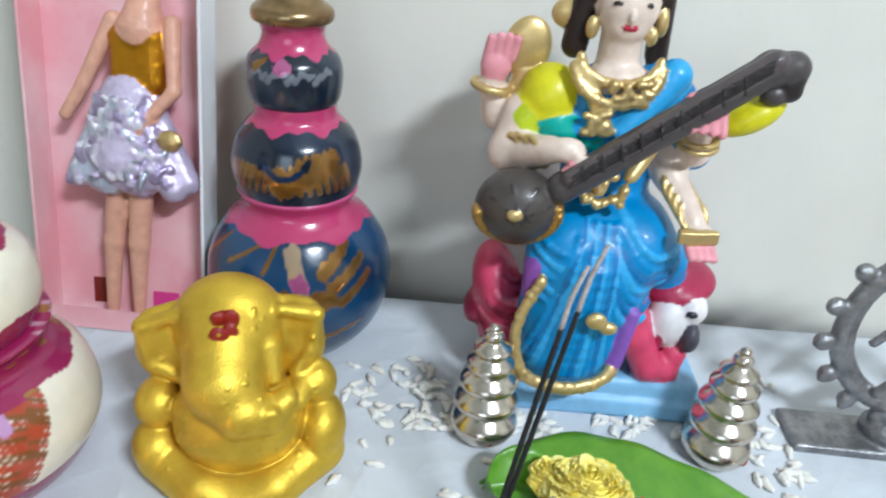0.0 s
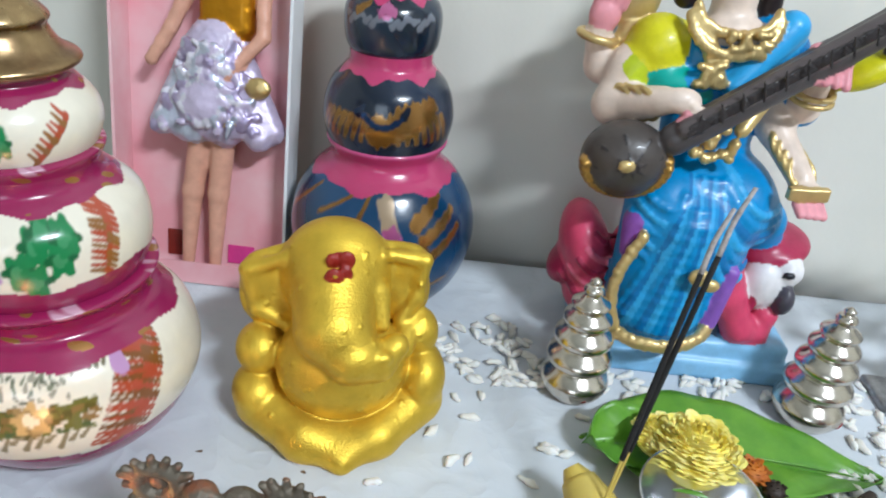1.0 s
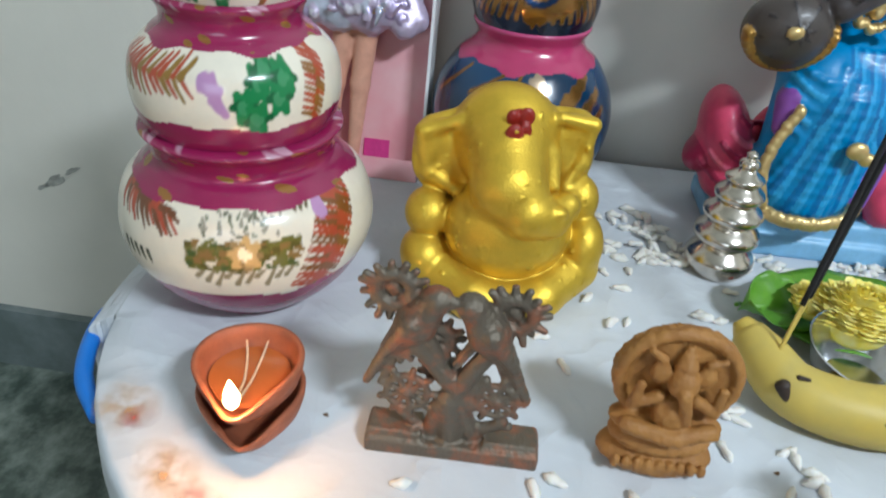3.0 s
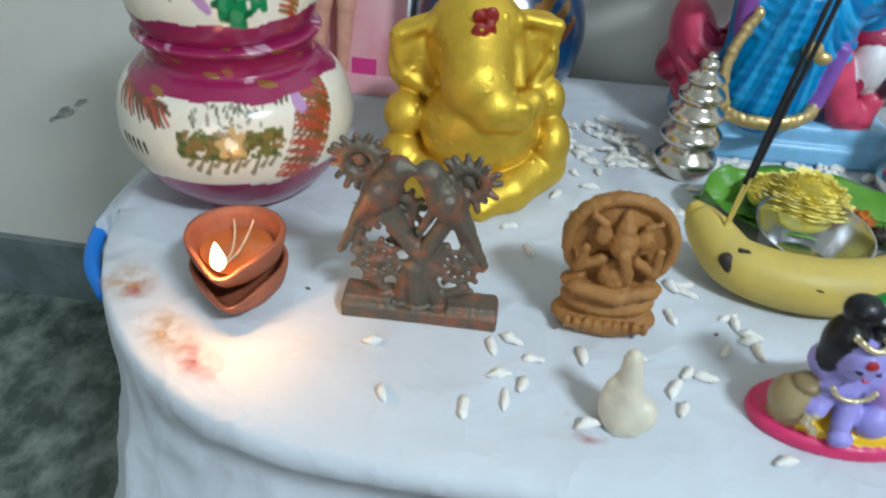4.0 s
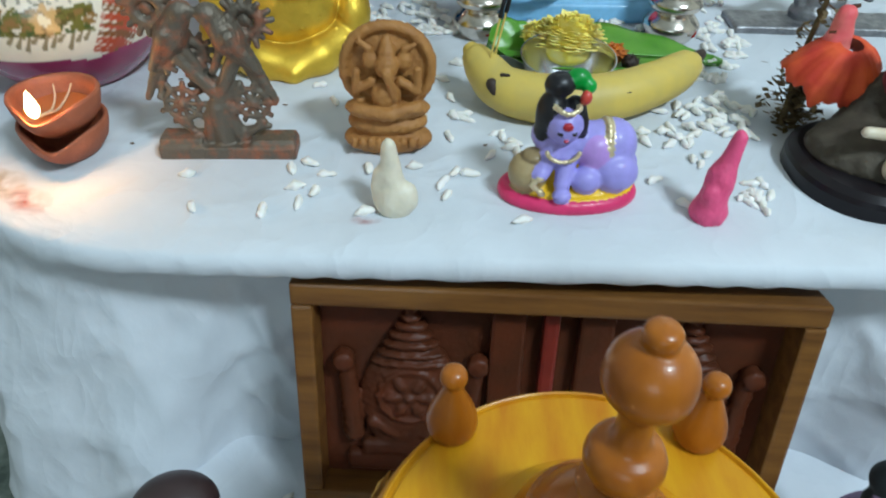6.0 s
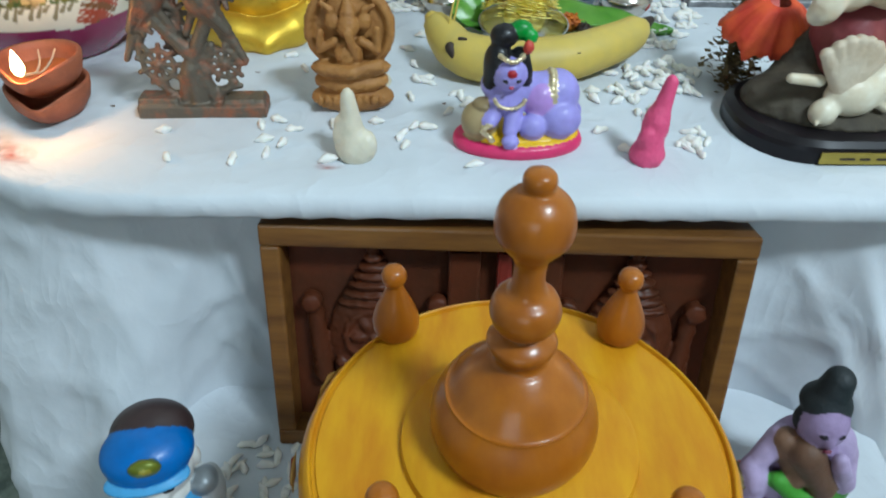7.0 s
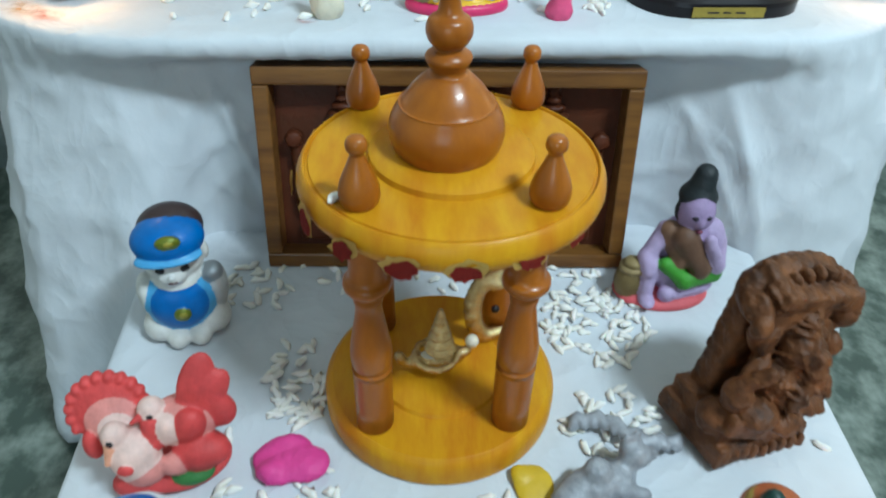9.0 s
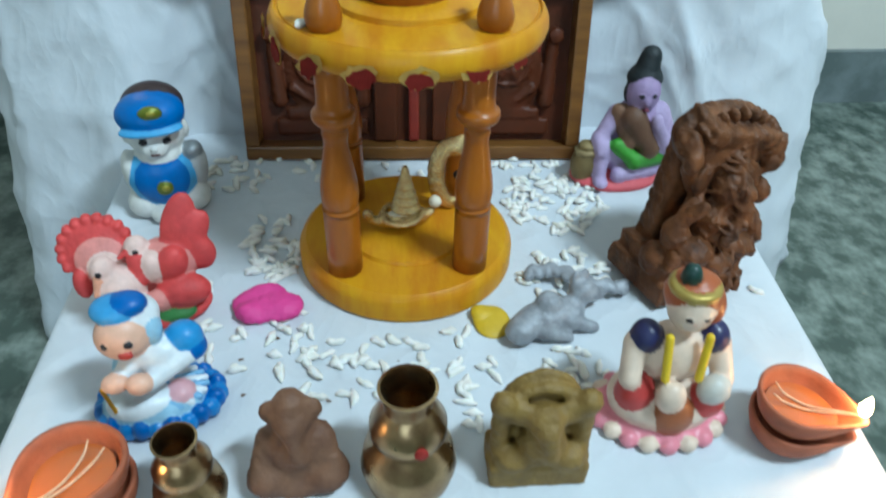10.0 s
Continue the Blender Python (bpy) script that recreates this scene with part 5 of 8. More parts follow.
fig("pewter_ring_idol", "grey pewter idol dancing inside a ring of flames on a plinth", nat, pose(0.366, 0.512, TOP, 0, 0, -3), PEWTER, 0.002, 0.0008, 220, "idol")

# silver tiered finials
lot = [(0.016, 0), (0.021, 0.002), (0.0265, 0.012), (0.0265, 0.020), (0.019, 0.029), (0.0185, 0.031), (0.0245, 0.036), (0.0255, 0.043), (0.018, 0.051), (0.0175, 0.053), (0.0225, 0.058), (0.0225, 0.064), (0.016, 0.071), (0.0155, 0.073), (0.0185, 0.077), (0.0185, 0.082), (0.013, 0.088), (0.0125, 0.09), (0.0145, 0.093), (0.0145, 0.096), (0.0085, 0.101), (0.0065, 0.104), (0.0080, 0.107), (0.0065, 0.111), (0.0035, 0.113), (0.0045, 0.116), (0.0, 0.120)]
lm = lathe("silver_tiered_pots", [(1.1 * r, z) for r, z in lot], SILVER, 40, steps=3)
for x, y, r in ((0.066, 0.487, 0), (0.272, 0.478, 30)):
    ob = thing("silver_tiered_pots", "polished silver tiered pots with a red powder dot", "ritual pot", pose(x, y, TOP, 0, 0, r), group="silver tiered pots")
    part("body", lm, None, ob)
    part("powder_dot", sculpt("powder_dot", [E((0, 0, 0.006), (0.006, 0.0035, 0.006))], RED, 0.001), None, ob, "red powder dot", m=pose(0.004, -0.0255, 0.008, 0, 0, -r))

# stacked clay lamps


def oil_lamp(place, spout, label, size=0.9, lit=True, stacked=True, watts=0.8):
    """A clay lamp: a pinched bowl on an upturned second one."""
    def bowl(z0, pinch=True):
        n, m_ = 44, 12
        prof = [(0.018, 0.0), (0.026, 0.004), (0.0335, 0.014), (0.0365, 0.024), (0.0375, 0.031), (0.0365, 0.0335), (0.0335, 0.0325), (0.0325, 0.026), (0.028, 0.014), (0.020, 0.008), (0.0, 0.007)]
        v, f = [], []
        for i, (r, z) in enumerate(prof):
            for j in range(n):
                a = 2 * math.pi * j / n
                k = max(0.0, math.cos(a)) ** 7
                q = r * (1 + 0.02 * math.sin(3 * a + 1))
                up = z / 0.033
                x = q * math.cos(a) + (0.017 * k * up if pinch else 0) * (r > 0.01)
                y = q * math.sin(a) * (1 - 0.15 * k * up)
                v.append((x, y, z0 + z - (0.004 * k * up if pinch else 0)))
        for i in range(len(prof) - 1):
            for j in range(n):
                k = (j + 1) % n
                f.append((i * n + j, i * n + k, (i + 1) * n + k, (i + 1) * n + j))
        f.append(tuple(range(n - 1, -1, -1)))
        return mesh_of("clay_bowl", v, f, CLAY)
    x, y, z = place
    lamp = thing("oil_lamp", label, "oil lamp", pose(x, y, z, 0, 0, spout) @ Matrix.Scale(size, 4), group="clay oil lamps")
    h = 0.026 if stacked else 0.0
    if stacked:
        part("lower_bowl", bowl(0.0), None, lamp, m=pose(0, 0, 0, 0, 0, 4))
    part("upper_bowl", bowl(h), None, lamp)
    n = 32
    v = [(0.0275 * math.cos(2 * math.pi * j / n) + 0.006 * max(0, math.cos(2 * math.pi * j / n)) ** 5, 0.0275 * math.sin(2 * math.pi * j / n), h + 0.0185) for j in range(n)] + [(0, 0, h + 0.0185)]
    part("oil", mesh_of("oil", v, [(j, (j + 1) % n, n) for j in range(n)], OIL), None, lamp, "amber lamp oil")
    for dy in (-0.002, 0.003):
        part("wick", tube("wick", [(-0.022, dy * 3, h + 0.029), (-0.012, dy * 2, h + 0.022), (0.008, dy, h + 0.020), (0.030, dy * 0.5, h + 0.0275), (0.048, 0, h + 0.0335)], [0.0007, 0.0009, 0.001, 0.001, 0.001], WICK, 8), None, lamp, "twisted cotton wick")
    if lit:
        part("flame", lathe("flame", [(0.0008, 0), (0.0042, 0.004), (0.0052, 0.009), (0.0035, 0.016), (0.0012, 0.022), (0.0, 0.024)], FLAME, 16), None, lamp, "small yellow flame", m=pose(0.047, 0, h + 0.033))
        a = radians(spout)
        point_lamp("flame_light", (x + size * 0.050 * math.cos(a), y + size * 0.050 * math.sin(a), z + size * (h + 0.044)), watts, (1.0, 0.47, 0.17), 0.006)
    return lamp


oil_lamp((-0.286, 0.250, TOP), -84, "lit terracotta oil lamp stacked on a second bowl, upper table")
oil_lamp((0.316, -0.360, LOW), -35, "lit terracotta oil lamp stacked on another, stool edge", 0.80)
oil_lamp((-0.171, -0.362, LOW), -122, "lit terracotta oil lamp with oil on the stool")
oil_lamp((0.556, 0.215, TOP), -70, "lit terracotta oil lamp at the table end")

# bronze flower pair on a plate
br = [B((0, 0, 0.006), (0.054, 0.013, 0.006), round_=0.002), B((-0.036, 0.0, 0.013), (0.017, 0.010, 0.005), round_=0.002), B((0.036, 0.001, 0.012), (0.017, 0.010, 0.004), round_=0.002)]
bz = random.Random(17)


def rosette(cx, y, cz, r, n, thick):
    """A flower of flat blunt petals round a sunk heart."""
    out = [D((cx, y, cz), r * 0.55, r * 0.2, rot=(90, 0, 0), k=0.002), E((cx, y + 0.002, cz), (r * 0.3, r * 0.2, r * 0.3), k=0.002)]
    for i in range(n):
        a = 2 * math.pi * i / n + bz.uniform(-.08, .08)
        q = r * bz.uniform(.9, 1.05)
        out.append(C((cx + 0.5 * q * math.cos(a), y, cz + 0.5 * q * math.sin(a)), (cx + q * math.cos(a), y + bz.uniform(-.003, .002), cz + q * math.sin(a)), thick, thick * 0.8, k=0.001))
    return out


def wheel(cx, y, cz, r):
    """An openwork flower: a ring with spokes and a toothed rim."""
    out = [D((cx, y, cz), r * 0.72, 0.0022, rot=(90, 0, 0), k=0.001), E((cx, y, cz), (r * 0.26, 0.004, r * 0.26), k=0.001)]
    for i in range(9):
        a = 2 * math.pi * i / 9
        out.append(C((cx, y, cz), (cx + r * math.cos(a), y, cz + r * math.sin(a)), 0.0017, 0.0022, k=0.001))
    return out


def perched_bird(x, z, f):
    """A small bird looking one way, its wings folded and its long tail hanging."""
    P = lambda dx, dy, dz: (x + f * dx, dy, z + dz)
    out = [E(P(0, -0.006, 0), (0.0078, 0.0075, 0.0072), k=0.002), C(P(-0.004, -0.007, 0.001), P(-0.016, -0.008, -0.001), 0.0040, 0.0011, k=0.001), C(P(0.003, -0.004, -0.004), P(0.012, -0.003, -0.020), 0.0086, 0.0115, k=0.004),
           C(P(0.012, -0.003, -0.020), P(0.026, -0.001, -0.042), 0.0112, 0.0060, k=0.004), C(P(0.014, -0.011, -0.016), P(0.030, -0.006, -0.044), 0.0062, 0.0030, k=0.001), C(P(0.026, 0.0, -0.042), P(0.040, -0.001, -0.070), 0.0050, 0.0026, k=0.002), C(P(0.022, 0.001, -0.042), P(0.030, 0.0, -0.068), 0.0044, 0.0024, k=0.002)]
    return out + [C(P(0.006, -0.004, -0.026), P(-0.004, -0.002, -0.046), 0.0036, 0.0030, k=0.002)]


br += perched_bird(0.002, 0.118, 1) + perched_bird(-0.026, 0.120, -1)
br += rosette(0.027, 0.001, 0.110, 0.0185, 15, 0.0028) + rosette(-0.052, 0.001, 0.118, 0.0185, 15, 0.0028) + rosette(-0.014, 0.002, 0.086, 0.0150, 12, 0.0026) + rosette(-0.046, -0.004, 0.080, 0.0090, 8, 0.0026)
br += wheel(-0.030, -0.002, 0.045, 0.0175) + wheel(0.024, -0.002, 0.046, 0.0165) + wheel(-0.012, 0.004, 0.062, 0.0120)
for x0, z0, x1, z1, q in ((-0.036, 0.084, -0.004, 0.040, 0.0066), (0.014, 0.080, -0.008, 0.036, 0.0066), (-0.004, 0.042, -0.002, 0.012, 0.0092), (-0.010, 0.036, -0.014, 0.012, 0.0062), (0.004, 0.036, 0.012, 0.012, 0.0060), (-0.034, 0.030, -0.018, 0.012, 0.0036), (0.030, 0.030, 0.012, 0.014, 0.0036), (0.034, 0.026, 0.006, 0.020, 0.0030), (-0.022, 0.066, -0.006, 0.050, 0.0040), (0.016, 0.062, 0.004, 0.046, 0.0036)):
    br.append(C((x0, -0.002, z0), (x1, 0.0, z1), q * 0.85, q, k=0.002))
for n, q in enumerate(br):
    if q[1][0] < -0.018 and q[1][2] > 0.062:
        off = np.array((0.011, 0, 0.0))
        br[n] = (q[0], q[1] + off, q[2] + off if q[0] == "C" else q[2], *q[3:])
fig("bronze_flower_ornament", "old reddish bronze ornament of two birds among flowers on a plate", br, pose(-0.158, 0.246, TOP, 0, 0, -1), BRONZE, 0.0012, 0.0006, 320, "ornament")

# tan clay seated idol
tc = [E((0, 0.006, 0.010), (0.036, 0.020, 0.012), k=0.002), E((0, 0.005, 0.026), (0.032, 0.018, 0.010), k=0.002), E((0, 0.004, 0.038), (0.034, 0.017, 0.008), k=0.002), E((0.001, 0.012, 0.070), (0.038, 0.009, 0.036), k=0.003), D((0.001, 0.006, 0.070), 0.0335, 0.0042, rot=(90, 0, 0), k=0.002),
      E((0, -0.003, 0.053), (0.012, 0.011, 0.012), k=0.002), E((0.001, -0.004, 0.076), (0.009, 0.009, 0.010), k=0.002), C((0.001, -0.012, 0.074), (0.007, -0.013, 0.054), 0.0042, 0.0028, k=0.001), E((-0.012, 0.0, 0.079), (0.006, 0.004, 0.008), k=0.001), E((0.014, 0.0, 0.079), (0.006, 0.004, 0.008), k=0.001),
      C((0.001, 0, 0.086), (0.001, 0.002, 0.096), 0.007, 0.003, k=0.001), C((-0.010, -0.004, 0.064), (-0.024, -0.004, 0.056), 0.0040, 0.0034, k=0.001), C((-0.024, -0.004, 0.056), (-0.022, -0.005, 0.072), 0.0034, 0.003, k=0.001), C((0.011, -0.004, 0.064), (0.024, -0.004, 0.056), 0.0040, 0.0034, k=0.001), C((0.024, -0.004, 0.056), (0.024, -0.005, 0.074), 0.0034, 0.003, k=0.001),
      C((-0.024, -0.008, 0.042), (0.004, -0.014, 0.040), 0.0055, 0.0050, k=0.001), C((0.024, -0.008, 0.044), (-0.002, -0.014, 0.040), 0.0055, 0.0050, k=0.001), C((-0.012, 0.0, 0.088), (-0.020, 0.0, 0.094), 0.003, 0.002, k=0.001), C((0.014, 0.0, 0.088), (0.022, 0.0, 0.092), 0.003, 0.002, k=0.001)]
tc += [E((-0.026 + 0.0065 * i, -0.012 + 0.00004 * (i - 4) ** 2, 0.014), (0.003, 0.003, 0.005), k=0.001) for i in range(9)]
fig("tan_clay_idol", "small tan clay idol seated before a round halo", tc, pose(-0.031, 0.248, TOP, 0, 0, -2), TAN, 0.0014, 0.0011, 240)

# wax-white and pink pieces
fig("white_clay_piece", "small white clay finger-shaped piece with a rounded foot", [E((0.002, 0, 0.008), (0.017, 0.014, 0.012), k=0.008), C((0, 0, 0.012), (-0.003, 0.003, 0.052), 0.013, 0.0065, k=0.008), E((0.013, -0.004, 0.016), (0.008, 0.008, 0.009), k=0.008), E((-0.012, 0.002, 0.022), (0.007, 0.006, 0.014), k=0.008)], pose(-0.026, 0.164, TOP) @ Matrix.Diagonal((0.84, 0.9, 1, 1)), WAX, 0.0014, 0.0008, 120)
fig("pink_clay_piece", "small leaning bright pink clay cone", [E((0, 0, 0.007), (0.017, 0.013, 0.010), k=0.008), C((0, 0, 0.012), (0.003, 0.002, 0.034), 0.013, 0.011, k=0.008), C((0.003, 0.002, 0.034), (0.011, 0.006, 0.066), 0.010, 0.0062, k=0.008), E((-0.006, -0.006, 0.026), (0.008, 0.006, 0.008), k=0.004)], pose(0.203, 0.149, TOP) @ Matrix.Diagonal((0.8, 0.9, 0.98, 1)), PINKCLAY, 0.0014, 0.0012, 130)

# crawling infant idol on a pink cushion
VIO, VIOP = hexa("a29ae2"), hexa("b58fd8")
PK, GLD = hexa("d8346c"), hexa("e8d8b0")
kr = [E((0, 0, 0.007), (0.053, 0.030, 0.010), PK, 0.003), E((0.003, -0.001, 0.015), (0.049, 0.027, 0.007), hexa("f0c010"), 0.002),
      # body from the raised hips down to the chest, thighs and knees
      E((0.034, 0.004, 0.047), (0.018, 0.020, 0.021), VIO, 0.007), C((0.030, 0.003, 0.050), (-0.010, 0.000, 0.052), 0.0185, 0.0160, VIO, 0.008), E((0.034, -0.014, 0.032), (0.019, 0.015, 0.017), VIO, 0.004), E((0.010, -0.020, 0.028), (0.0125, 0.0110, 0.0115), VIO, 0.003),
      E((0.016, -0.010, 0.048), (0.014, 0.012, 0.015), VIOP, 0.006), E((0.050, 0.006, 0.030), (0.007, 0.010, 0.009), VIO, 0.004),
      # arms
      C((-0.016, -0.008, 0.056), (-0.026, -0.018, 0.036), 0.0092, 0.0074, VIO, 0.004), E((-0.028, -0.022, 0.034), (0.0066, 0.0062, 0.0062), VIO, 0.002), C((-0.006, -0.012, 0.044), (-0.010, -0.024, 0.026), 0.0080, 0.0066, VIO, 0.004), E((-0.010, -0.030, 0.019), (0.0078, 0.0070, 0.0055), VIO, 0.002), E((-0.024, -0.002, 0.060), (0.012, 0.012, 0.012), VIO, 0.006),
      # butter pot
      E((-0.036, -0.008, 0.028), (0.0165, 0.0160, 0.0180), hexa("a8956c"), 0.004), E((-0.033, -0.010, 0.045), (0.0100, 0.0100, 0.0050), hexa("8f7c58"), 0.002),
      # head, hair and crest
      E((-0.012, -0.014, 0.074), (0.0135, 0.0125, 0.0140), VIO, 0.003), E((-0.022, -0.004, 0.080), (0.0125, 0.0135, 0.0190), hexa("141418"), 0.003), E((-0.027, -0.006, 0.066), (0.0070, 0.0080, 0.0150), hexa("141418"), 0.004), E((-0.004, -0.004, 0.084), (0.0090, 0.0110, 0.0100), hexa("141418"), 0.003), E((0.002, -0.008, 0.072), (0.0055, 0.0065, 0.0120), hexa("141418"), 0.003),
      E((-0.018, -0.002, 0.103), (0.0120, 0.0110, 0.0100), hexa("141418"), 0.003), E((-0.004, 0.000, 0.107), (0.0100, 0.0080, 0.0085), hexa("1f8a2c"), 0.002), E((0.004, -0.004, 0.103), (0.0060, 0.0055, 0.0062), hexa("2c9a38"), 0.002), E((0.002, -0.010, 0.096), (0.0046, 0.0040, 0.0056), hexa("c8483c"), 0.001),
      E((-0.012, -0.0255, 0.079), (0.0040, 0.0022, 0.0032), hexa("a8202c"), 0.001), E((-0.017, -0.0255, 0.073), (0.0022, 0.0018, 0.0014), hexa("18141c"), 0.001), E((-0.006, -0.0255, 0.073), (0.0022, 0.0018, 0.0014), hexa("18141c"), 0.001), E((-0.012, -0.0265, 0.067), (0.0026, 0.0016, 0.0012), hexa("b0405c"), 0.001)]
kr += [E((-0.012 + 0.0095 * math.cos(a), -0.013 - 0.010 * math.sin(a), 0.0895 + 0.001 * math.sin(3 * a)), (0.0026, 0.0022, 0.0024), GLD, 0.001, gold=0.8) for a in np.linspace(-0.4, 3.4, 10)]
kr += [E((0.0245 + 0.0015 * math.sin(a), -0.0185 * math.cos(a) + 0.002, 0.050 + 0.0195 * math.sin(a)), (0.0030, 0.0026, 0.0026), GLD, 0.001, gold=0.8) for a in np.linspace(-0.7, 2.2, 13)]
kr += [E((-0.012 + 0.013 * math.cos(a), -0.022 + 0.002 * math.sin(a), 0.056 + 0.009 * math.sin(a)), (0.0022, 0.0022, 0.0020), GLD, 0.001, gold=0.8) for a in np.linspace(3.3, 6.1, 10)]
kr += [E((-0.030 + 0.004 * math.cos(i), -0.027, 0.030 + 0.0030 * i - 0.012), (0.0034, 0.0026, 0.0022), GLD, 0.001, gold=0.8) for i in range(6)]
kr += [E((0.053 * math.cos(a), 0.030 * math.sin(a), 0.006), (0.0050, 0.0045, 0.0055), PK, 0.006) for a in np.linspace(0, 2 * math.pi, 41)[:-1]]
fig("crawling_infant_idol", "lilac crawling infant idol with gold ornaments on a pink cushion", kr, pose(0.105, 0.183, TOP, 0, 0, -2) @ Matrix.Scale(0.89, 4), res=0.0012)

# banana, leaf, flowers, bowl and incense
ban = thing("banana", "ripe yellow banana with black bruises and a stuck incense base", "banana")
bpts = [(0.046, 0.346, TOP + 0.040), (0.054, 0.330, TOP + 0.034), (0.072, 0.307, TOP + 0.024), (0.115, 0.294, TOP + 0.021), (0.165, 0.299, TOP + 0.022), (0.212, 0.320, TOP + 0.026), (0.240, 0.340, TOP + 0.030), (0.252, 0.351, TOP + 0.032)]
part("peel", tube("peel", bpts, [0.0125, 0.0175, 0.0208, 0.0222, 0.0218, 0.0200, 0.0165, 0.0085], BANANA, 10, steps=5), None, ban)
part("tip", tube("tip", [(0.251, 0.350, TOP + 0.032), (0.258, 0.356, TOP + 0.034), (0.263, 0.361, TOP + 0.035)], [0.0075, 0.006, 0.004], BRUISE, 8), None, ban, "dark banana tip")
part("stalk", tube("stalk", [(0.046, 0.346, TOP + 0.040), (0.043, 0.350, TOP + 0.043), (0.041, 0.353, TOP + 0.045)], [0.0115, 0.0085, 0.0060], BANANA, 8), None, ban, "cut greenish stalk")
for a, b, r in (((0.058, 0.299, TOP + 0.034), (0.063, 0.294, TOP + 0.024), 0.0055), ((0.075, 0.288, TOP + 0.034), (0.120, 0.2745, TOP + 0.031), 0.0013), ((0.145, 0.279, TOP + 0.033), (0.175, 0.2835, TOP + 0.034), 0.0011), ((0.19, 0.290, TOP + 0.022), (0.198, 0.294, TOP + 0.020), 0.003), ((0.066, 0.300, TOP + 0.042), (0.072, 0.298, TOP + 0.0425), 0.002)):
    part("bruise", sculpt("bruise", [C(a, b, r, r * 0.7)], BRUISE, min(0.0012, r * 0.7), floor=TOP), None, ban, "black bruise")


def leaf_mesh(length, width, curl, droop, name="leaf"):
    v, f = [], []
    n, m_ = 28, 14
    for i in range(n + 1):
        t = i / n
        w = width * (math.sin(math.pi * t ** 0.72) ** 0.8) * (1 - 0.25 * t) + 0.0006
        for j in range(m_ + 1):
            s = 2 * j / m_ - 1
            z = curl * (abs(s) ** 1.6) - droop * (t - 0.35) ** 2 - 0.0022 * (1 - abs(s)) ** 5 * 2 + 0.0016 * math.sin(t * 26 + abs(s) * 7) * abs(s)
            v.append((length * t, w * s, z))
    for i in range(n):
        for j in range(m_):
            a = i * (m_ + 1) + j
            f.append((a, a + 1, a + m_ + 2, a + m_ + 1))
    return mesh_of(name, v, f, LEAF)


lf = thing("betel_leaf", "large glossy green betel leaf under the flowers and banana", "leaf", pose(0.076, 0.420, TOP + 0.014, 3, 0, -4))
ob = part("blade", leaf_mesh(0.230, 0.060, 0.006, 0.03), None, lf)
ob.modifiers.new("thickness", "SOLIDIFY").thickness = 0.0008
part("midrib", tube("midrib", [(-0.014, -0.010, 0.004), (0.0, 0, -0.002), (0.08, 0, -0.0015), (0.17, 0, -0.004), (0.225, 0, -0.011)], [0.0018, 0.0017, 0.0014, 0.001, 0.0006], LEAF, 8), None, lf)
lf2 = thing("betel_leaf", "small folded green betel leaf beside the banana", "leaf", pose(0.064, 0.404, TOP + 0.024, 20, 10, 12))
ob = part("blade", leaf_mesh(0.085, 0.030, 0.012, 0.05), None, lf2)
ob.modifiers.new("thickness", "SOLIDIFY").thickness = 0.0008


def flower(place, radius, material, label, petals=90, tall=0.7, seed=1):
    fl = thing("flower", label, "flower", pose(*place))
    r = random.Random(seed)
    v, f = [], []
    for i in range(petals):
        u = (i + 0.5) / petals
        el = math.acos(1 - u * 1.05)
        az = i * 2.399963 + r.uniform(-.2, .2)
        d = Vector((math.sin(el) * math.cos(az), math.sin(el) * math.sin(az), math.cos(el) * tall))
        side = d.cross(Vector((0.1, 0.2, 1))).normalized()
        L = radius * r.uniform(0.85, 1.08)
        w = radius * 0.15 * (0.7 + u)
        up = d.cross(side).normalized()
        k = len(v)
        for q, ww, lift in ((0.35, 0.5, 0), (0.75, 1.0, 0.05), (0.97, 0.8, 0.12), (1.03, 0.25, 0.10)):
            c = d * L * q - up * lift * radius
            v += [c - side * w * ww, c + side * w * ww]
        f += [(k + 2 * j, k + 2 * j + 1, k + 2 * j + 3, k + 2 * j + 2) for j in range(3)]
    part("petals", mesh_of("petals", v, f, material, smooth=False), None, fl)
    part("heart", sculpt("heart", [E((0, 0, 0), (radius * 0.84, radius * 0.84, radius * 0.84 * tall))], material, radius * 0.12, floor=-radius), None, fl)
    return fl


flower((0.140, 0.386, TOP + 0.034), 0.034, PETAL, "pale yellow chrysanthemum head on the leaf", 260, 0.75, 3)
flower((0.118, 0.402, TOP + 0.032), 0.022, PETAL, "cream yellow chrysanthemum piece on the leaf", 150, 0.7, 8)
flower((0.186, 0.383, TOP + 0.024), 0.014, MARIGOLD, "orange marigold fragment on the leaf", 50, 0.7, 5)
flower((0.198, 0.368, TOP + 0.022), 0.010, BRUISE, "dark withered bud on the leaf", 30, 0.8, 6)
thing("steel_bowl", "small stainless steel bowl behind the banana", "bowl", pose(0.130, 0.340, TOP + 0.006, 6, 0, 0),
      lathe("steel_bowl", [(0.020, 0), (0.024, 0.001), (0.034, 0.014), (0.040, 0.030), (0.0425, 0.037), (0.0432, 0.038), (0.0420, 0.0382), (0.039, 0.030), (0.033, 0.0155), (0.023, 0.004), (0.0, 0.003)], STEEL, 56, smooth_profile=False))
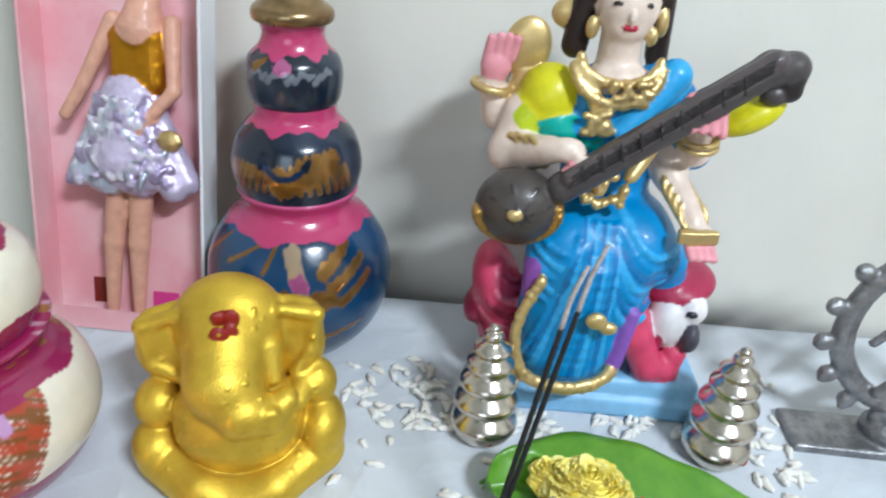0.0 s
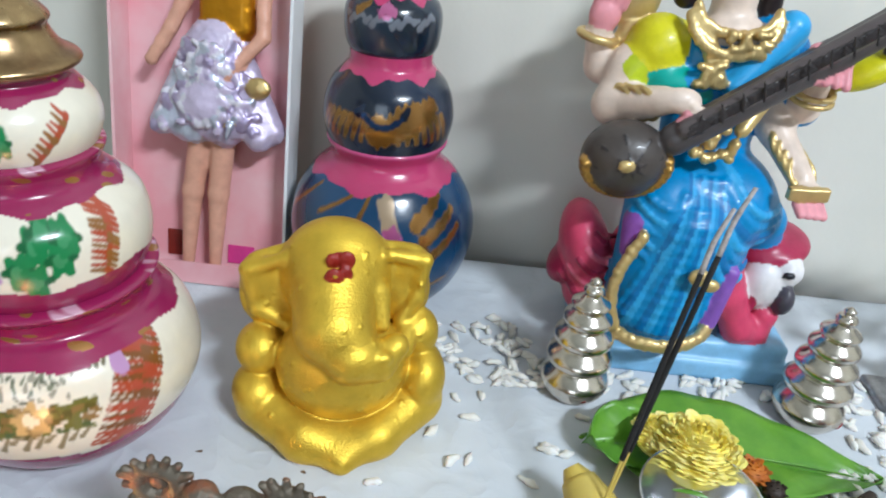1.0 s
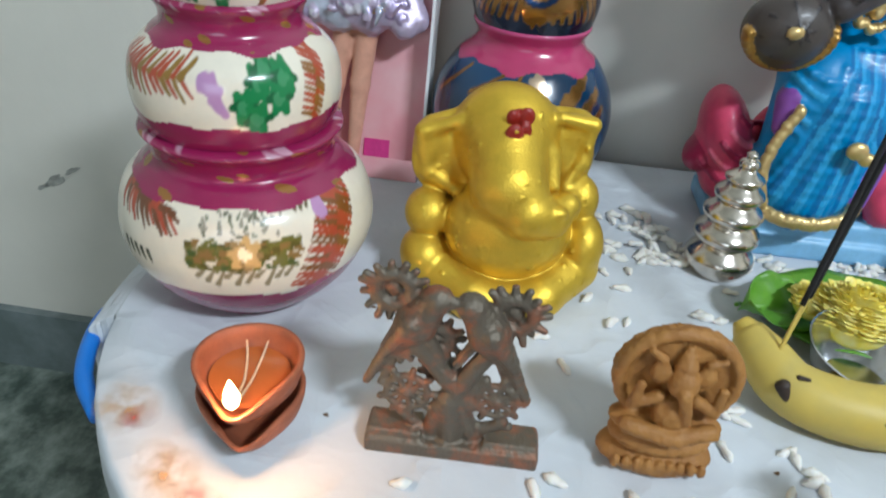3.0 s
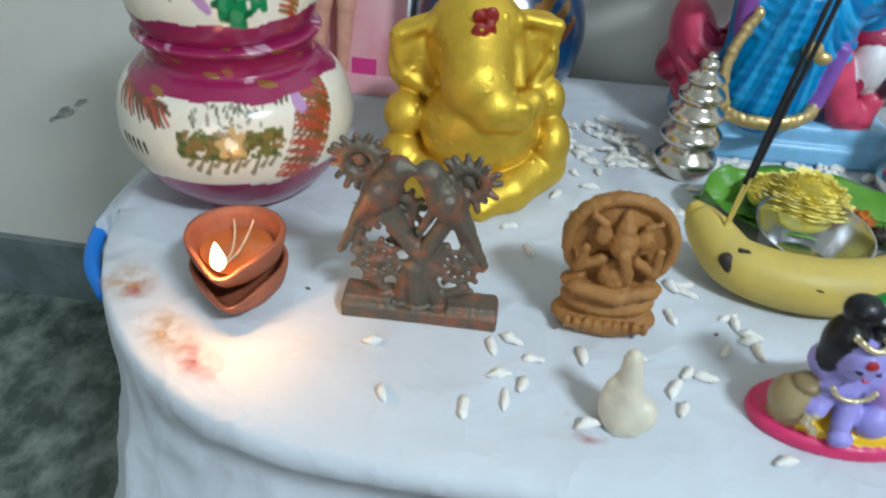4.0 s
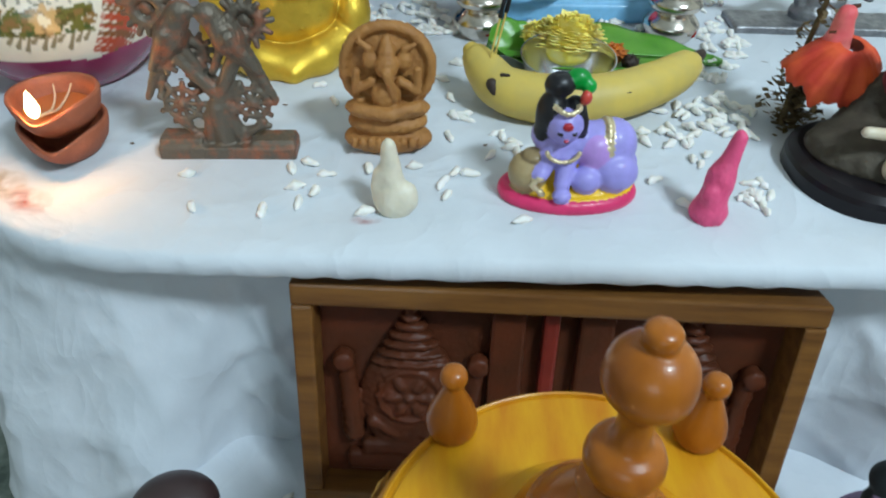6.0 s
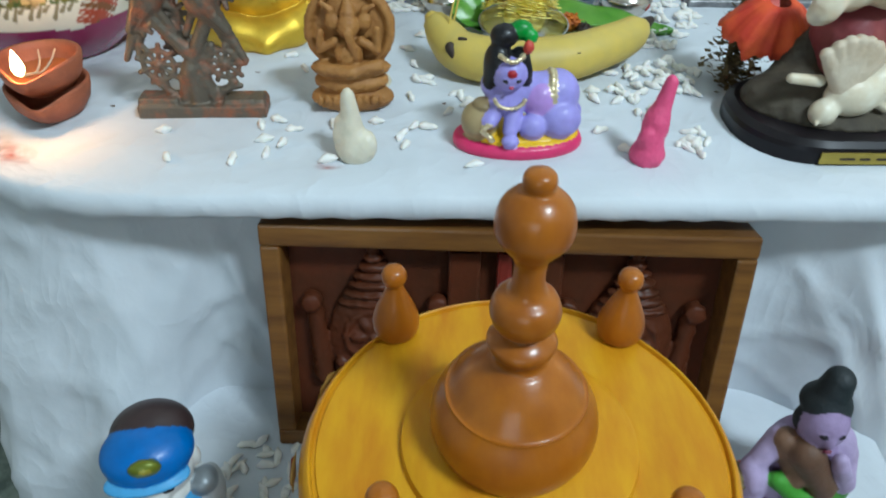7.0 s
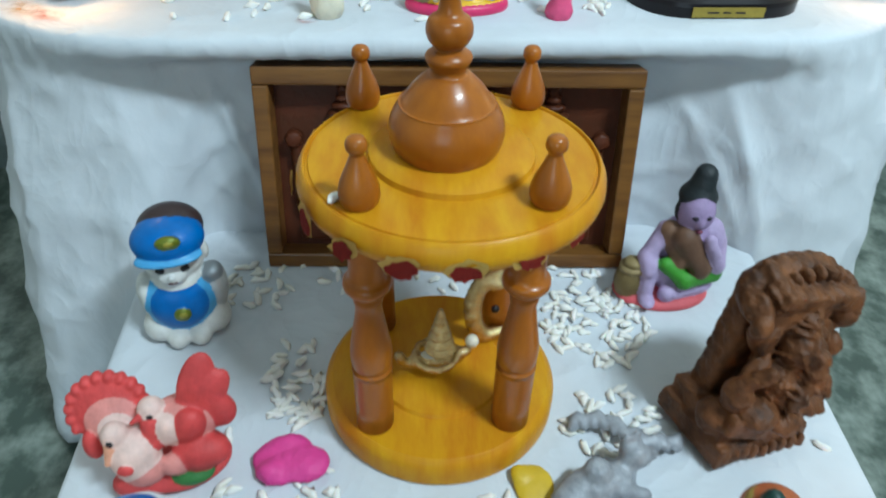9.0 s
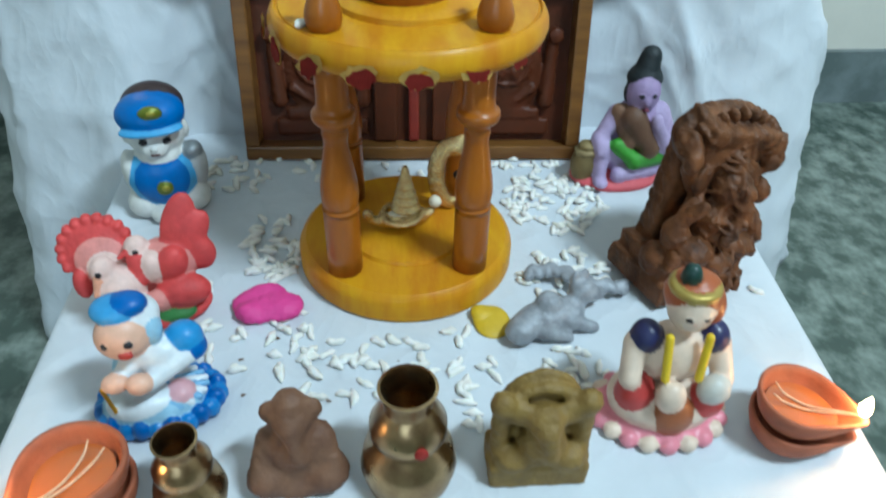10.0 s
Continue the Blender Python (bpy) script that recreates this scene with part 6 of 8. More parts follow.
for i, (dx, dy, tip) in enumerate(((0, 0, 0.0), (0.011, 0.006, 0.012))):
    st = thing("incense_stick", "burning black incense stick with grey ash tip", "incense stick", group="incense sticks")
    a, b = Vector((0.056 + dx * 0.4, 0.318 + dy, TOP + 0.040)), Vector((0.100 + dx, 0.374 + dy, TOP + 0.240 + tip))
    w = (b - a)
    part("bamboo", tube("bamboo", [a, a + w * 0.12, a + w * 0.22], [0.0011, 0.0011, 0.0011], BANANA, 6), None, st, "thin bamboo end")
    part("paste", tube("paste", [a + w * 0.2, a + w * 0.5, a + w * 0.82], [0.0019, 0.002, 0.0019], STICK, 8), None, st)
    part("ash", tube("ash", [a + w * 0.82, a + w * 0.92, b + Vector((0.004, 0, 0.004))], [0.0018, 0.0017, 0.0013], ASH, 8), None, st, "grey ash")

# shell and bird ornament on a black oval plinth
sh = thing("shell_ornament", "shell, rock and white bird ornament on a glossy black plinth", "ornament", pose(0.380, 0.200, TOP, 0, 0, -3))
bm = bmesh.new()
P2, _ = round_path([(-0.092, 0.0, 0), (-0.092, -0.066, 0.06), (0.09, -0.066, 0.06), (0.09, 0.066, 0.06), (-0.092, 0.066, 0.06), (-0.092, 0.001, 0)], 0.012)
vs = [bm.verts.new((x, y, 0)) for x, y in P2]
fc = bm.faces.new(vs)
for dz, k in ((0.012, 1.0), (0.004, 0.985), (0.004, 0.93), (0.0015, 0.9)):
    r_ = bmesh.ops.extrude_face_region(bm, geom=[fc])
    nv = [g for g in r_["geom"] if isinstance(g, bmesh.types.BMVert)]
    fc = [g for g in r_["geom"] if isinstance(g, bmesh.types.BMFace)][0]
    bmesh.ops.translate(bm, verts=nv, vec=(0, 0, dz))
    bmesh.ops.scale(bm, verts=nv, vec=(k, k, 1))
bmesh.ops.recalc_face_normals(bm, faces=bm.faces[:])
part("plinth", bm, BLACK, sh, "glossy black oval plinth").data.set_sharp_from_angle(angle=radians(28))
PLATE = mat("brass_label", (0.42, 0.32, 0.06), 0.4, metal=0.6, grain=0.2, scale=100)
nameplate = part("nameplate", box_bm(0.074, 0.0016, 0.010, 0.0006, Matrix.Translation((-0.004, -0.067, 0.0085))), PLATE, sh, "small brass nameplate", smooth=False)
for i, w in enumerate((0.012, 0.008, 0.010)):
    part("engraved_bar", box_bm(w, 0.0005, 0.0018, 0, Matrix.Translation((-0.020 + 0.014 * i, -0.0681, 0.0085))), BRUISE, nameplate, smooth=False)
ROCK = mat("mossy_rock", (0.032, 0.024, 0.015), 0.75, second=(0.075, 0.062, 0.040), scale=40, bump=0.8, bump_scale=160)
part("rock", sculpt("rock", [E((-0.03, 0.004, 0.018), (0.052, 0.044, 0.030), k=0.01), E((0.03, 0.012, 0.02), (0.05, 0.040, 0.034), k=0.01), E((-0.005, -0.02, 0.02), (0.05, 0.03, 0.014), k=0.01), E((0.0, 0.03, 0.04), (0.05, 0.03, 0.04), k=0.01)], ROCK, 0.0024, 0.003, 60, 0.02), None, sh, "dark mossy rock")
MAROON = mat("maroon_glaze", (0.15, 0.025, 0.03), 0.5, second=(0.24, 0.06, 0.065), scale=40, spec=0.3)
part("shell", sculpt("shell", [E((0.012, 0.02, 0.075), (0.045, 0.028, 0.042), k=0.006), E((0.045, 0.016, 0.06), (0.03, 0.026, 0.04), k=0.006), E((-0.008, 0.004, 0.07), (0.022, 0.02, 0.032), k=0.006)], MAROON, 0.0022, 0.0012, 80), None, sh, "maroon glazed shell")
IVORY = mat("ivory_glaze", (0.72, 0.68, 0.55), 0.4, second=(0.62, 0.52, 0.36), scale=60, bump=0.2, bump_scale=200)
BEIGE = mat("beige_glaze", (0.50, 0.40, 0.28), 0.55, second=(0.60, 0.52, 0.40), scale=60, bump=0.3, bump_scale=260)
bird = [E((0.012, -0.034, 0.046), (0.022, 0.014, 0.017), k=0.005), E((-0.010, -0.040, 0.034), (0.011, 0.010, 0.011), k=0.004), C((-0.014, -0.044, 0.031), (-0.018, -0.050, 0.028), 0.003, 0.001, k=0.001), C((0.024, -0.030, 0.052), (0.046, -0.024, 0.074), 0.012, 0.004, k=0.005), C((-0.016, -0.030, 0.056), (-0.038, -0.030, 0.058), 0.0048, 0.0042, k=0.003)]
for i in range(4):
    bird.append(C((0.024, -0.036, 0.048), (0.046 - 0.002 * i, -0.036, 0.066 - 0.010 * i), 0.006, 0.0035, k=0.0015))
dove = part("bird", sculpt("bird", bird, IVORY, 0.0014), None, sh, "ivory white dove", m=pose(-0.026, 0, 0))
part("wing", sculpt("wing", [C((0.000, -0.036, 0.050), (-0.020 + 0.0072 * i, -0.034, 0.090 - 0.0012 * (i - 3) ** 2), 0.0068, 0.0052, k=0.0018) for i in range(7)], BEIGE, 0.0014, 0.0006, 200), None, dove, "beige spread wing")
part("shell_cluster", sculpt("shell_cluster", [E((-0.028 + 0.027 * i, 0.000 - 0.006 * (i % 2), 0.118 + 0.006 * math.sin(i * 2.1)), (0.019, 0.017, 0.018), k=0.006) for i in range(4)] + [E((-0.046, -0.012, 0.108), (0.012, 0.010, 0.016), k=0.004, rot=(0, 30, 0))], IVORY, 0.002, 0.0016, 110, floor=0.09), None, sh, "cluster of ivory shells")
part("pearl_shell", sculpt("pearl_shell", [E((0.062, -0.026, 0.040), (0.026, 0.022, 0.024), k=0.006), D((0.062, -0.034, 0.04), 0.014, 0.004, rot=(80, 0, 0))], IVORY, 0.002), None, sh, "ivory round shell")
# dried spray with red blossoms
DRY = mat("dried_foliage", (0.09, 0.06, 0.02), 0.8, second=(0.17, 0.12, 0.05), scale=50, bump=0.5, bump_scale=200)
REDPETAL = mat("red_cloth_petal", (0.5, 0.025, 0.018), 0.7, second=(0.72, 0.12, 0.02), scale=28, bump=0.3, bump_scale=160)
ROSEP = mat("coral_rose", (0.68, 0.08, 0.10), 0.6, second=(0.8, 0.25, 0.2), scale=40, bump=0.2)
spray = thing("flower_spray", "artificial red blossom spray with dried brown leaves beside the plinth", "artificial flowers", pose(0.318, 0.285, TOP))
rr = random.Random(12)
v, f = [], []
for i in range(620):
    p = Vector((rr.gauss(0.006, 0.010), rr.gauss(0.0, 0.012), abs(rr.gauss(0.04, 0.032))))
    d = Vector((rr.uniform(-1, 1), rr.uniform(-1, 1), rr.uniform(-.4, .8))).normalized()
    s_ = d.cross(Vector((0.3, 0.1, 1))).normalized()
    L, w = rr.uniform(.005, .012), rr.uniform(.0022, .0045)
    k = len(v)
    v += [p, p + d * L * .5 + s_ * w, p + d * L, p + d * L * .5 - s_ * w]
    f.append((k, k + 1, k + 2, k + 3))
part("dried_leaves", mesh_of("dried_leaves", v, f, DRY, smooth=False), None, spray, "brown dried leaves")
part("stem", tube("stem", [(0.0, 0.0, 0.0), (-0.004, 0, 0.06), (0.004, 0.004, 0.13)], [0.003, 0.0025, 0.002], DRY, 8), None, spray)
v, f = [], []
NB = 96
for i in range(NB):
    a = 2 * math.pi * i / NB
    k = 1 + 0.07 * math.sin(a * 5) + 0.03 * math.sin(a * 13)
    for q in range(7):
        t = q / 6
        r_ = (0.009 + 0.030 * t ** 0.8) * (1 + (k - 1) * t)
        v.append((r_ * math.cos(a), 0.92 * r_ * math.sin(a), 0.026 - 0.032 * t ** 1.5 + t * t * (0.0035 * math.sin(a * 9) + 0.0020 * math.sin(a * 23)) + 0.0008 * math.sin(a * 17) * t))
for i in range(NB):
    j = (i + 1) % NB
    for q in range(6):
        f.append((7 * i + q, 7 * i + q + 1, 7 * j + q + 1, 7 * j + q))
me = mesh_of("blossom", v, f, REDPETAL)
ob = part("blossom", me, None, spray, "red open bell blossom", m=pose(0.012, -0.026, 0.066, 18, 0, 0))
ob.modifiers.new("thickness", "SOLIDIFY").thickness = 0.001
part("bud", sculpt("bud", [C((0, 0, 0), (0, 0, 0.03), 0.012, 0.007)], ROSEP, 0.0018, 0.0012, 90), None, spray, "pink bud", m=pose(0.006, -0.022, 0.080))
for x, y, z in ((0.010, -0.012, 0.135), (0.024, -0.008, 0.150), (0.028, -0.012, 0.130)):
    part("rosebud", sculpt("rosebud", [E((0, 0, 0.012), (0.013, 0.012, 0.013), k=0.004), E((0.004, -0.004, 0.018), (0.008, 0.008, 0.009), k=0.003), D((0, 0, 0.014), 0.009, 0.004)], ROSEP, 0.0016), None, spray, "coral rosebud", m=pose(x, y, z))

# ---- things on the lower cloth ----
BLU, SKYB, IVO = hexa("1668b8"), hexa("5aa6dc"), hexa("dfe0dc")
by = [E((0, 0.002, 0.040), (0.048, 0.038, 0.044), IVO, 0.008), E((-0.030, -0.016, 0.016), (0.024, 0.026, 0.018), IVO, 0.010), E((0.030, -0.016, 0.016), (0.024, 0.026, 0.018), IVO, 0.010), E((-0.012, -0.040, 0.010), (0.014, 0.016, 0.011), IVO, 0.006), E((0.014, -0.040, 0.010), (0.014, 0.016, 0.011), IVO, 0.006),
      E((-0.002, -0.022, 0.049), (0.041, 0.019, 0.036), SKYB, 0.003, rot=(-14, 0, 0)), E((-0.002, -0.0265, 0.050), (0.036, 0.018, 0.031), BLU, 0.003, rot=(-14, 0, 0)), E((0.000, -0.0455, 0.046), (0.010, 0.0035, 0.0085), hexa("6f7a22"), 0.001, gold=0.3), E((0.001, -0.0480, 0.047), (0.005, 0.0030, 0.0040), hexa("a09a3a"), 0.001, gold=0.3),
      E((-0.040, -0.006, 0.056), (0.012, 0.020, 0.024), IVO, 0.008), E((0.044, -0.004, 0.052), (0.013, 0.022, 0.026), hexa("b8bcbc"), 0.008), E((0.040, -0.010, 0.074), (0.014, 0.014, 0.010), hexa("8e9498"), 0.005, gold=0.4),
      D((0.0, -0.006, 0.079), 0.024, 0.006, IVO, 0.005, rot=(8, 0, 0)), E((0.0, -0.002, 0.099), (0.037, 0.033, 0.029), IVO, 0.005), E((-0.036, 0.002, 0.096), (0.006, 0.008, 0.011), IVO, 0.003), E((0.036, 0.002, 0.096), (0.006, 0.008, 0.011), IVO, 0.003), E((-0.002, -0.033, 0.090), (0.016, 0.008, 0.010), IVO, 0.006),
      E((0.003, 0.012, 0.125), (0.039, 0.030, 0.026), hexa("3a2c2c"), 0.002), E((0.0, -0.008, 0.124), (0.0425, 0.034, 0.0235), BLU, 0.002), E((-0.001, -0.030, 0.1135), (0.039, 0.017, 0.0055), SKYB, 0.004), E((0.003, -0.0365, 0.136), (0.014, 0.006, 0.008), hexa("6f7a22"), 0.001, gold=0.3), E((0.004, -0.0390, 0.137), (0.007, 0.005, 0.004), hexa("a09a3a"), 0.001, gold=0.3),
      E((-0.014, -0.0335, 0.101), (0.0055, 0.003, 0.0032), hexa("18181c"), 0.001), E((0.015, -0.0335, 0.100), (0.0055, 0.003, 0.0032), hexa("18181c"), 0.001), C((-0.019, -0.0335, 0.106), (-0.010, -0.0345, 0.107), 0.0010, 0.0010, hexa("4a3a38"), 0.001), C((0.011, -0.0345, 0.107), (0.020, -0.0335, 0.105), 0.0010, 0.0010, hexa("4a3a38"), 0.001),
      E((-0.002, -0.0405, 0.087), (0.006, 0.002, 0.0014), hexa("5a3a38"), 0.001), E((-0.002, -0.0415, 0.094), (0.004, 0.003, 0.003), IVO, 0.002)]
fig("boy_figurine", "white and blue painted sitting boy figurine wearing a peaked cap", by, pose(-0.176, 0.000, LOW, 0, 0, 10) @ Matrix.Diagonal((0.75, 0.8, 0.86, 1)), res=0.0015)

VI, VID = hexa("a58fb8"), hexa("8a6f9a")
VIL, INK = hexa("b9a6cc"), hexa("1c2428")
bu = [E((0, 0, 0.006), (0.058, 0.037, 0.012), hexa("cf5a62"), 0.003), E((0.016, 0.006, 0.030), (0.034, 0.026, 0.022), VI, 0.008),
      C((0.044, -0.010, 0.024), (-0.004, -0.026, 0.022), 0.012, 0.009, VIL, 0.005), C((0.000, -0.008, 0.030), (-0.024, -0.012, 0.052), 0.013, 0.010, VIL, 0.005), C((-0.024, -0.012, 0.052), (-0.026, -0.022, 0.018), 0.010, 0.008, VIL, 0.004), E((-0.026, -0.030, 0.014), (0.009, 0.012, 0.006), VIL, 0.003),
      E((0.018, 0.006, 0.070), (0.034, 0.024, 0.036), VI, 0.008), E((0.044, 0.002, 0.076), (0.016, 0.018, 0.026), VIL, 0.008), C((0.006, -0.016, 0.090), (0.030, -0.022, 0.054), 0.015, 0.012, hexa("6a4c38"), 0.005), C((-0.008, -0.004, 0.092), (0.006, -0.018, 0.062), 0.010, 0.010, hexa("7a5a44"), 0.005),
      C((-0.010, -0.020, 0.058), (0.014, -0.026, 0.040), 0.0080, 0.0100, hexa("4f9a2c"), 0.003), C((0.014, -0.026, 0.040), (0.050, -0.014, 0.042), 0.0100, 0.0120, hexa("4a8e2c"), 0.003),
      C((-0.010, 0.002, 0.088), (-0.030, -0.008, 0.060), 0.011, 0.009, VIL, 0.006), C((-0.030, -0.008, 0.060), (-0.028, -0.020, 0.048), 0.009, 0.007, VIL, 0.004), C((0.052, -0.002, 0.074), (0.050, -0.018, 0.056), 0.011, 0.010, VIL, 0.005), C((0.050, -0.018, 0.056), (0.034, -0.026, 0.086), 0.009, 0.007, VIL, 0.004), E((0.032, -0.024, 0.092), (0.007, 0.006, 0.007), VIL, 0.003),
      E((0.026, -0.004, 0.114), (0.020, 0.020, 0.023), VI, 0.005), E((0.025, -0.023, 0.110), (0.004, 0.004, 0.006), VI, 0.003), E((0.027, 0.005, 0.128), (0.0215, 0.0200, 0.0140), INK, 0.003), C((0.027, 0.004, 0.134), (0.030, 0.006, 0.152), 0.0160, 0.0125, INK, 0.005), E((0.010, 0.002, 0.112), (0.006, 0.008, 0.012), INK, 0.003),
      E((0.018, -0.022, 0.117), (0.0034, 0.002, 0.0022), hexa("201820"), 0.001), E((0.033, -0.022, 0.117), (0.0034, 0.002, 0.0022), hexa("201820"), 0.001), E((0.026, -0.024, 0.101), (0.004, 0.002, 0.002), hexa("7a3a50"), 0.001),
      E((-0.044, -0.006, 0.026), (0.0170, 0.0160, 0.0230), hexa("7d6c44"), 0.004, gold=0.3), E((-0.042, -0.006, 0.050), (0.0120, 0.0110, 0.0060), hexa("8d7c52"), 0.003, gold=0.3), D((-0.043, -0.006, 0.044), 0.012, 0.0030, hexa("93825a"), 0.001, gold=0.3)]
bu = [tuple(np.array((q[0] - 0.010, q[1], q[2] + 0.003)) if n == 1 and s[1][2] > 0.1 else (q - np.array((0.010, 0, -0.003)) if n == 2 and s[0] == "C" and s[1][2] > 0.1 else q) for n, q in enumerate(s)) for s in bu]
fig("seated_sage_figurine", "lilac seated figurine with black topknot on a coral base", bu, pose(0.305, -0.002, LOW, 0, 0, -4) @ Matrix.Diagonal((0.86, 0.9, 0.92, 1)), DULL, res=0.0015)

# large carved brown resin idol, leaning
cw = [B((0.0, 0.004, 0.012), (0.060, 0.042, 0.012), round_=0.003, rot=(0, 0, 4)), B((-0.002, 0.004, 0.032), (0.054, 0.036, 0.010), round_=0.003), B((-0.030, -0.026, 0.046), (0.026, 0.016, 0.010), round_=0.003, rot=(0, 10, -8)),
      B((0.000, 0.022, 0.105), (0.044, 0.014, 0.066), round_=0.006), E((0.002, 0.020, 0.160), (0.058, 0.020, 0.030), k=0.004), B((0.002, 0.004, 0.172), (0.044, 0.022, 0.008), k=0.003, round_=0.004, rot=(14, 4, 0)), E((0.052, 0.004, 0.156), (0.014, 0.020, 0.016), k=0.003, rot=(0, 30, 0)), E((-0.048, 0.004, 0.154), (0.012, 0.018, 0.017), k=0.003, rot=(0, -24, 0)),
      E((0.000, 0.004, 0.150), (0.046, 0.021, 0.030), k=0.003),
      # seated figure: belly, legs, head and trunk, ears, four arms
      E((0.000, -0.016, 0.084), (0.027, 0.024, 0.028), k=0.003), E((-0.026, -0.030, 0.060), (0.024, 0.020, 0.013), k=0.002, rot=(0, 0, 20)), E((0.028, -0.028, 0.060), (0.024, 0.018, 0.013), k=0.002, rot=(0, 0, -20)), E((0.000, -0.044, 0.052), (0.016, 0.010, 0.010), k=0.002),
      E((0.000, -0.020, 0.124), (0.019, 0.018, 0.020), k=0.003), C((0.004, -0.036, 0.124), (0.010, -0.042, 0.100), 0.0095, 0.0075, k=0.002), C((0.010, -0.042, 0.100), (-0.008, -0.046, 0.078), 0.0075, 0.0055, k=0.002), E((-0.027, -0.010, 0.126), (0.015, 0.005, 0.017), k=0.002, rot=(0, 20, 20)), E((0.028, -0.010, 0.126), (0.014, 0.005, 0.017), k=0.002, rot=(0, -20, -20)),
      C((-0.024, -0.008, 0.102), (-0.046, -0.022, 0.092), 0.0090, 0.0080, k=0.002), C((-0.046, -0.022, 0.092), (-0.040, -0.034, 0.110), 0.0078, 0.0064, k=0.002), C((0.024, -0.008, 0.102), (0.048, -0.020, 0.086), 0.0090, 0.0080, k=0.002), C((0.048, -0.020, 0.086), (0.050, -0.032, 0.070), 0.0078, 0.0070, k=0.002),
      C((-0.026, 0.000, 0.112), (-0.050, -0.008, 0.136), 0.0080, 0.0070, k=0.002), E((-0.052, -0.012, 0.146), (0.010, 0.009, 0.012), k=0.002), C((0.026, 0.000, 0.112), (0.052, -0.006, 0.132), 0.0080, 0.0070, k=0.002), E((0.056, -0.010, 0.142), (0.011, 0.010, 0.012), k=0.002),
      E((-0.048, -0.020, 0.074), (0.013, 0.014, 0.018), k=0.003), E((0.056, -0.010, 0.108), (0.010, 0.012, 0.014), k=0.003), E((0.054, -0.016, 0.050), (0.012, 0.014, 0.016), k=0.003), E((-0.054, -0.012, 0.040), (0.014, 0.016, 0.018), k=0.003)]
for i in range(5):
    cw.append(E((0.000, -0.014 + 0.002 * i, 0.142 + 0.0065 * i), (0.019 - 0.0030 * i, 0.017 - 0.0022 * i, 0.0038), k=0.001))
for i in range(15):
    a = math.pi * i / 14
    cw.append(E((0.003 + 0.058 * math.cos(a), 0.000, 0.150 + 0.036 * math.sin(a)), (0.0042, 0.007, 0.0066), k=0.0015, rot=(0, 90 - math.degrees(a), 0)))
    cw.append(E((0.002 + 0.044 * math.cos(a), -0.004, 0.142 + 0.032 * math.sin(a)), (0.0034, 0.006, 0.0034), k=0.001))
for i in range(9):
    cw.append(E((-0.048 + 0.012 * i, -0.040, 0.012), (0.0048, 0.004, 0.009), k=0.001))
    cw.append(E((-0.020 + 0.005 * i, -0.0385 + 0.0008 * (i - 4) ** 2 * 0.4, 0.096 - 0.004 * math.sin(math.pi * i / 8)), (0.0030, 0.003, 0.0030), k=0.001))
cr = random.Random(5)
solid = list(cw)
for i in range(70):
    x, z = cr.uniform(-0.062, 0.062), cr.uniform(0.02, 0.172)
    y = skin(solid, x, z)
    if y is not None:
        an, L = cr.uniform(-1.2, 1.2), cr.uniform(0.006, 0.013)
        cw += ridge_line(solid, [(x + q * L * math.sin(an), z + q * L * math.cos(an)) for q in (-1, -0.4, 0.3, 1)], cr.uniform(.0018, .0030), (1, 1, 1), 0.001)
fig("carved_brown_idol", "heavily carved brown resin idol seated under an arch", cw, pose(0.307, -0.174, LOW, 0, 8, 14) @ Matrix.Diagonal((0.84, 0.9, 0.90, 1)), CARVED, 0.0014, 0.0022, 105)

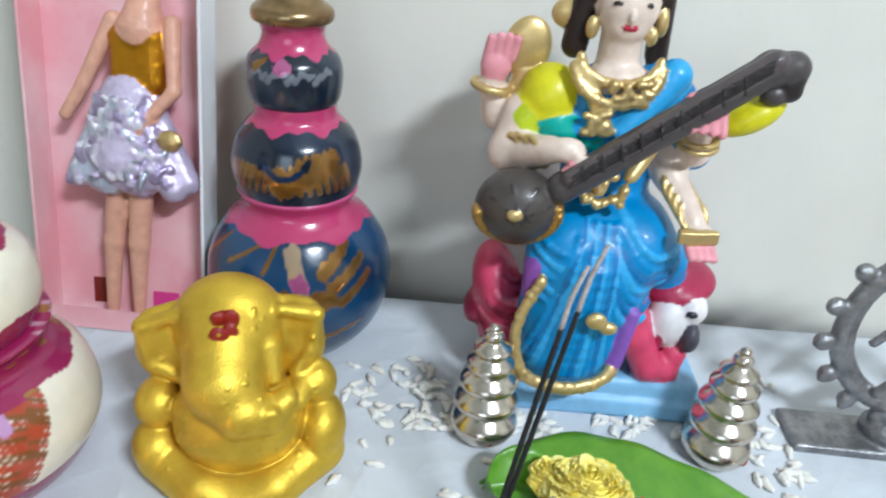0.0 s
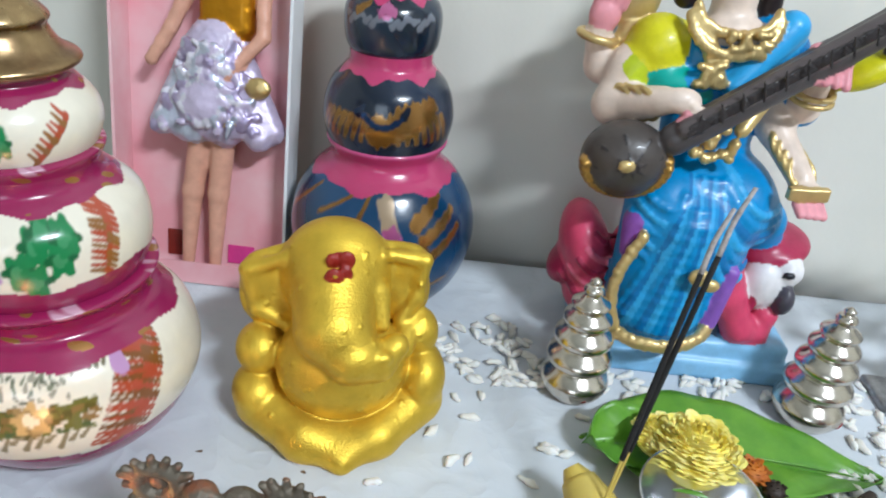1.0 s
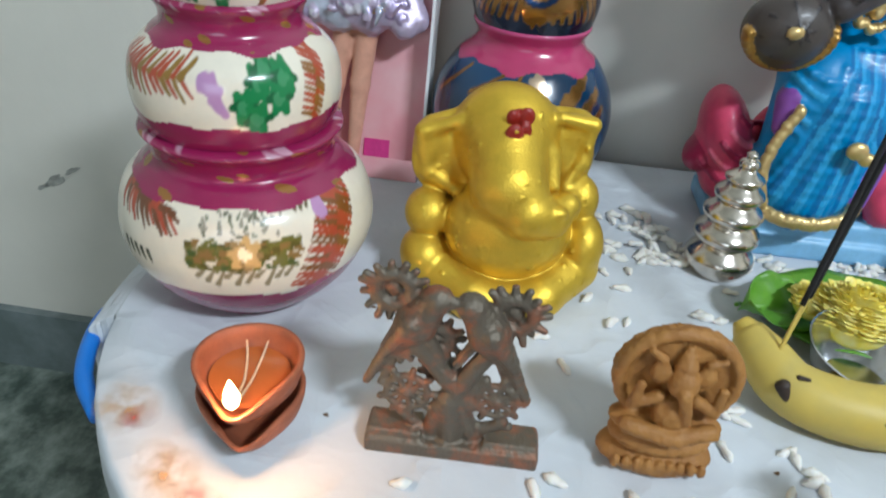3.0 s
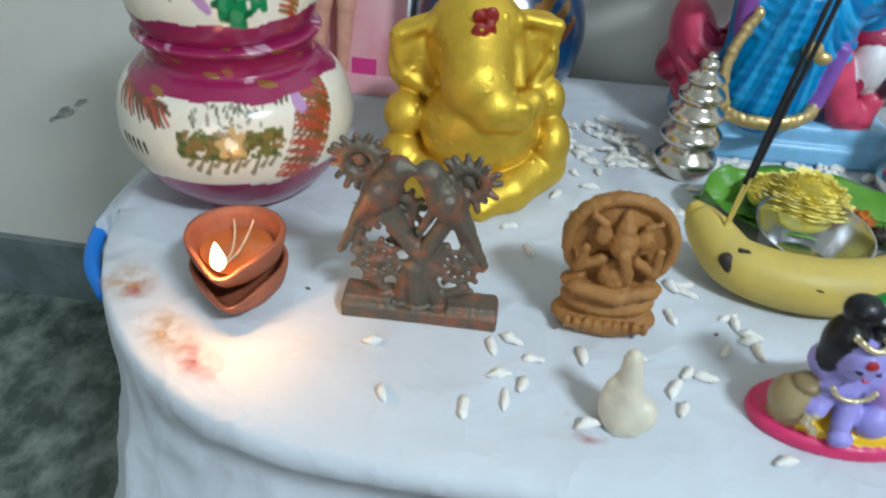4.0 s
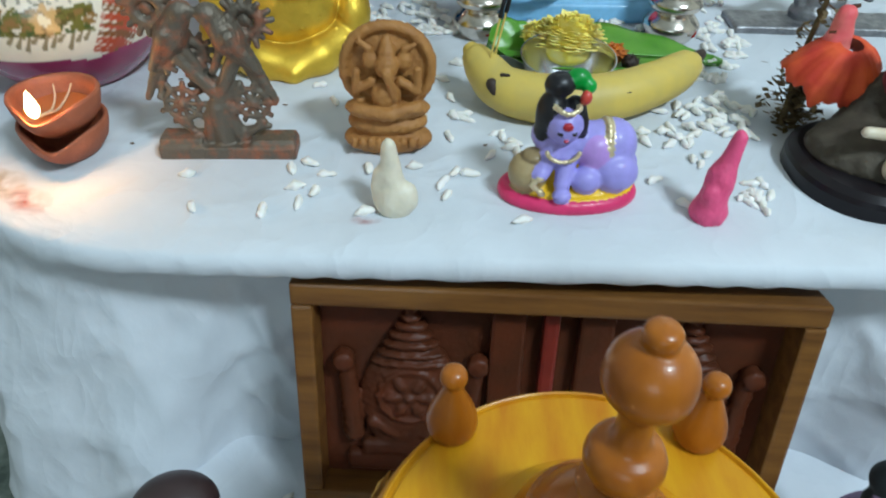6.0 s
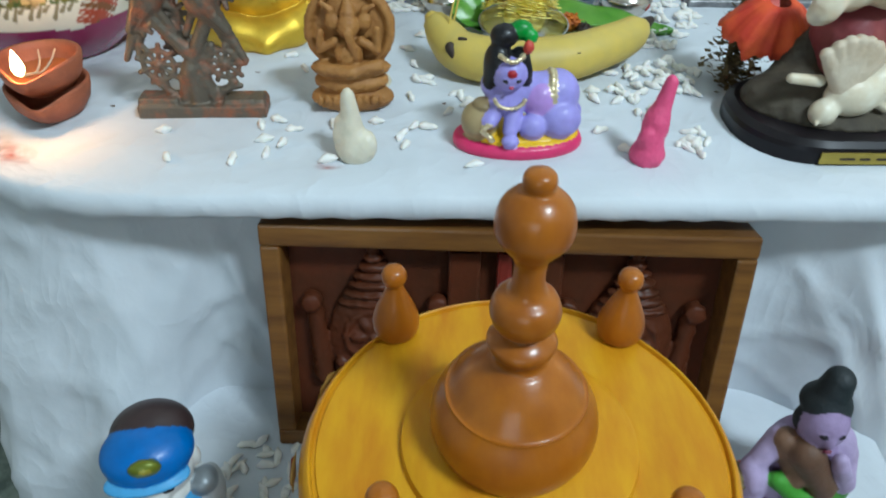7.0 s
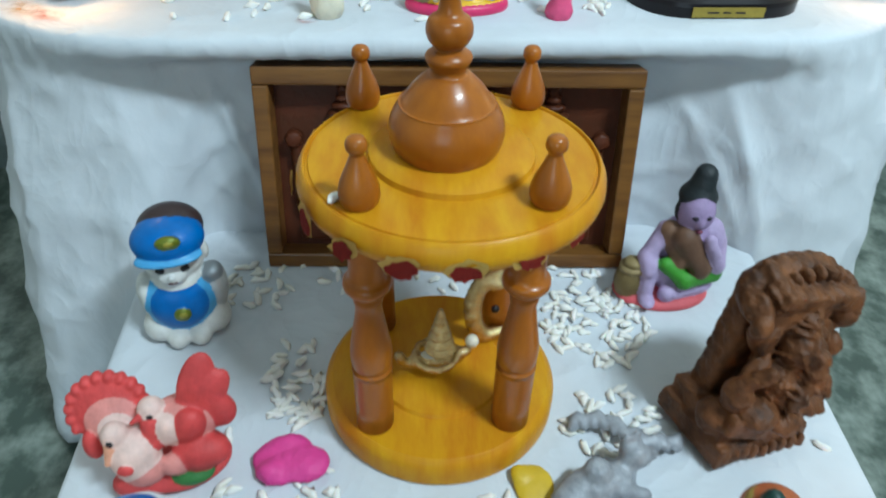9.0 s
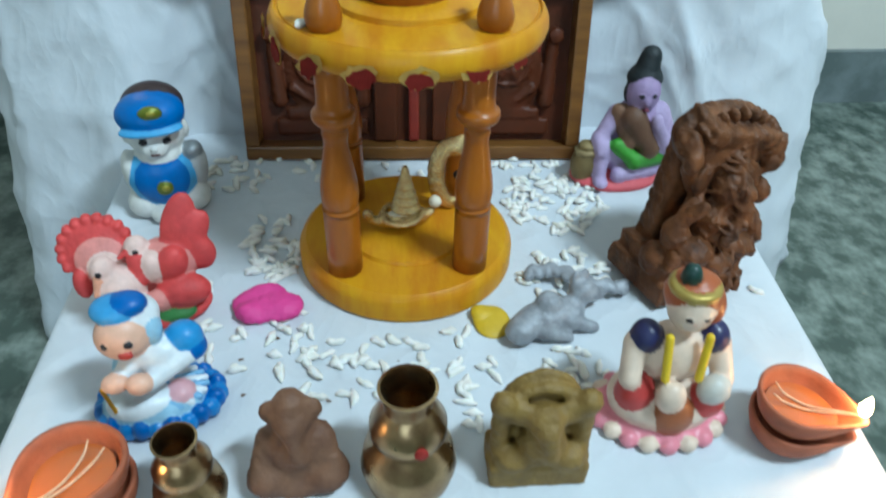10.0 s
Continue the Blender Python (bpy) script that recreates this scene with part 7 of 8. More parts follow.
# pair of red and white birds
RB, WB = hexa("cf4646"), hexa("e8c9c0")
PKB = hexa("dc8f88")
ck = [E((0.010, -0.004, 0.012), (0.054, 0.038, 0.015), RB, 0.006), E((0.030, -0.030, 0.020), (0.020, 0.012, 0.008), hexa("3f7a3a"), 0.004), E((-0.026, -0.030, 0.018), (0.018, 0.012, 0.016), RB, 0.006),
      # fan-tailed bird
      E((-0.040, 0.012, 0.080), (0.034, 0.008, 0.032), RB, 0.003, rot=(-26, 0, 0)), E((-0.036, 0.004, 0.074), (0.025, 0.007, 0.024), PKB, 0.003, rot=(-26, 0, 0)), E((-0.033, -0.001, 0.069), (0.018, 0.007, 0.018), WB, 0.003, rot=(-26, 0, 0)), E((-0.058, -0.004, 0.050), (0.009, 0.010, 0.018), RB, 0.004),
      E((-0.018, -0.020, 0.050), (0.024, 0.024, 0.026), WB, 0.008), E((-0.010, -0.030, 0.036), (0.018, 0.014, 0.016), PKB, 0.006), E((-0.030, -0.018, 0.076), (0.0125, 0.0125, 0.0140), WB, 0.005), C((-0.034, -0.028, 0.072), (-0.038, -0.036, 0.058), 0.0050, 0.0024, hexa("e2a487"), 0.003), E((-0.022, -0.0440, 0.055), (0.0070, 0.0035, 0.0060), RB, 0.002), E((-0.032, -0.0300, 0.079), (0.0028, 0.0022, 0.0026), hexa("18141c"), 0.001),
      # second bird
      E((0.002, -0.002, 0.088), (0.0120, 0.0120, 0.0125), WB, 0.005), C((0.002, -0.010, 0.078), (0.004, -0.018, 0.062), 0.0105, 0.0090, RB, 0.004), E((0.003, -0.0130, 0.090), (0.0026, 0.0022, 0.0024), hexa("18141c"), 0.001), C((-0.006, -0.010, 0.088), (-0.014, -0.014, 0.085), 0.0040, 0.0018, RB, 0.002),
      E((0.028, 0.002, 0.066), (0.032, 0.023, 0.025), PKB, 0.006), E((0.016, -0.014, 0.070), (0.012, 0.012, 0.018), WB, 0.005), E((0.034, -0.014, 0.072), (0.015, 0.012, 0.020), RB, 0.004, rot=(0, 24, 0)), E((0.040, -0.020, 0.040), (0.028, 0.018, 0.018), RB, 0.006), E((0.016, -0.030, 0.038), (0.014, 0.010, 0.012), PKB, 0.004),
      E((0.045, 0.006, 0.104), (0.017, 0.008, 0.036), RB, 0.006, rot=(-14, 18, 0)), E((0.056, 0.004, 0.092), (0.014, 0.009, 0.030), RB, 0.006, rot=(-10, 34, 0)), E((0.062, 0.002, 0.070), (0.015, 0.012, 0.020), RB, 0.006)]
ck += [E((-0.040 + 0.034 * math.cos(a), 0.012 + 0.0145 * math.sin(a), 0.080 + 0.0290 * math.sin(a)), (0.0052, 0.0070, 0.0052), RB, 0.003) for a in np.linspace(-0.5, math.pi + 0.5, 14)]
fig("rooster_pair_figurine", "red and white glazed pair of fantailed birds on green base", ck, pose(-0.166, -0.168, LOW, 0, 0, 4) @ Matrix.Scale(0.80, 4), DULL, res=0.0014)

# blue dress figurine
SKN, DKB, PLB, WHB = hexa("e0b49c"), hexa("1560b0"), hexa("9cc4de"), hexa("dde4ea")
cl = [E((0, 0, 0.012), (0.050, 0.036, 0.015), DKB, 0.004), E((-0.004, -0.006, 0.022), (0.042, 0.028, 0.014), PLB, 0.004), E((-0.012, -0.012, 0.030), (0.028, 0.020, 0.013), WHB, 0.006), E((0.020, -0.010, 0.030), (0.012, 0.012, 0.010), hexa("d8a8b0"), 0.004), E((-0.010, 0.004, 0.052), (0.022, 0.019, 0.026), PLB, 0.008), E((-0.014, -0.004, 0.072), (0.022, 0.017, 0.017), WHB, 0.006),
      E((0.008, 0.004, 0.080), (0.016, 0.015, 0.014), hexa("3f8fce"), 0.004), E((0.014, 0.000, 0.070), (0.012, 0.013, 0.010), DKB, 0.004), C((0.008, -0.008, 0.068), (-0.020, -0.028, 0.062), 0.0090, 0.0076, WHB, 0.004), C((-0.026, 0.000, 0.076), (-0.042, -0.020, 0.066), 0.0090, 0.0076, WHB, 0.004), E((-0.046, -0.026, 0.064), (0.0105, 0.0090, 0.0085), SKN, 0.003), E((-0.026, -0.032, 0.066), (0.0105, 0.0092, 0.0095), SKN, 0.003),
      E((-0.034, -0.008, 0.104), (0.0215, 0.0195, 0.0210), SKN, 0.004), E((-0.028, 0.004, 0.116), (0.0235, 0.0190, 0.0170), WHB, 0.004), E((-0.012, -0.004, 0.104), (0.0080, 0.0110, 0.0140), PLB, 0.004), E((-0.036, 0.000, 0.128), (0.0190, 0.0165, 0.0100), hexa("4f9ad4"), 0.003), E((-0.026, 0.000, 0.132), (0.0150, 0.0130, 0.0090), DKB, 0.003),
      E((-0.030, -0.0275, 0.098), (0.0060, 0.0026, 0.0042), hexa("b03a34"), 0.001), E((-0.044, -0.0240, 0.108), (0.0034, 0.0022, 0.0030), hexa("24242c"), 0.001), E((-0.026, -0.0265, 0.109), (0.0034, 0.0022, 0.0030), hexa("24242c"), 0.001), C((-0.056, -0.030, 0.062), (-0.052, -0.030, 0.034), 0.0020, 0.0018, hexa("d8a030"), 0.001, gold=0.8)]
for n, q in enumerate(cl):
    if q[1][2] > 0.06:
        off = np.array((0.022, 0.004, -0.1 * (q[1][2] - 0.06)))
        cl[n] = (q[0], q[1] + off, q[2] + off if q[0] == "C" else q[2], *q[3:])
for i, a in enumerate(np.linspace(0, 2 * math.pi, 25)[:-1]):
    cl.append(E((0.049 * math.cos(a), 0.035 * math.sin(a), 0.012 + 0.003 * (i % 2)), (0.0075, 0.0065, 0.0100), DKB if i % 2 else hexa("2f7cc4"), 0.003))
    cl.append(C((0.016 * math.cos(a) - 0.008, 0.012 * math.sin(a) - 0.006, 0.036), (0.040 * math.cos(a), 0.028 * math.sin(a), 0.026), 0.0024, 0.0030, WHB if i % 2 else hexa("7fb0d8"), 0.001))
fig("blue_dress_figurine", "glazed figurine in blue hat and frilled blue dress", cl, pose(-0.138, -0.280, LOW, 0, 0, 4) @ Matrix.Scale(0.84, 4), res=0.0014)

# front row
bc = [E((0, 0, 0.008), (0.032, 0.022, 0.012)), E((0, 0, 0.034), (0.023, 0.017, 0.026), k=0.008), E((-0.020, -0.010, 0.016), (0.014, 0.014, 0.013)), E((0.020, -0.010, 0.016), (0.014, 0.014, 0.013)), E((0, -0.004, 0.066), (0.0125, 0.012, 0.014)), C((0, -0.014, 0.064), (0.003, -0.017, 0.040), 0.005, 0.004), E((-0.012, 0, 0.070), (0.008, 0.005, 0.009)), E((0.012, 0, 0.070), (0.008, 0.005, 0.009)), C((-0.018, 0, 0.044), (-0.024, -0.010, 0.028), 0.007, 0.006), C((0.018, 0, 0.044), (0.024, -0.010, 0.028), 0.007, 0.006), E((0, 0, 0.080), (0.009, 0.009, 0.006))]
fig("brown_clay_idol", "small dark brown unglazed clay idol sitting on the cloth", bc, pose(-0.036, -0.350, LOW), CLAYBROWN, 0.0014, 0.001, 200)
oc = [B((0, 0.002, 0.012), (0.034, 0.018, 0.012), round_=0.004), E((0, 0.010, 0.052), (0.031, 0.010, 0.046), k=0.003), D((0, 0.002, 0.064), 0.025, 0.0042, rot=(90, 0, 0), k=0.002), E((0, -0.008, 0.044), (0.016, 0.013, 0.020)), E((0, -0.010, 0.070), (0.012, 0.011, 0.013)), C((0, -0.020, 0.068), (0.004, -0.022, 0.044), 0.006, 0.004), E((-0.015, -0.006, 0.072), (0.009, 0.005, 0.010)), E((0.015, -0.006, 0.072), (0.009, 0.005, 0.010)), C((-0.028, -0.002, 0.02), (-0.028, -0.002, 0.075), 0.006, 0.006), C((0.028, -0.002, 0.02), (0.028, -0.002, 0.075), 0.006, 0.006), E((-0.018, -0.010, 0.030), (0.013, 0.010, 0.009)), E((0.018, -0.010, 0.030), (0.013, 0.010, 0.009)), E((0.028, -0.004, 0.082), (0.008, 0.008, 0.009)), E((-0.028, -0.004, 0.082), (0.008, 0.008, 0.009))]
fig("ochre_clay_idol", "small ochre yellow clay idol in an arched niche", oc, pose(0.126, -0.364, LOW, 0, 0, -4) @ Matrix.Diagonal((1, 1, 0.93, 1)), OCHRE, 0.0014, 0.001, 220)
jar = [(0.024, 0), (0.031, 0.004), (0.034, 0.018), (0.031, 0.034), (0.0235, 0.043), (0.0225, 0.046), (0.0265, 0.053), (0.0265, 0.062), (0.020, 0.073), (0.0165, 0.077), (0.0160, 0.083), (0.0195, 0.092), (0.0200, 0.095), (0.0180, 0.0955), (0.0145, 0.085), (0.0145, 0.077), (0.018, 0.07), (0.010, 0.04), (0.0, 0.038)]
for sc, x, y in ((0.96, 0.038, -0.358), (0.70, -0.106, -0.362)):
    jb = thing("brass_pot", "aged brass gourd-shaped water pot with an open mouth" if sc > 0.9 else "small dark brass pot beside the oil lamp", "pot", pose(x, y, LOW) @ Matrix.Scale(sc, 4), group="brass pots")
    part("body", lathe("body", jar, BRASS, 48, smooth_profile=False), None, jb)
    if sc > 0.9:
        part("powder_mark", sculpt("powder_mark", [E((0, 0, 0.006), (0.005, 0.002, 0.006))], RED, 0.001), None, jb, "red powder mark", m=pose(0.006, -0.0262, 0.052))

RD, CRM = hexa("b8403c"), hexa("e4cdb8")
dd = [E((0, 0, 0.008), (0.048, 0.036, 0.012), hexa("e08a98"), 0.004), E((0, -0.002, 0.026), (0.042, 0.030, 0.020), CRM, 0.006), E((-0.026, -0.010, 0.040), (0.014, 0.014, 0.017), RD, 0.004), E((0.026, -0.016, 0.036), (0.014, 0.012, 0.014), RD, 0.004), E((0.0, -0.024, 0.030), (0.015, 0.012, 0.018), hexa("9a5a34"), 0.004), E((-0.006, -0.026, 0.052), (0.011, 0.010, 0.013), CRM, 0.004), E((0.026, -0.022, 0.054), (0.012, 0.010, 0.012), hexa("c8c4bc"), 0.003), E((0.0, 0.002, 0.070), (0.026, 0.019, 0.026), CRM, 0.006), E((-0.024, 0.0, 0.088), (0.011, 0.012, 0.012), hexa("2a2c58"), 0.004), E((0.024, 0.0, 0.088), (0.011, 0.012, 0.012), hexa("2a2c58"), 0.004), C((-0.014, -0.015, 0.100), (-0.012, -0.022, 0.066), 0.0032, 0.0032, hexa("e0c020"), 0.001), C((0.014, -0.015, 0.100), (0.012, -0.022, 0.066), 0.0032, 0.0032, hexa("e0c020"), 0.001), C((-0.03, 0, 0.08), (-0.034, -0.014, 0.058), 0.009, 0.008, CRM, 0.004), C((0.03, 0, 0.08), (0.034, -0.014, 0.058), 0.009, 0.008, CRM, 0.004),
      E((0, -0.004, 0.120), (0.019, 0.019, 0.021), CRM, 0.005), E((0.002, 0.004, 0.130), (0.024, 0.022, 0.020), hexa("a2552c"), 0.004), E((0.022, 0.0, 0.116), (0.008, 0.010, 0.016), hexa("a2552c"), 0.004), D((0.0, 0.0, 0.140), 0.017, 0.004, hexa("b09a50"), 0.002, gold=0.5), E((-0.006, 0.0, 0.152), (0.008, 0.008, 0.010), hexa("1c3a34"), 0.003), E((-0.007, -0.021, 0.122), (0.003, 0.002, 0.002), hexa("2a2020"), 0.001), E((0.007, -0.021, 0.122), (0.003, 0.002, 0.002), hexa("2a2020"), 0.001)]
dd += [E((0.048 * math.cos(a), 0.036 * math.sin(a), 0.007), (0.007, 0.006, 0.007), hexa("e08a98") if i % 2 else CRM, 0.003) for i, a in enumerate(np.linspace(0, 2 * math.pi, 21)[:-1])]
for n, q in enumerate(dd):
    if q[1][2] > 0.105:
        c = np.array((0, 0, 0.102)) + (q[1] - np.array((0, 0, 0.102))) * 0.84
        dd[n] = (q[0], c, q[2] * 0.84 if q[0] == "E" else tuple(0.84 * r for r in q[2]), *q[3:])
fig("apron_girl_figurine", "painted figurine with brown hair, navy sleeves and pink frilled base", dd, pose(0.229, -0.328, LOW, 0, 0, -6) @ Matrix.Scale(0.97, 4), res=0.0015)

# small loose pieces
fig("magenta_dough_piece", "flat lump of bright magenta dough on the cloth", [E((-0.006, 0, 0.006), (0.024, 0.022, 0.008), k=0.006), E((0.014, -0.006, 0.007), (0.018, 0.016, 0.009), k=0.006), E((-0.014, -0.012, 0.009), (0.010, 0.010, 0.008), k=0.004), E((0.0, 0.012, 0.008), (0.014, 0.010, 0.008), k=0.004)], pose(-0.068, -0.178, LOW), MAGENTA, 0.0015, 0.0016, 110, "clay piece")
fig("yellow_petal", "single curled yellow petal lying on the cloth", [E((0, 0, 0.004), (0.016, 0.018, 0.004), k=0.004, rot=(8, 0, 0)), E((-0.010, 0.010, 0.007), (0.008, 0.008, 0.004), k=0.004)], pose(0.124, -0.220, LOW), YELLOWPETAL, 0.0013, 0.0008, 90, "petal")
sv = [E((0, 0, 0.018), (0.038, 0.018, 0.016), k=0.008), E((0.040, 0.008, 0.030), (0.014, 0.012, 0.013), k=0.006), C((0.048, 0.006, 0.028), (0.062, 0.010, 0.020), 0.008, 0.006), E((-0.032, -0.006, 0.014), (0.016, 0.014, 0.012), k=0.006), C((-0.01, -0.014, 0.012), (0.01, -0.022, 0.006), 0.008, 0.006), C((0.022, -0.012, 0.012), (0.040, -0.018, 0.006), 0.008, 0.006), E((0.034, 0.016, 0.042), (0.005, 0.004, 0.010)), E((0.044, 0.016, 0.042), (0.005, 0.004, 0.010)), E((0.0, 0.004, 0.034), (0.012, 0.012, 0.008), k=0.006)]
fig("silver_cow_figurine", "dull silver-grey lying cow figurine on the lower cloth", sv, pose(0.170, -0.230, LOW, 0, 0, 14) @ Matrix.Scale(0.88, 4), GREYFOIL, 0.0016, 0.001, 150)
wreath = []
for i in range(16):
    t = i / 15
    wreath.append(E((-0.04 + 0.085 * t, 0.006 * math.sin(t * 7), 0.010 + 0.006 * math.sin(t * 3.1)), (0.0055, 0.009, 0.0045), k=0.002, rot=(20, 30, 60 * math.sin(i * 2.1))))
fig("silver_leaf_sprig", "grey silver leaf sprig lying behind the cow", wreath, pose(0.206, -0.182, LOW, 0, 0, -22), GREYFOIL, 0.0014, 0.0006, 150, "ornament")
fig("white_disc", "small round white puffed wafer on the upper cloth", [E((0, 0, 0.003), (0.021, 0.021, 0.006), k=0.003)], pose(-0.018, 0.298, TOP), WAX, 0.0014, 0.0006, 120, "wafer")

# ---- puffed rice ----


def grain_verts(r):
    """One puffed grain: a lumpy, slightly bent double bean."""
    L, w = r.uniform(0.0066, 0.0098), r.uniform(0.0028, 0.0038)
    bend, lump, tw = r.uniform(-0.25, 0.25), r.uniform(0.08, 0.3), r.uniform(0, 6)
    V, n, m = [], 7, 6
    for i in range(n):
        t = -1 + 2 * i / (n - 1)
        rad = w * math.sqrt(max(0.04, 1 - t * t * 0.97)) * (1 + lump * math.sin(t * 5 + tw))
        for j in range(m):
            a = 2 * math.pi * j / m
            k = 1 + 0.18 * math.sin(2 * a + tw + i)
            V.append(Vector((L * t, rad * k * math.cos(a) + bend * L * t * t, rad * k * math.sin(a))))
    F = [(i * m + j, i * m + (j + 1) % m, (i + 1) * m + (j + 1) % m, (i + 1) * m + j) for i in range(n - 1) for j in range(m)]
    F += [tuple(range(m - 1, -1, -1)), tuple((n - 1) * m + j for j in range(m))]
    return V, F, w


def scatter(name, label, level, spots, singles, seed):
    r = random.Random(seed)
    places = [(x + r.uniform(-.002, .002), y + r.uniform(-.002, .002), 0) for x, y in singles]
    for x, y, sx, sy, n, pile in spots:
        for i in range(n):
            a, d = r.uniform(0, 2 * math.pi), math.sqrt(r.random())
            places.append((x + sx * d * math.cos(a), y + sy * d * math.sin(a), r.choice((0, 0, 1)) * pile * (1 - d)))
    V, F = [], []
    for x, y, h in places:
        g, f, w = grain_verts(r)
        m = pose(x, y, level + w * 0.95 + h, r.uniform(-8, 8) + (r.uniform(-25, 25) if h else 0), r.uniform(-6, 6), r.uniform(0, 360))
        k = len(V)
        V += [m @ p for p in g]
        F += [tuple(k + i for i in q) for q in f]
    return thing(name, label, "puffed rice", None, mesh_of(name, V, F, RICE), kind="stuff")


NEAR = [(-0.184, 0.209), (-0.173, 0.167), (-0.12, 0.161), (-0.102, 0.192), (-0.096, 0.173), (-0.083, 0.186), (-0.093, 0.227), (-0.107, 0.218), (-0.077, 0.211), (-0.049, 0.158), (-0.047, 0.216), (-0.008, 0.22), (0.011, 0.197), (0.012, 0.179), (0.024, 0.209),
        (0.035, 0.206), (0.053, 0.235), (0.026, 0.301), (0.038, 0.296), (0.019, 0.266), (0.018, 0.375), (0.023, 0.334), (-0.098, 0.36), (0.039, 0.409), (0.068, 0.147), (0.176, 0.198), (0.19, 0.162), (0.252, 0.191), (0.261, 0.191), (0.26, 0.175), (0.252, 0.156)]
FAR = [(-0.026, 0.435), (-0.056, 0.417), (-0.04, 0.387), (-0.025, 0.391), (0.037, 0.407), (0.053, 0.406), (-0.08, 0.328), (0.072, 0.449), (0.036, 0.304), (-0.013, 0.464), (-0.039, 0.46), (0.187, 0.270), (0.184, 0.254), (0.215, 0.26), (0.204, 0.249), (0.217, 0.227), (0.233, 0.235), (0.221, 0.22), (0.283, 0.262)]
scatter("puffed_rice", "white puffed rice grains strewn over the upper cloth", TOP,
        [(-0.005, 0.530, 0.042, 0.052, 46, 0.006), (0.03, 0.50, 0.03, 0.02, 16, 0.003), (0.105, 0.497, 0.03, 0.018, 16, 0.003), (0.215, 0.505, 0.045, 0.018, 22, 0.003), (0.325, 0.47, 0.025, 0.05, 26, 0.004), (0.280, 0.395, 0.035, 0.028, 34, 0.005), (0.272, 0.300, 0.03, 0.04, 26, 0.004), (0.232, 0.283, 0.03, 0.035, 14, 0.002),
         (-0.055, 0.55, 0.02, 0.06, 8, 0), (0.36, 0.56, 0.05, 0.04, 10, 0), (0.245, 0.180, 0.014, 0.022, 7, 0.002), (0.07, 0.255, 0.02, 0.02, 5, 0), (0.5, 0.35, 0.06, 0.1, 14, 0)], NEAR + FAR, 21)
LOWS = [(-0.134, 0.048), (-0.113, 0.019), (-0.09, 0.026), (-0.068, 0.073), (-0.094, 0.009), (-0.121, -0.15), (-0.121, -0.201), (-0.033, -0.214), (-0.009, -0.227), (0.085, -0.225), (0.1, -0.23), (0.223, -0.131), (0.372, -0.206), (-0.06, -0.235), (0.0, -0.25), (0.03, -0.26), (-0.09, -0.25), (0.18, -0.28), (0.38, -0.05)]
scatter("puffed_rice", "white puffed rice grains strewn over the lower cloth", LOW,
        [(-0.068, -0.095, 0.028, 0.055, 44, 0.005), (-0.115, 0.045, 0.04, 0.035, 22, 0.002), (0.222, -0.045, 0.055, 0.055, 84, 0.006), (0.205, -0.165, 0.045, 0.035, 34, 0.004), (0.03, -0.262, 0.09, 0.035, 40, 0.003), (-0.08, -0.21, 0.05, 0.04, 16, 0.001), (0.17, -0.285, 0.04, 0.03, 16, 0.003), (0.06, 0.045, 0.12, 0.03, 18, 0.001), (0.21, 0.03, 0.05, 0.02, 12, 0.002), (0.10, -0.30, 0.03, 0.03, 10, 0.001)], LOWS, 33)
gr = thing("rice_grain", "white puffed rice grain on the pavilion roof", "rice")
g, f, w = grain_verts(random.Random(2))
part("grain", mesh_of("grain", [p * 0.9 for p in g], f, RICE), None, gr)
gr.matrix_world = pose(-0.014, -0.160, LOW + ZT + 0.0415, 0, 0, 40)

# ---- stains on the cloth ----


def smear(name, colour, strength):
    """A thin powdery smear that thins out towards its rim."""
    m = bpy.data.materials.new(name)
    m.use_nodes = True
    n, l = m.node_tree.nodes, m.node_tree.links
    p = n["Principled BSDF"]
    p.inputs["Base Color"].default_value = (*colour, 1)
    p.inputs["Roughness"].default_value = 0.95
    p.inputs["Specular IOR Level"].default_value = 0.1
    co, sph, tex = n.new("ShaderNodeTexCoord"), n.new("ShaderNodeVectorMath"), n.new("ShaderNodeTexNoise")
    sph.operation = "DISTANCE"
    sph.inputs[1].default_value = (0.5, 0.5, 0.0)
    flat = n.new("ShaderNodeVectorMath")
    flat.operation = "MULTIPLY"
    flat.inputs[1].default_value = (1, 1, 0)
    l.new(co.outputs["Generated"], flat.inputs[0])
    l.new(flat.outputs[0], sph.inputs[0])
    fade, ins, mul = n.new("ShaderNodeMapRange"), n.new("ShaderNodeMapRange"), n.new("ShaderNodeMath")
    fade.inputs["From Min"].default_value, fade.inputs["From Max"].default_value = 0.46, 0.05
    fade.inputs["To Max"].default_value = strength
    l.new(sph.outputs["Value"], fade.inputs["Value"])
    tex.inputs["Scale"].default_value = 75
    tex.inputs["Detail"].default_value = 3
    l.new(co.outputs["Object"], tex.inputs["Vector"])
    ins.inputs["From Min"].default_value, ins.inputs["From Max"].default_value = 0.36, 0.62
    l.new(tex.outputs["Fac"], ins.inputs["Value"])
    mul.operation = "MULTIPLY"
    l.new(fade.outputs[0], mul.inputs[0])
    l.new(ins.outputs[0], mul.inputs[1])
    l.new(mul.outputs[0], p.inputs["Alpha"])
    return m


TURM, KUM = smear("turmeric_powder", (0.60, 0.33, 0.10), 0.6), smear("vermilion_powder", (0.5, 0.12, 0.09), 0.62)
DUST = mat("brown_dust", (0.16, 0.10, 0.06), 0.9, grain=0.3, scale=200)


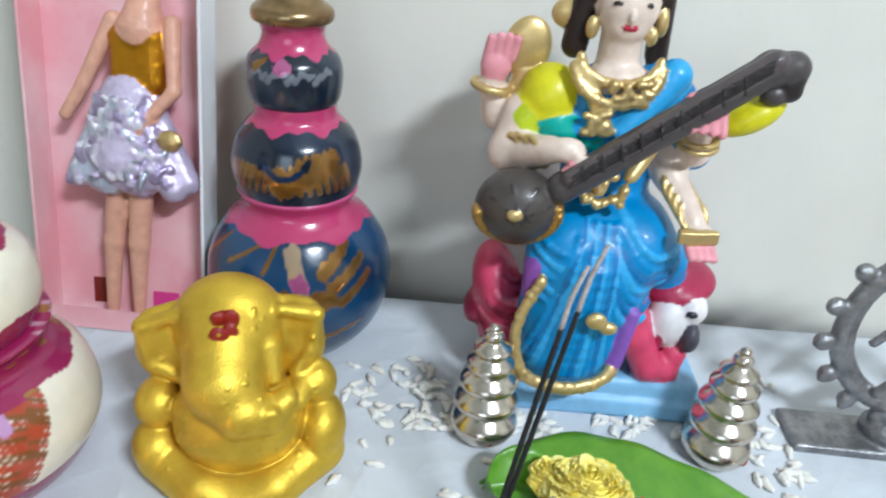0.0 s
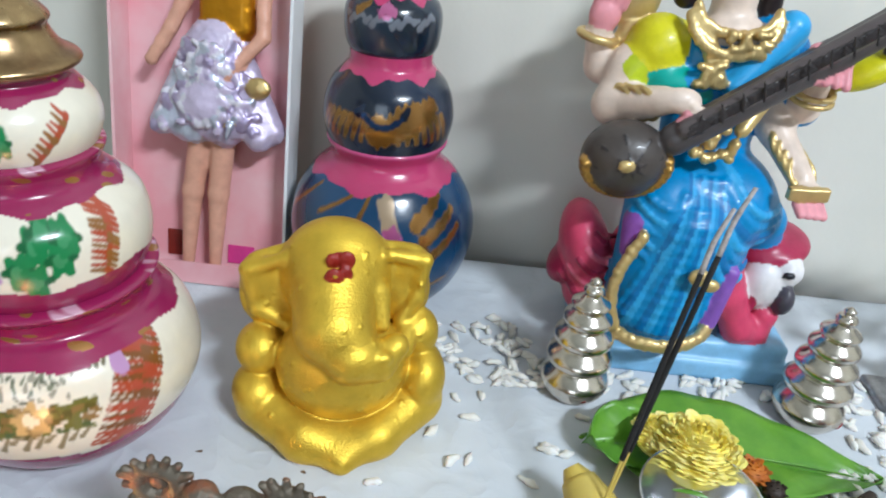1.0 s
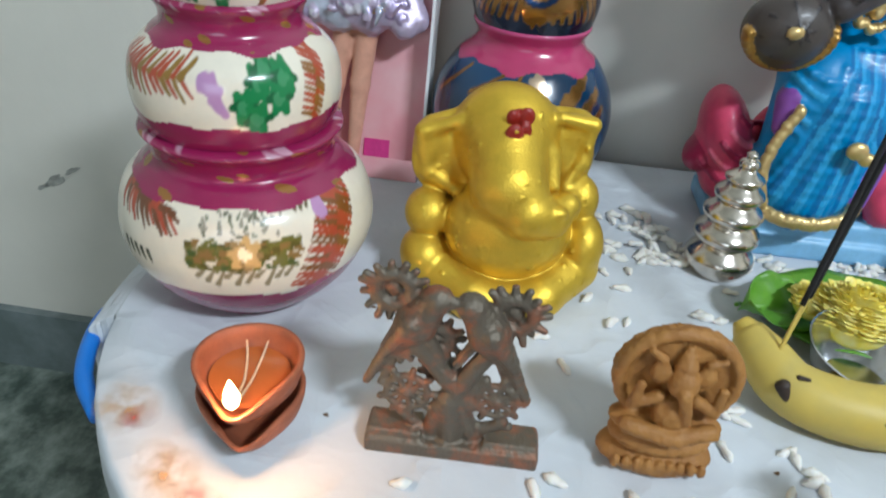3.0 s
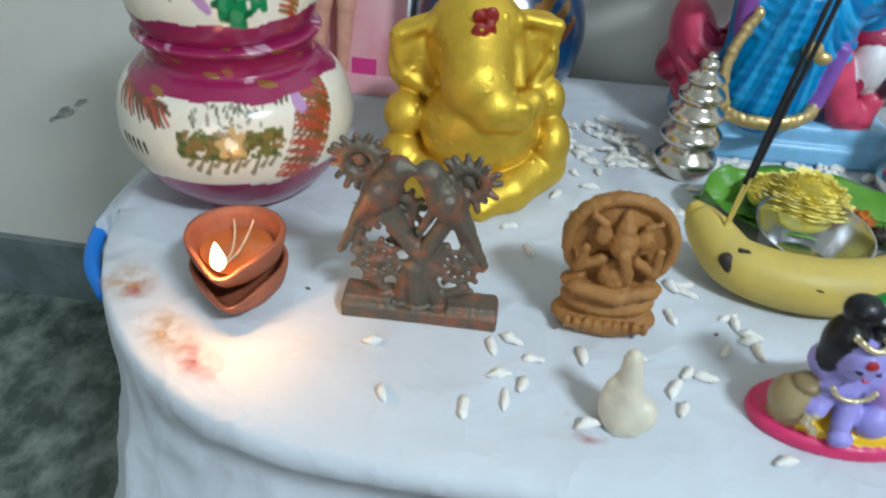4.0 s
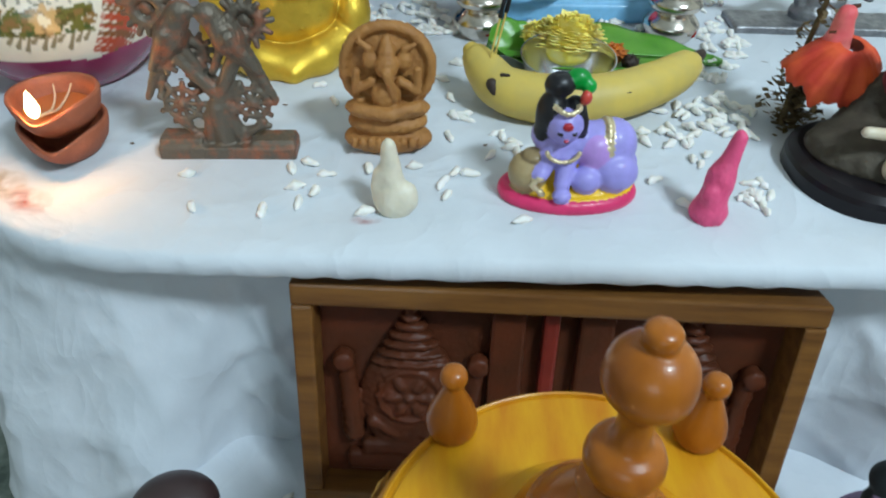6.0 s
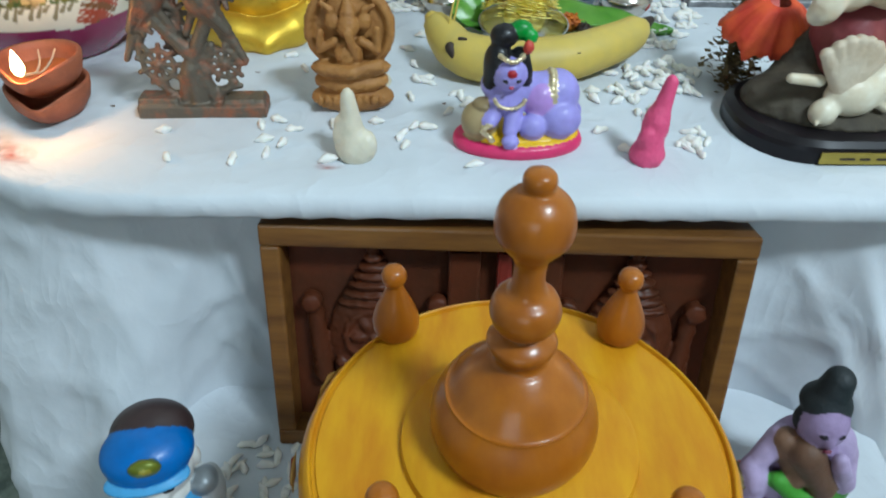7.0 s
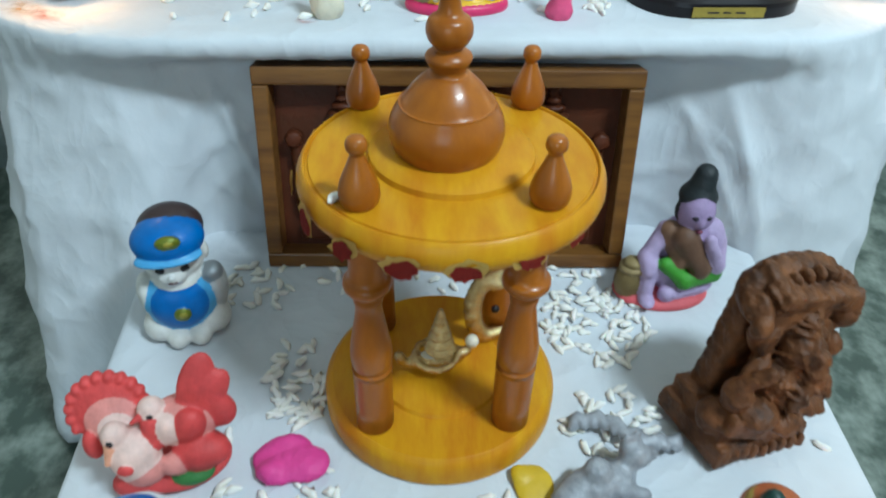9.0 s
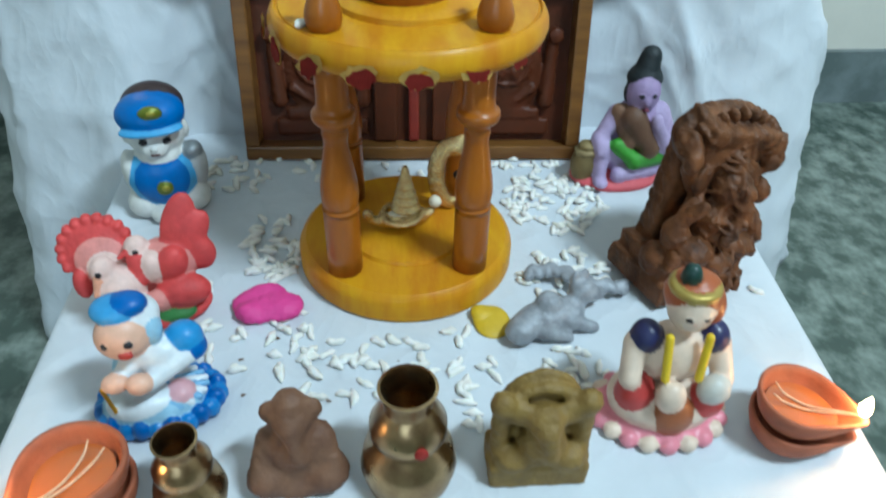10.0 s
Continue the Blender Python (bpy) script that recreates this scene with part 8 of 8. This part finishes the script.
def stain(name, label, x, y, z, rx, ry, material, seed, pitch=0.0, yaw=0.0):
    r = random.Random(seed)
    v = [(0, 0, 0)]
    p1, p2, p3 = r.uniform(0, 6), r.uniform(0, 6), r.uniform(0, 6)
    for i in range(40):
        a = 2 * math.pi * i / 40
        k = 1 + 0.2 * math.sin(2 * a + p1) + 0.16 * math.sin(3 * a + p2) + 0.09 * math.sin(7 * a + p3)
        v.append((rx * k * math.cos(a), ry * k * math.sin(a), 0))
    me = mesh_of(name, v, [(0, 1 + i, 1 + (i + 1) % 40) for i in range(40)], material)
    return thing(name, label, "stain", pose(x, y, z, pitch, 0, yaw), me)


stain("turmeric_stain", "yellow turmeric smear on the tablecloth edge", -0.368, 0.246, TOP + 0.0018, 0.020, 0.034, TURM, 3, yaw=38)
stain("vermilion_stain", "dark red powder smear on the tablecloth", -0.358, 0.240, TOP + 0.0024, 0.010, 0.016, KUM, 4, yaw=-50)
stain("turmeric_stain", "pale yellow smear near the tablecloth edge", -0.322, 0.200, TOP + 0.0018, 0.036, 0.018, TURM, 6, yaw=-42)
stain("vermilion_stain", "red powder smear near the tablecloth edge", -0.293, 0.178, TOP + 0.0024, 0.028, 0.014, KUM, 5, yaw=-32)
stain("dust_mark", "small pinkish dust mark on the tablecloth", -0.047, 0.150, TOP + 0.0018, 0.012, 0.007, KUM, 7)
dr = random.Random(8)
for i in range(14):
    up = i % 2
    x, y = (dr.uniform(-0.27, 0.05), dr.uniform(0.2, 0.45)) if up else (dr.uniform(-0.1, 0.12), dr.uniform(-0.3, -0.2))
    stain("crumb", "dark crumb on the cloth", x, y, (TOP if up else LOW) + 0.0018, 0.0022, 0.0014, DUST, 20 + i)
for dx, dz, q in ((0, 0, 0.02), (0.03, 0.02, 0.012), (-0.02, -0.012, 0.01)):
    ob = stain("wall_scuff", "grey scuff mark on the cream wall", 0, 0, 0, q, q * 0.3, mat("scuff", (0.22, 0.22, 0.2), 0.9, second=(0.5, 0.5, 0.46), scale=60), int(q * 999))
    ob.matrix_world = TURN @ pose(-0.94 + dx, -0.0015, 0.36 + dz, 90, -35, 0)
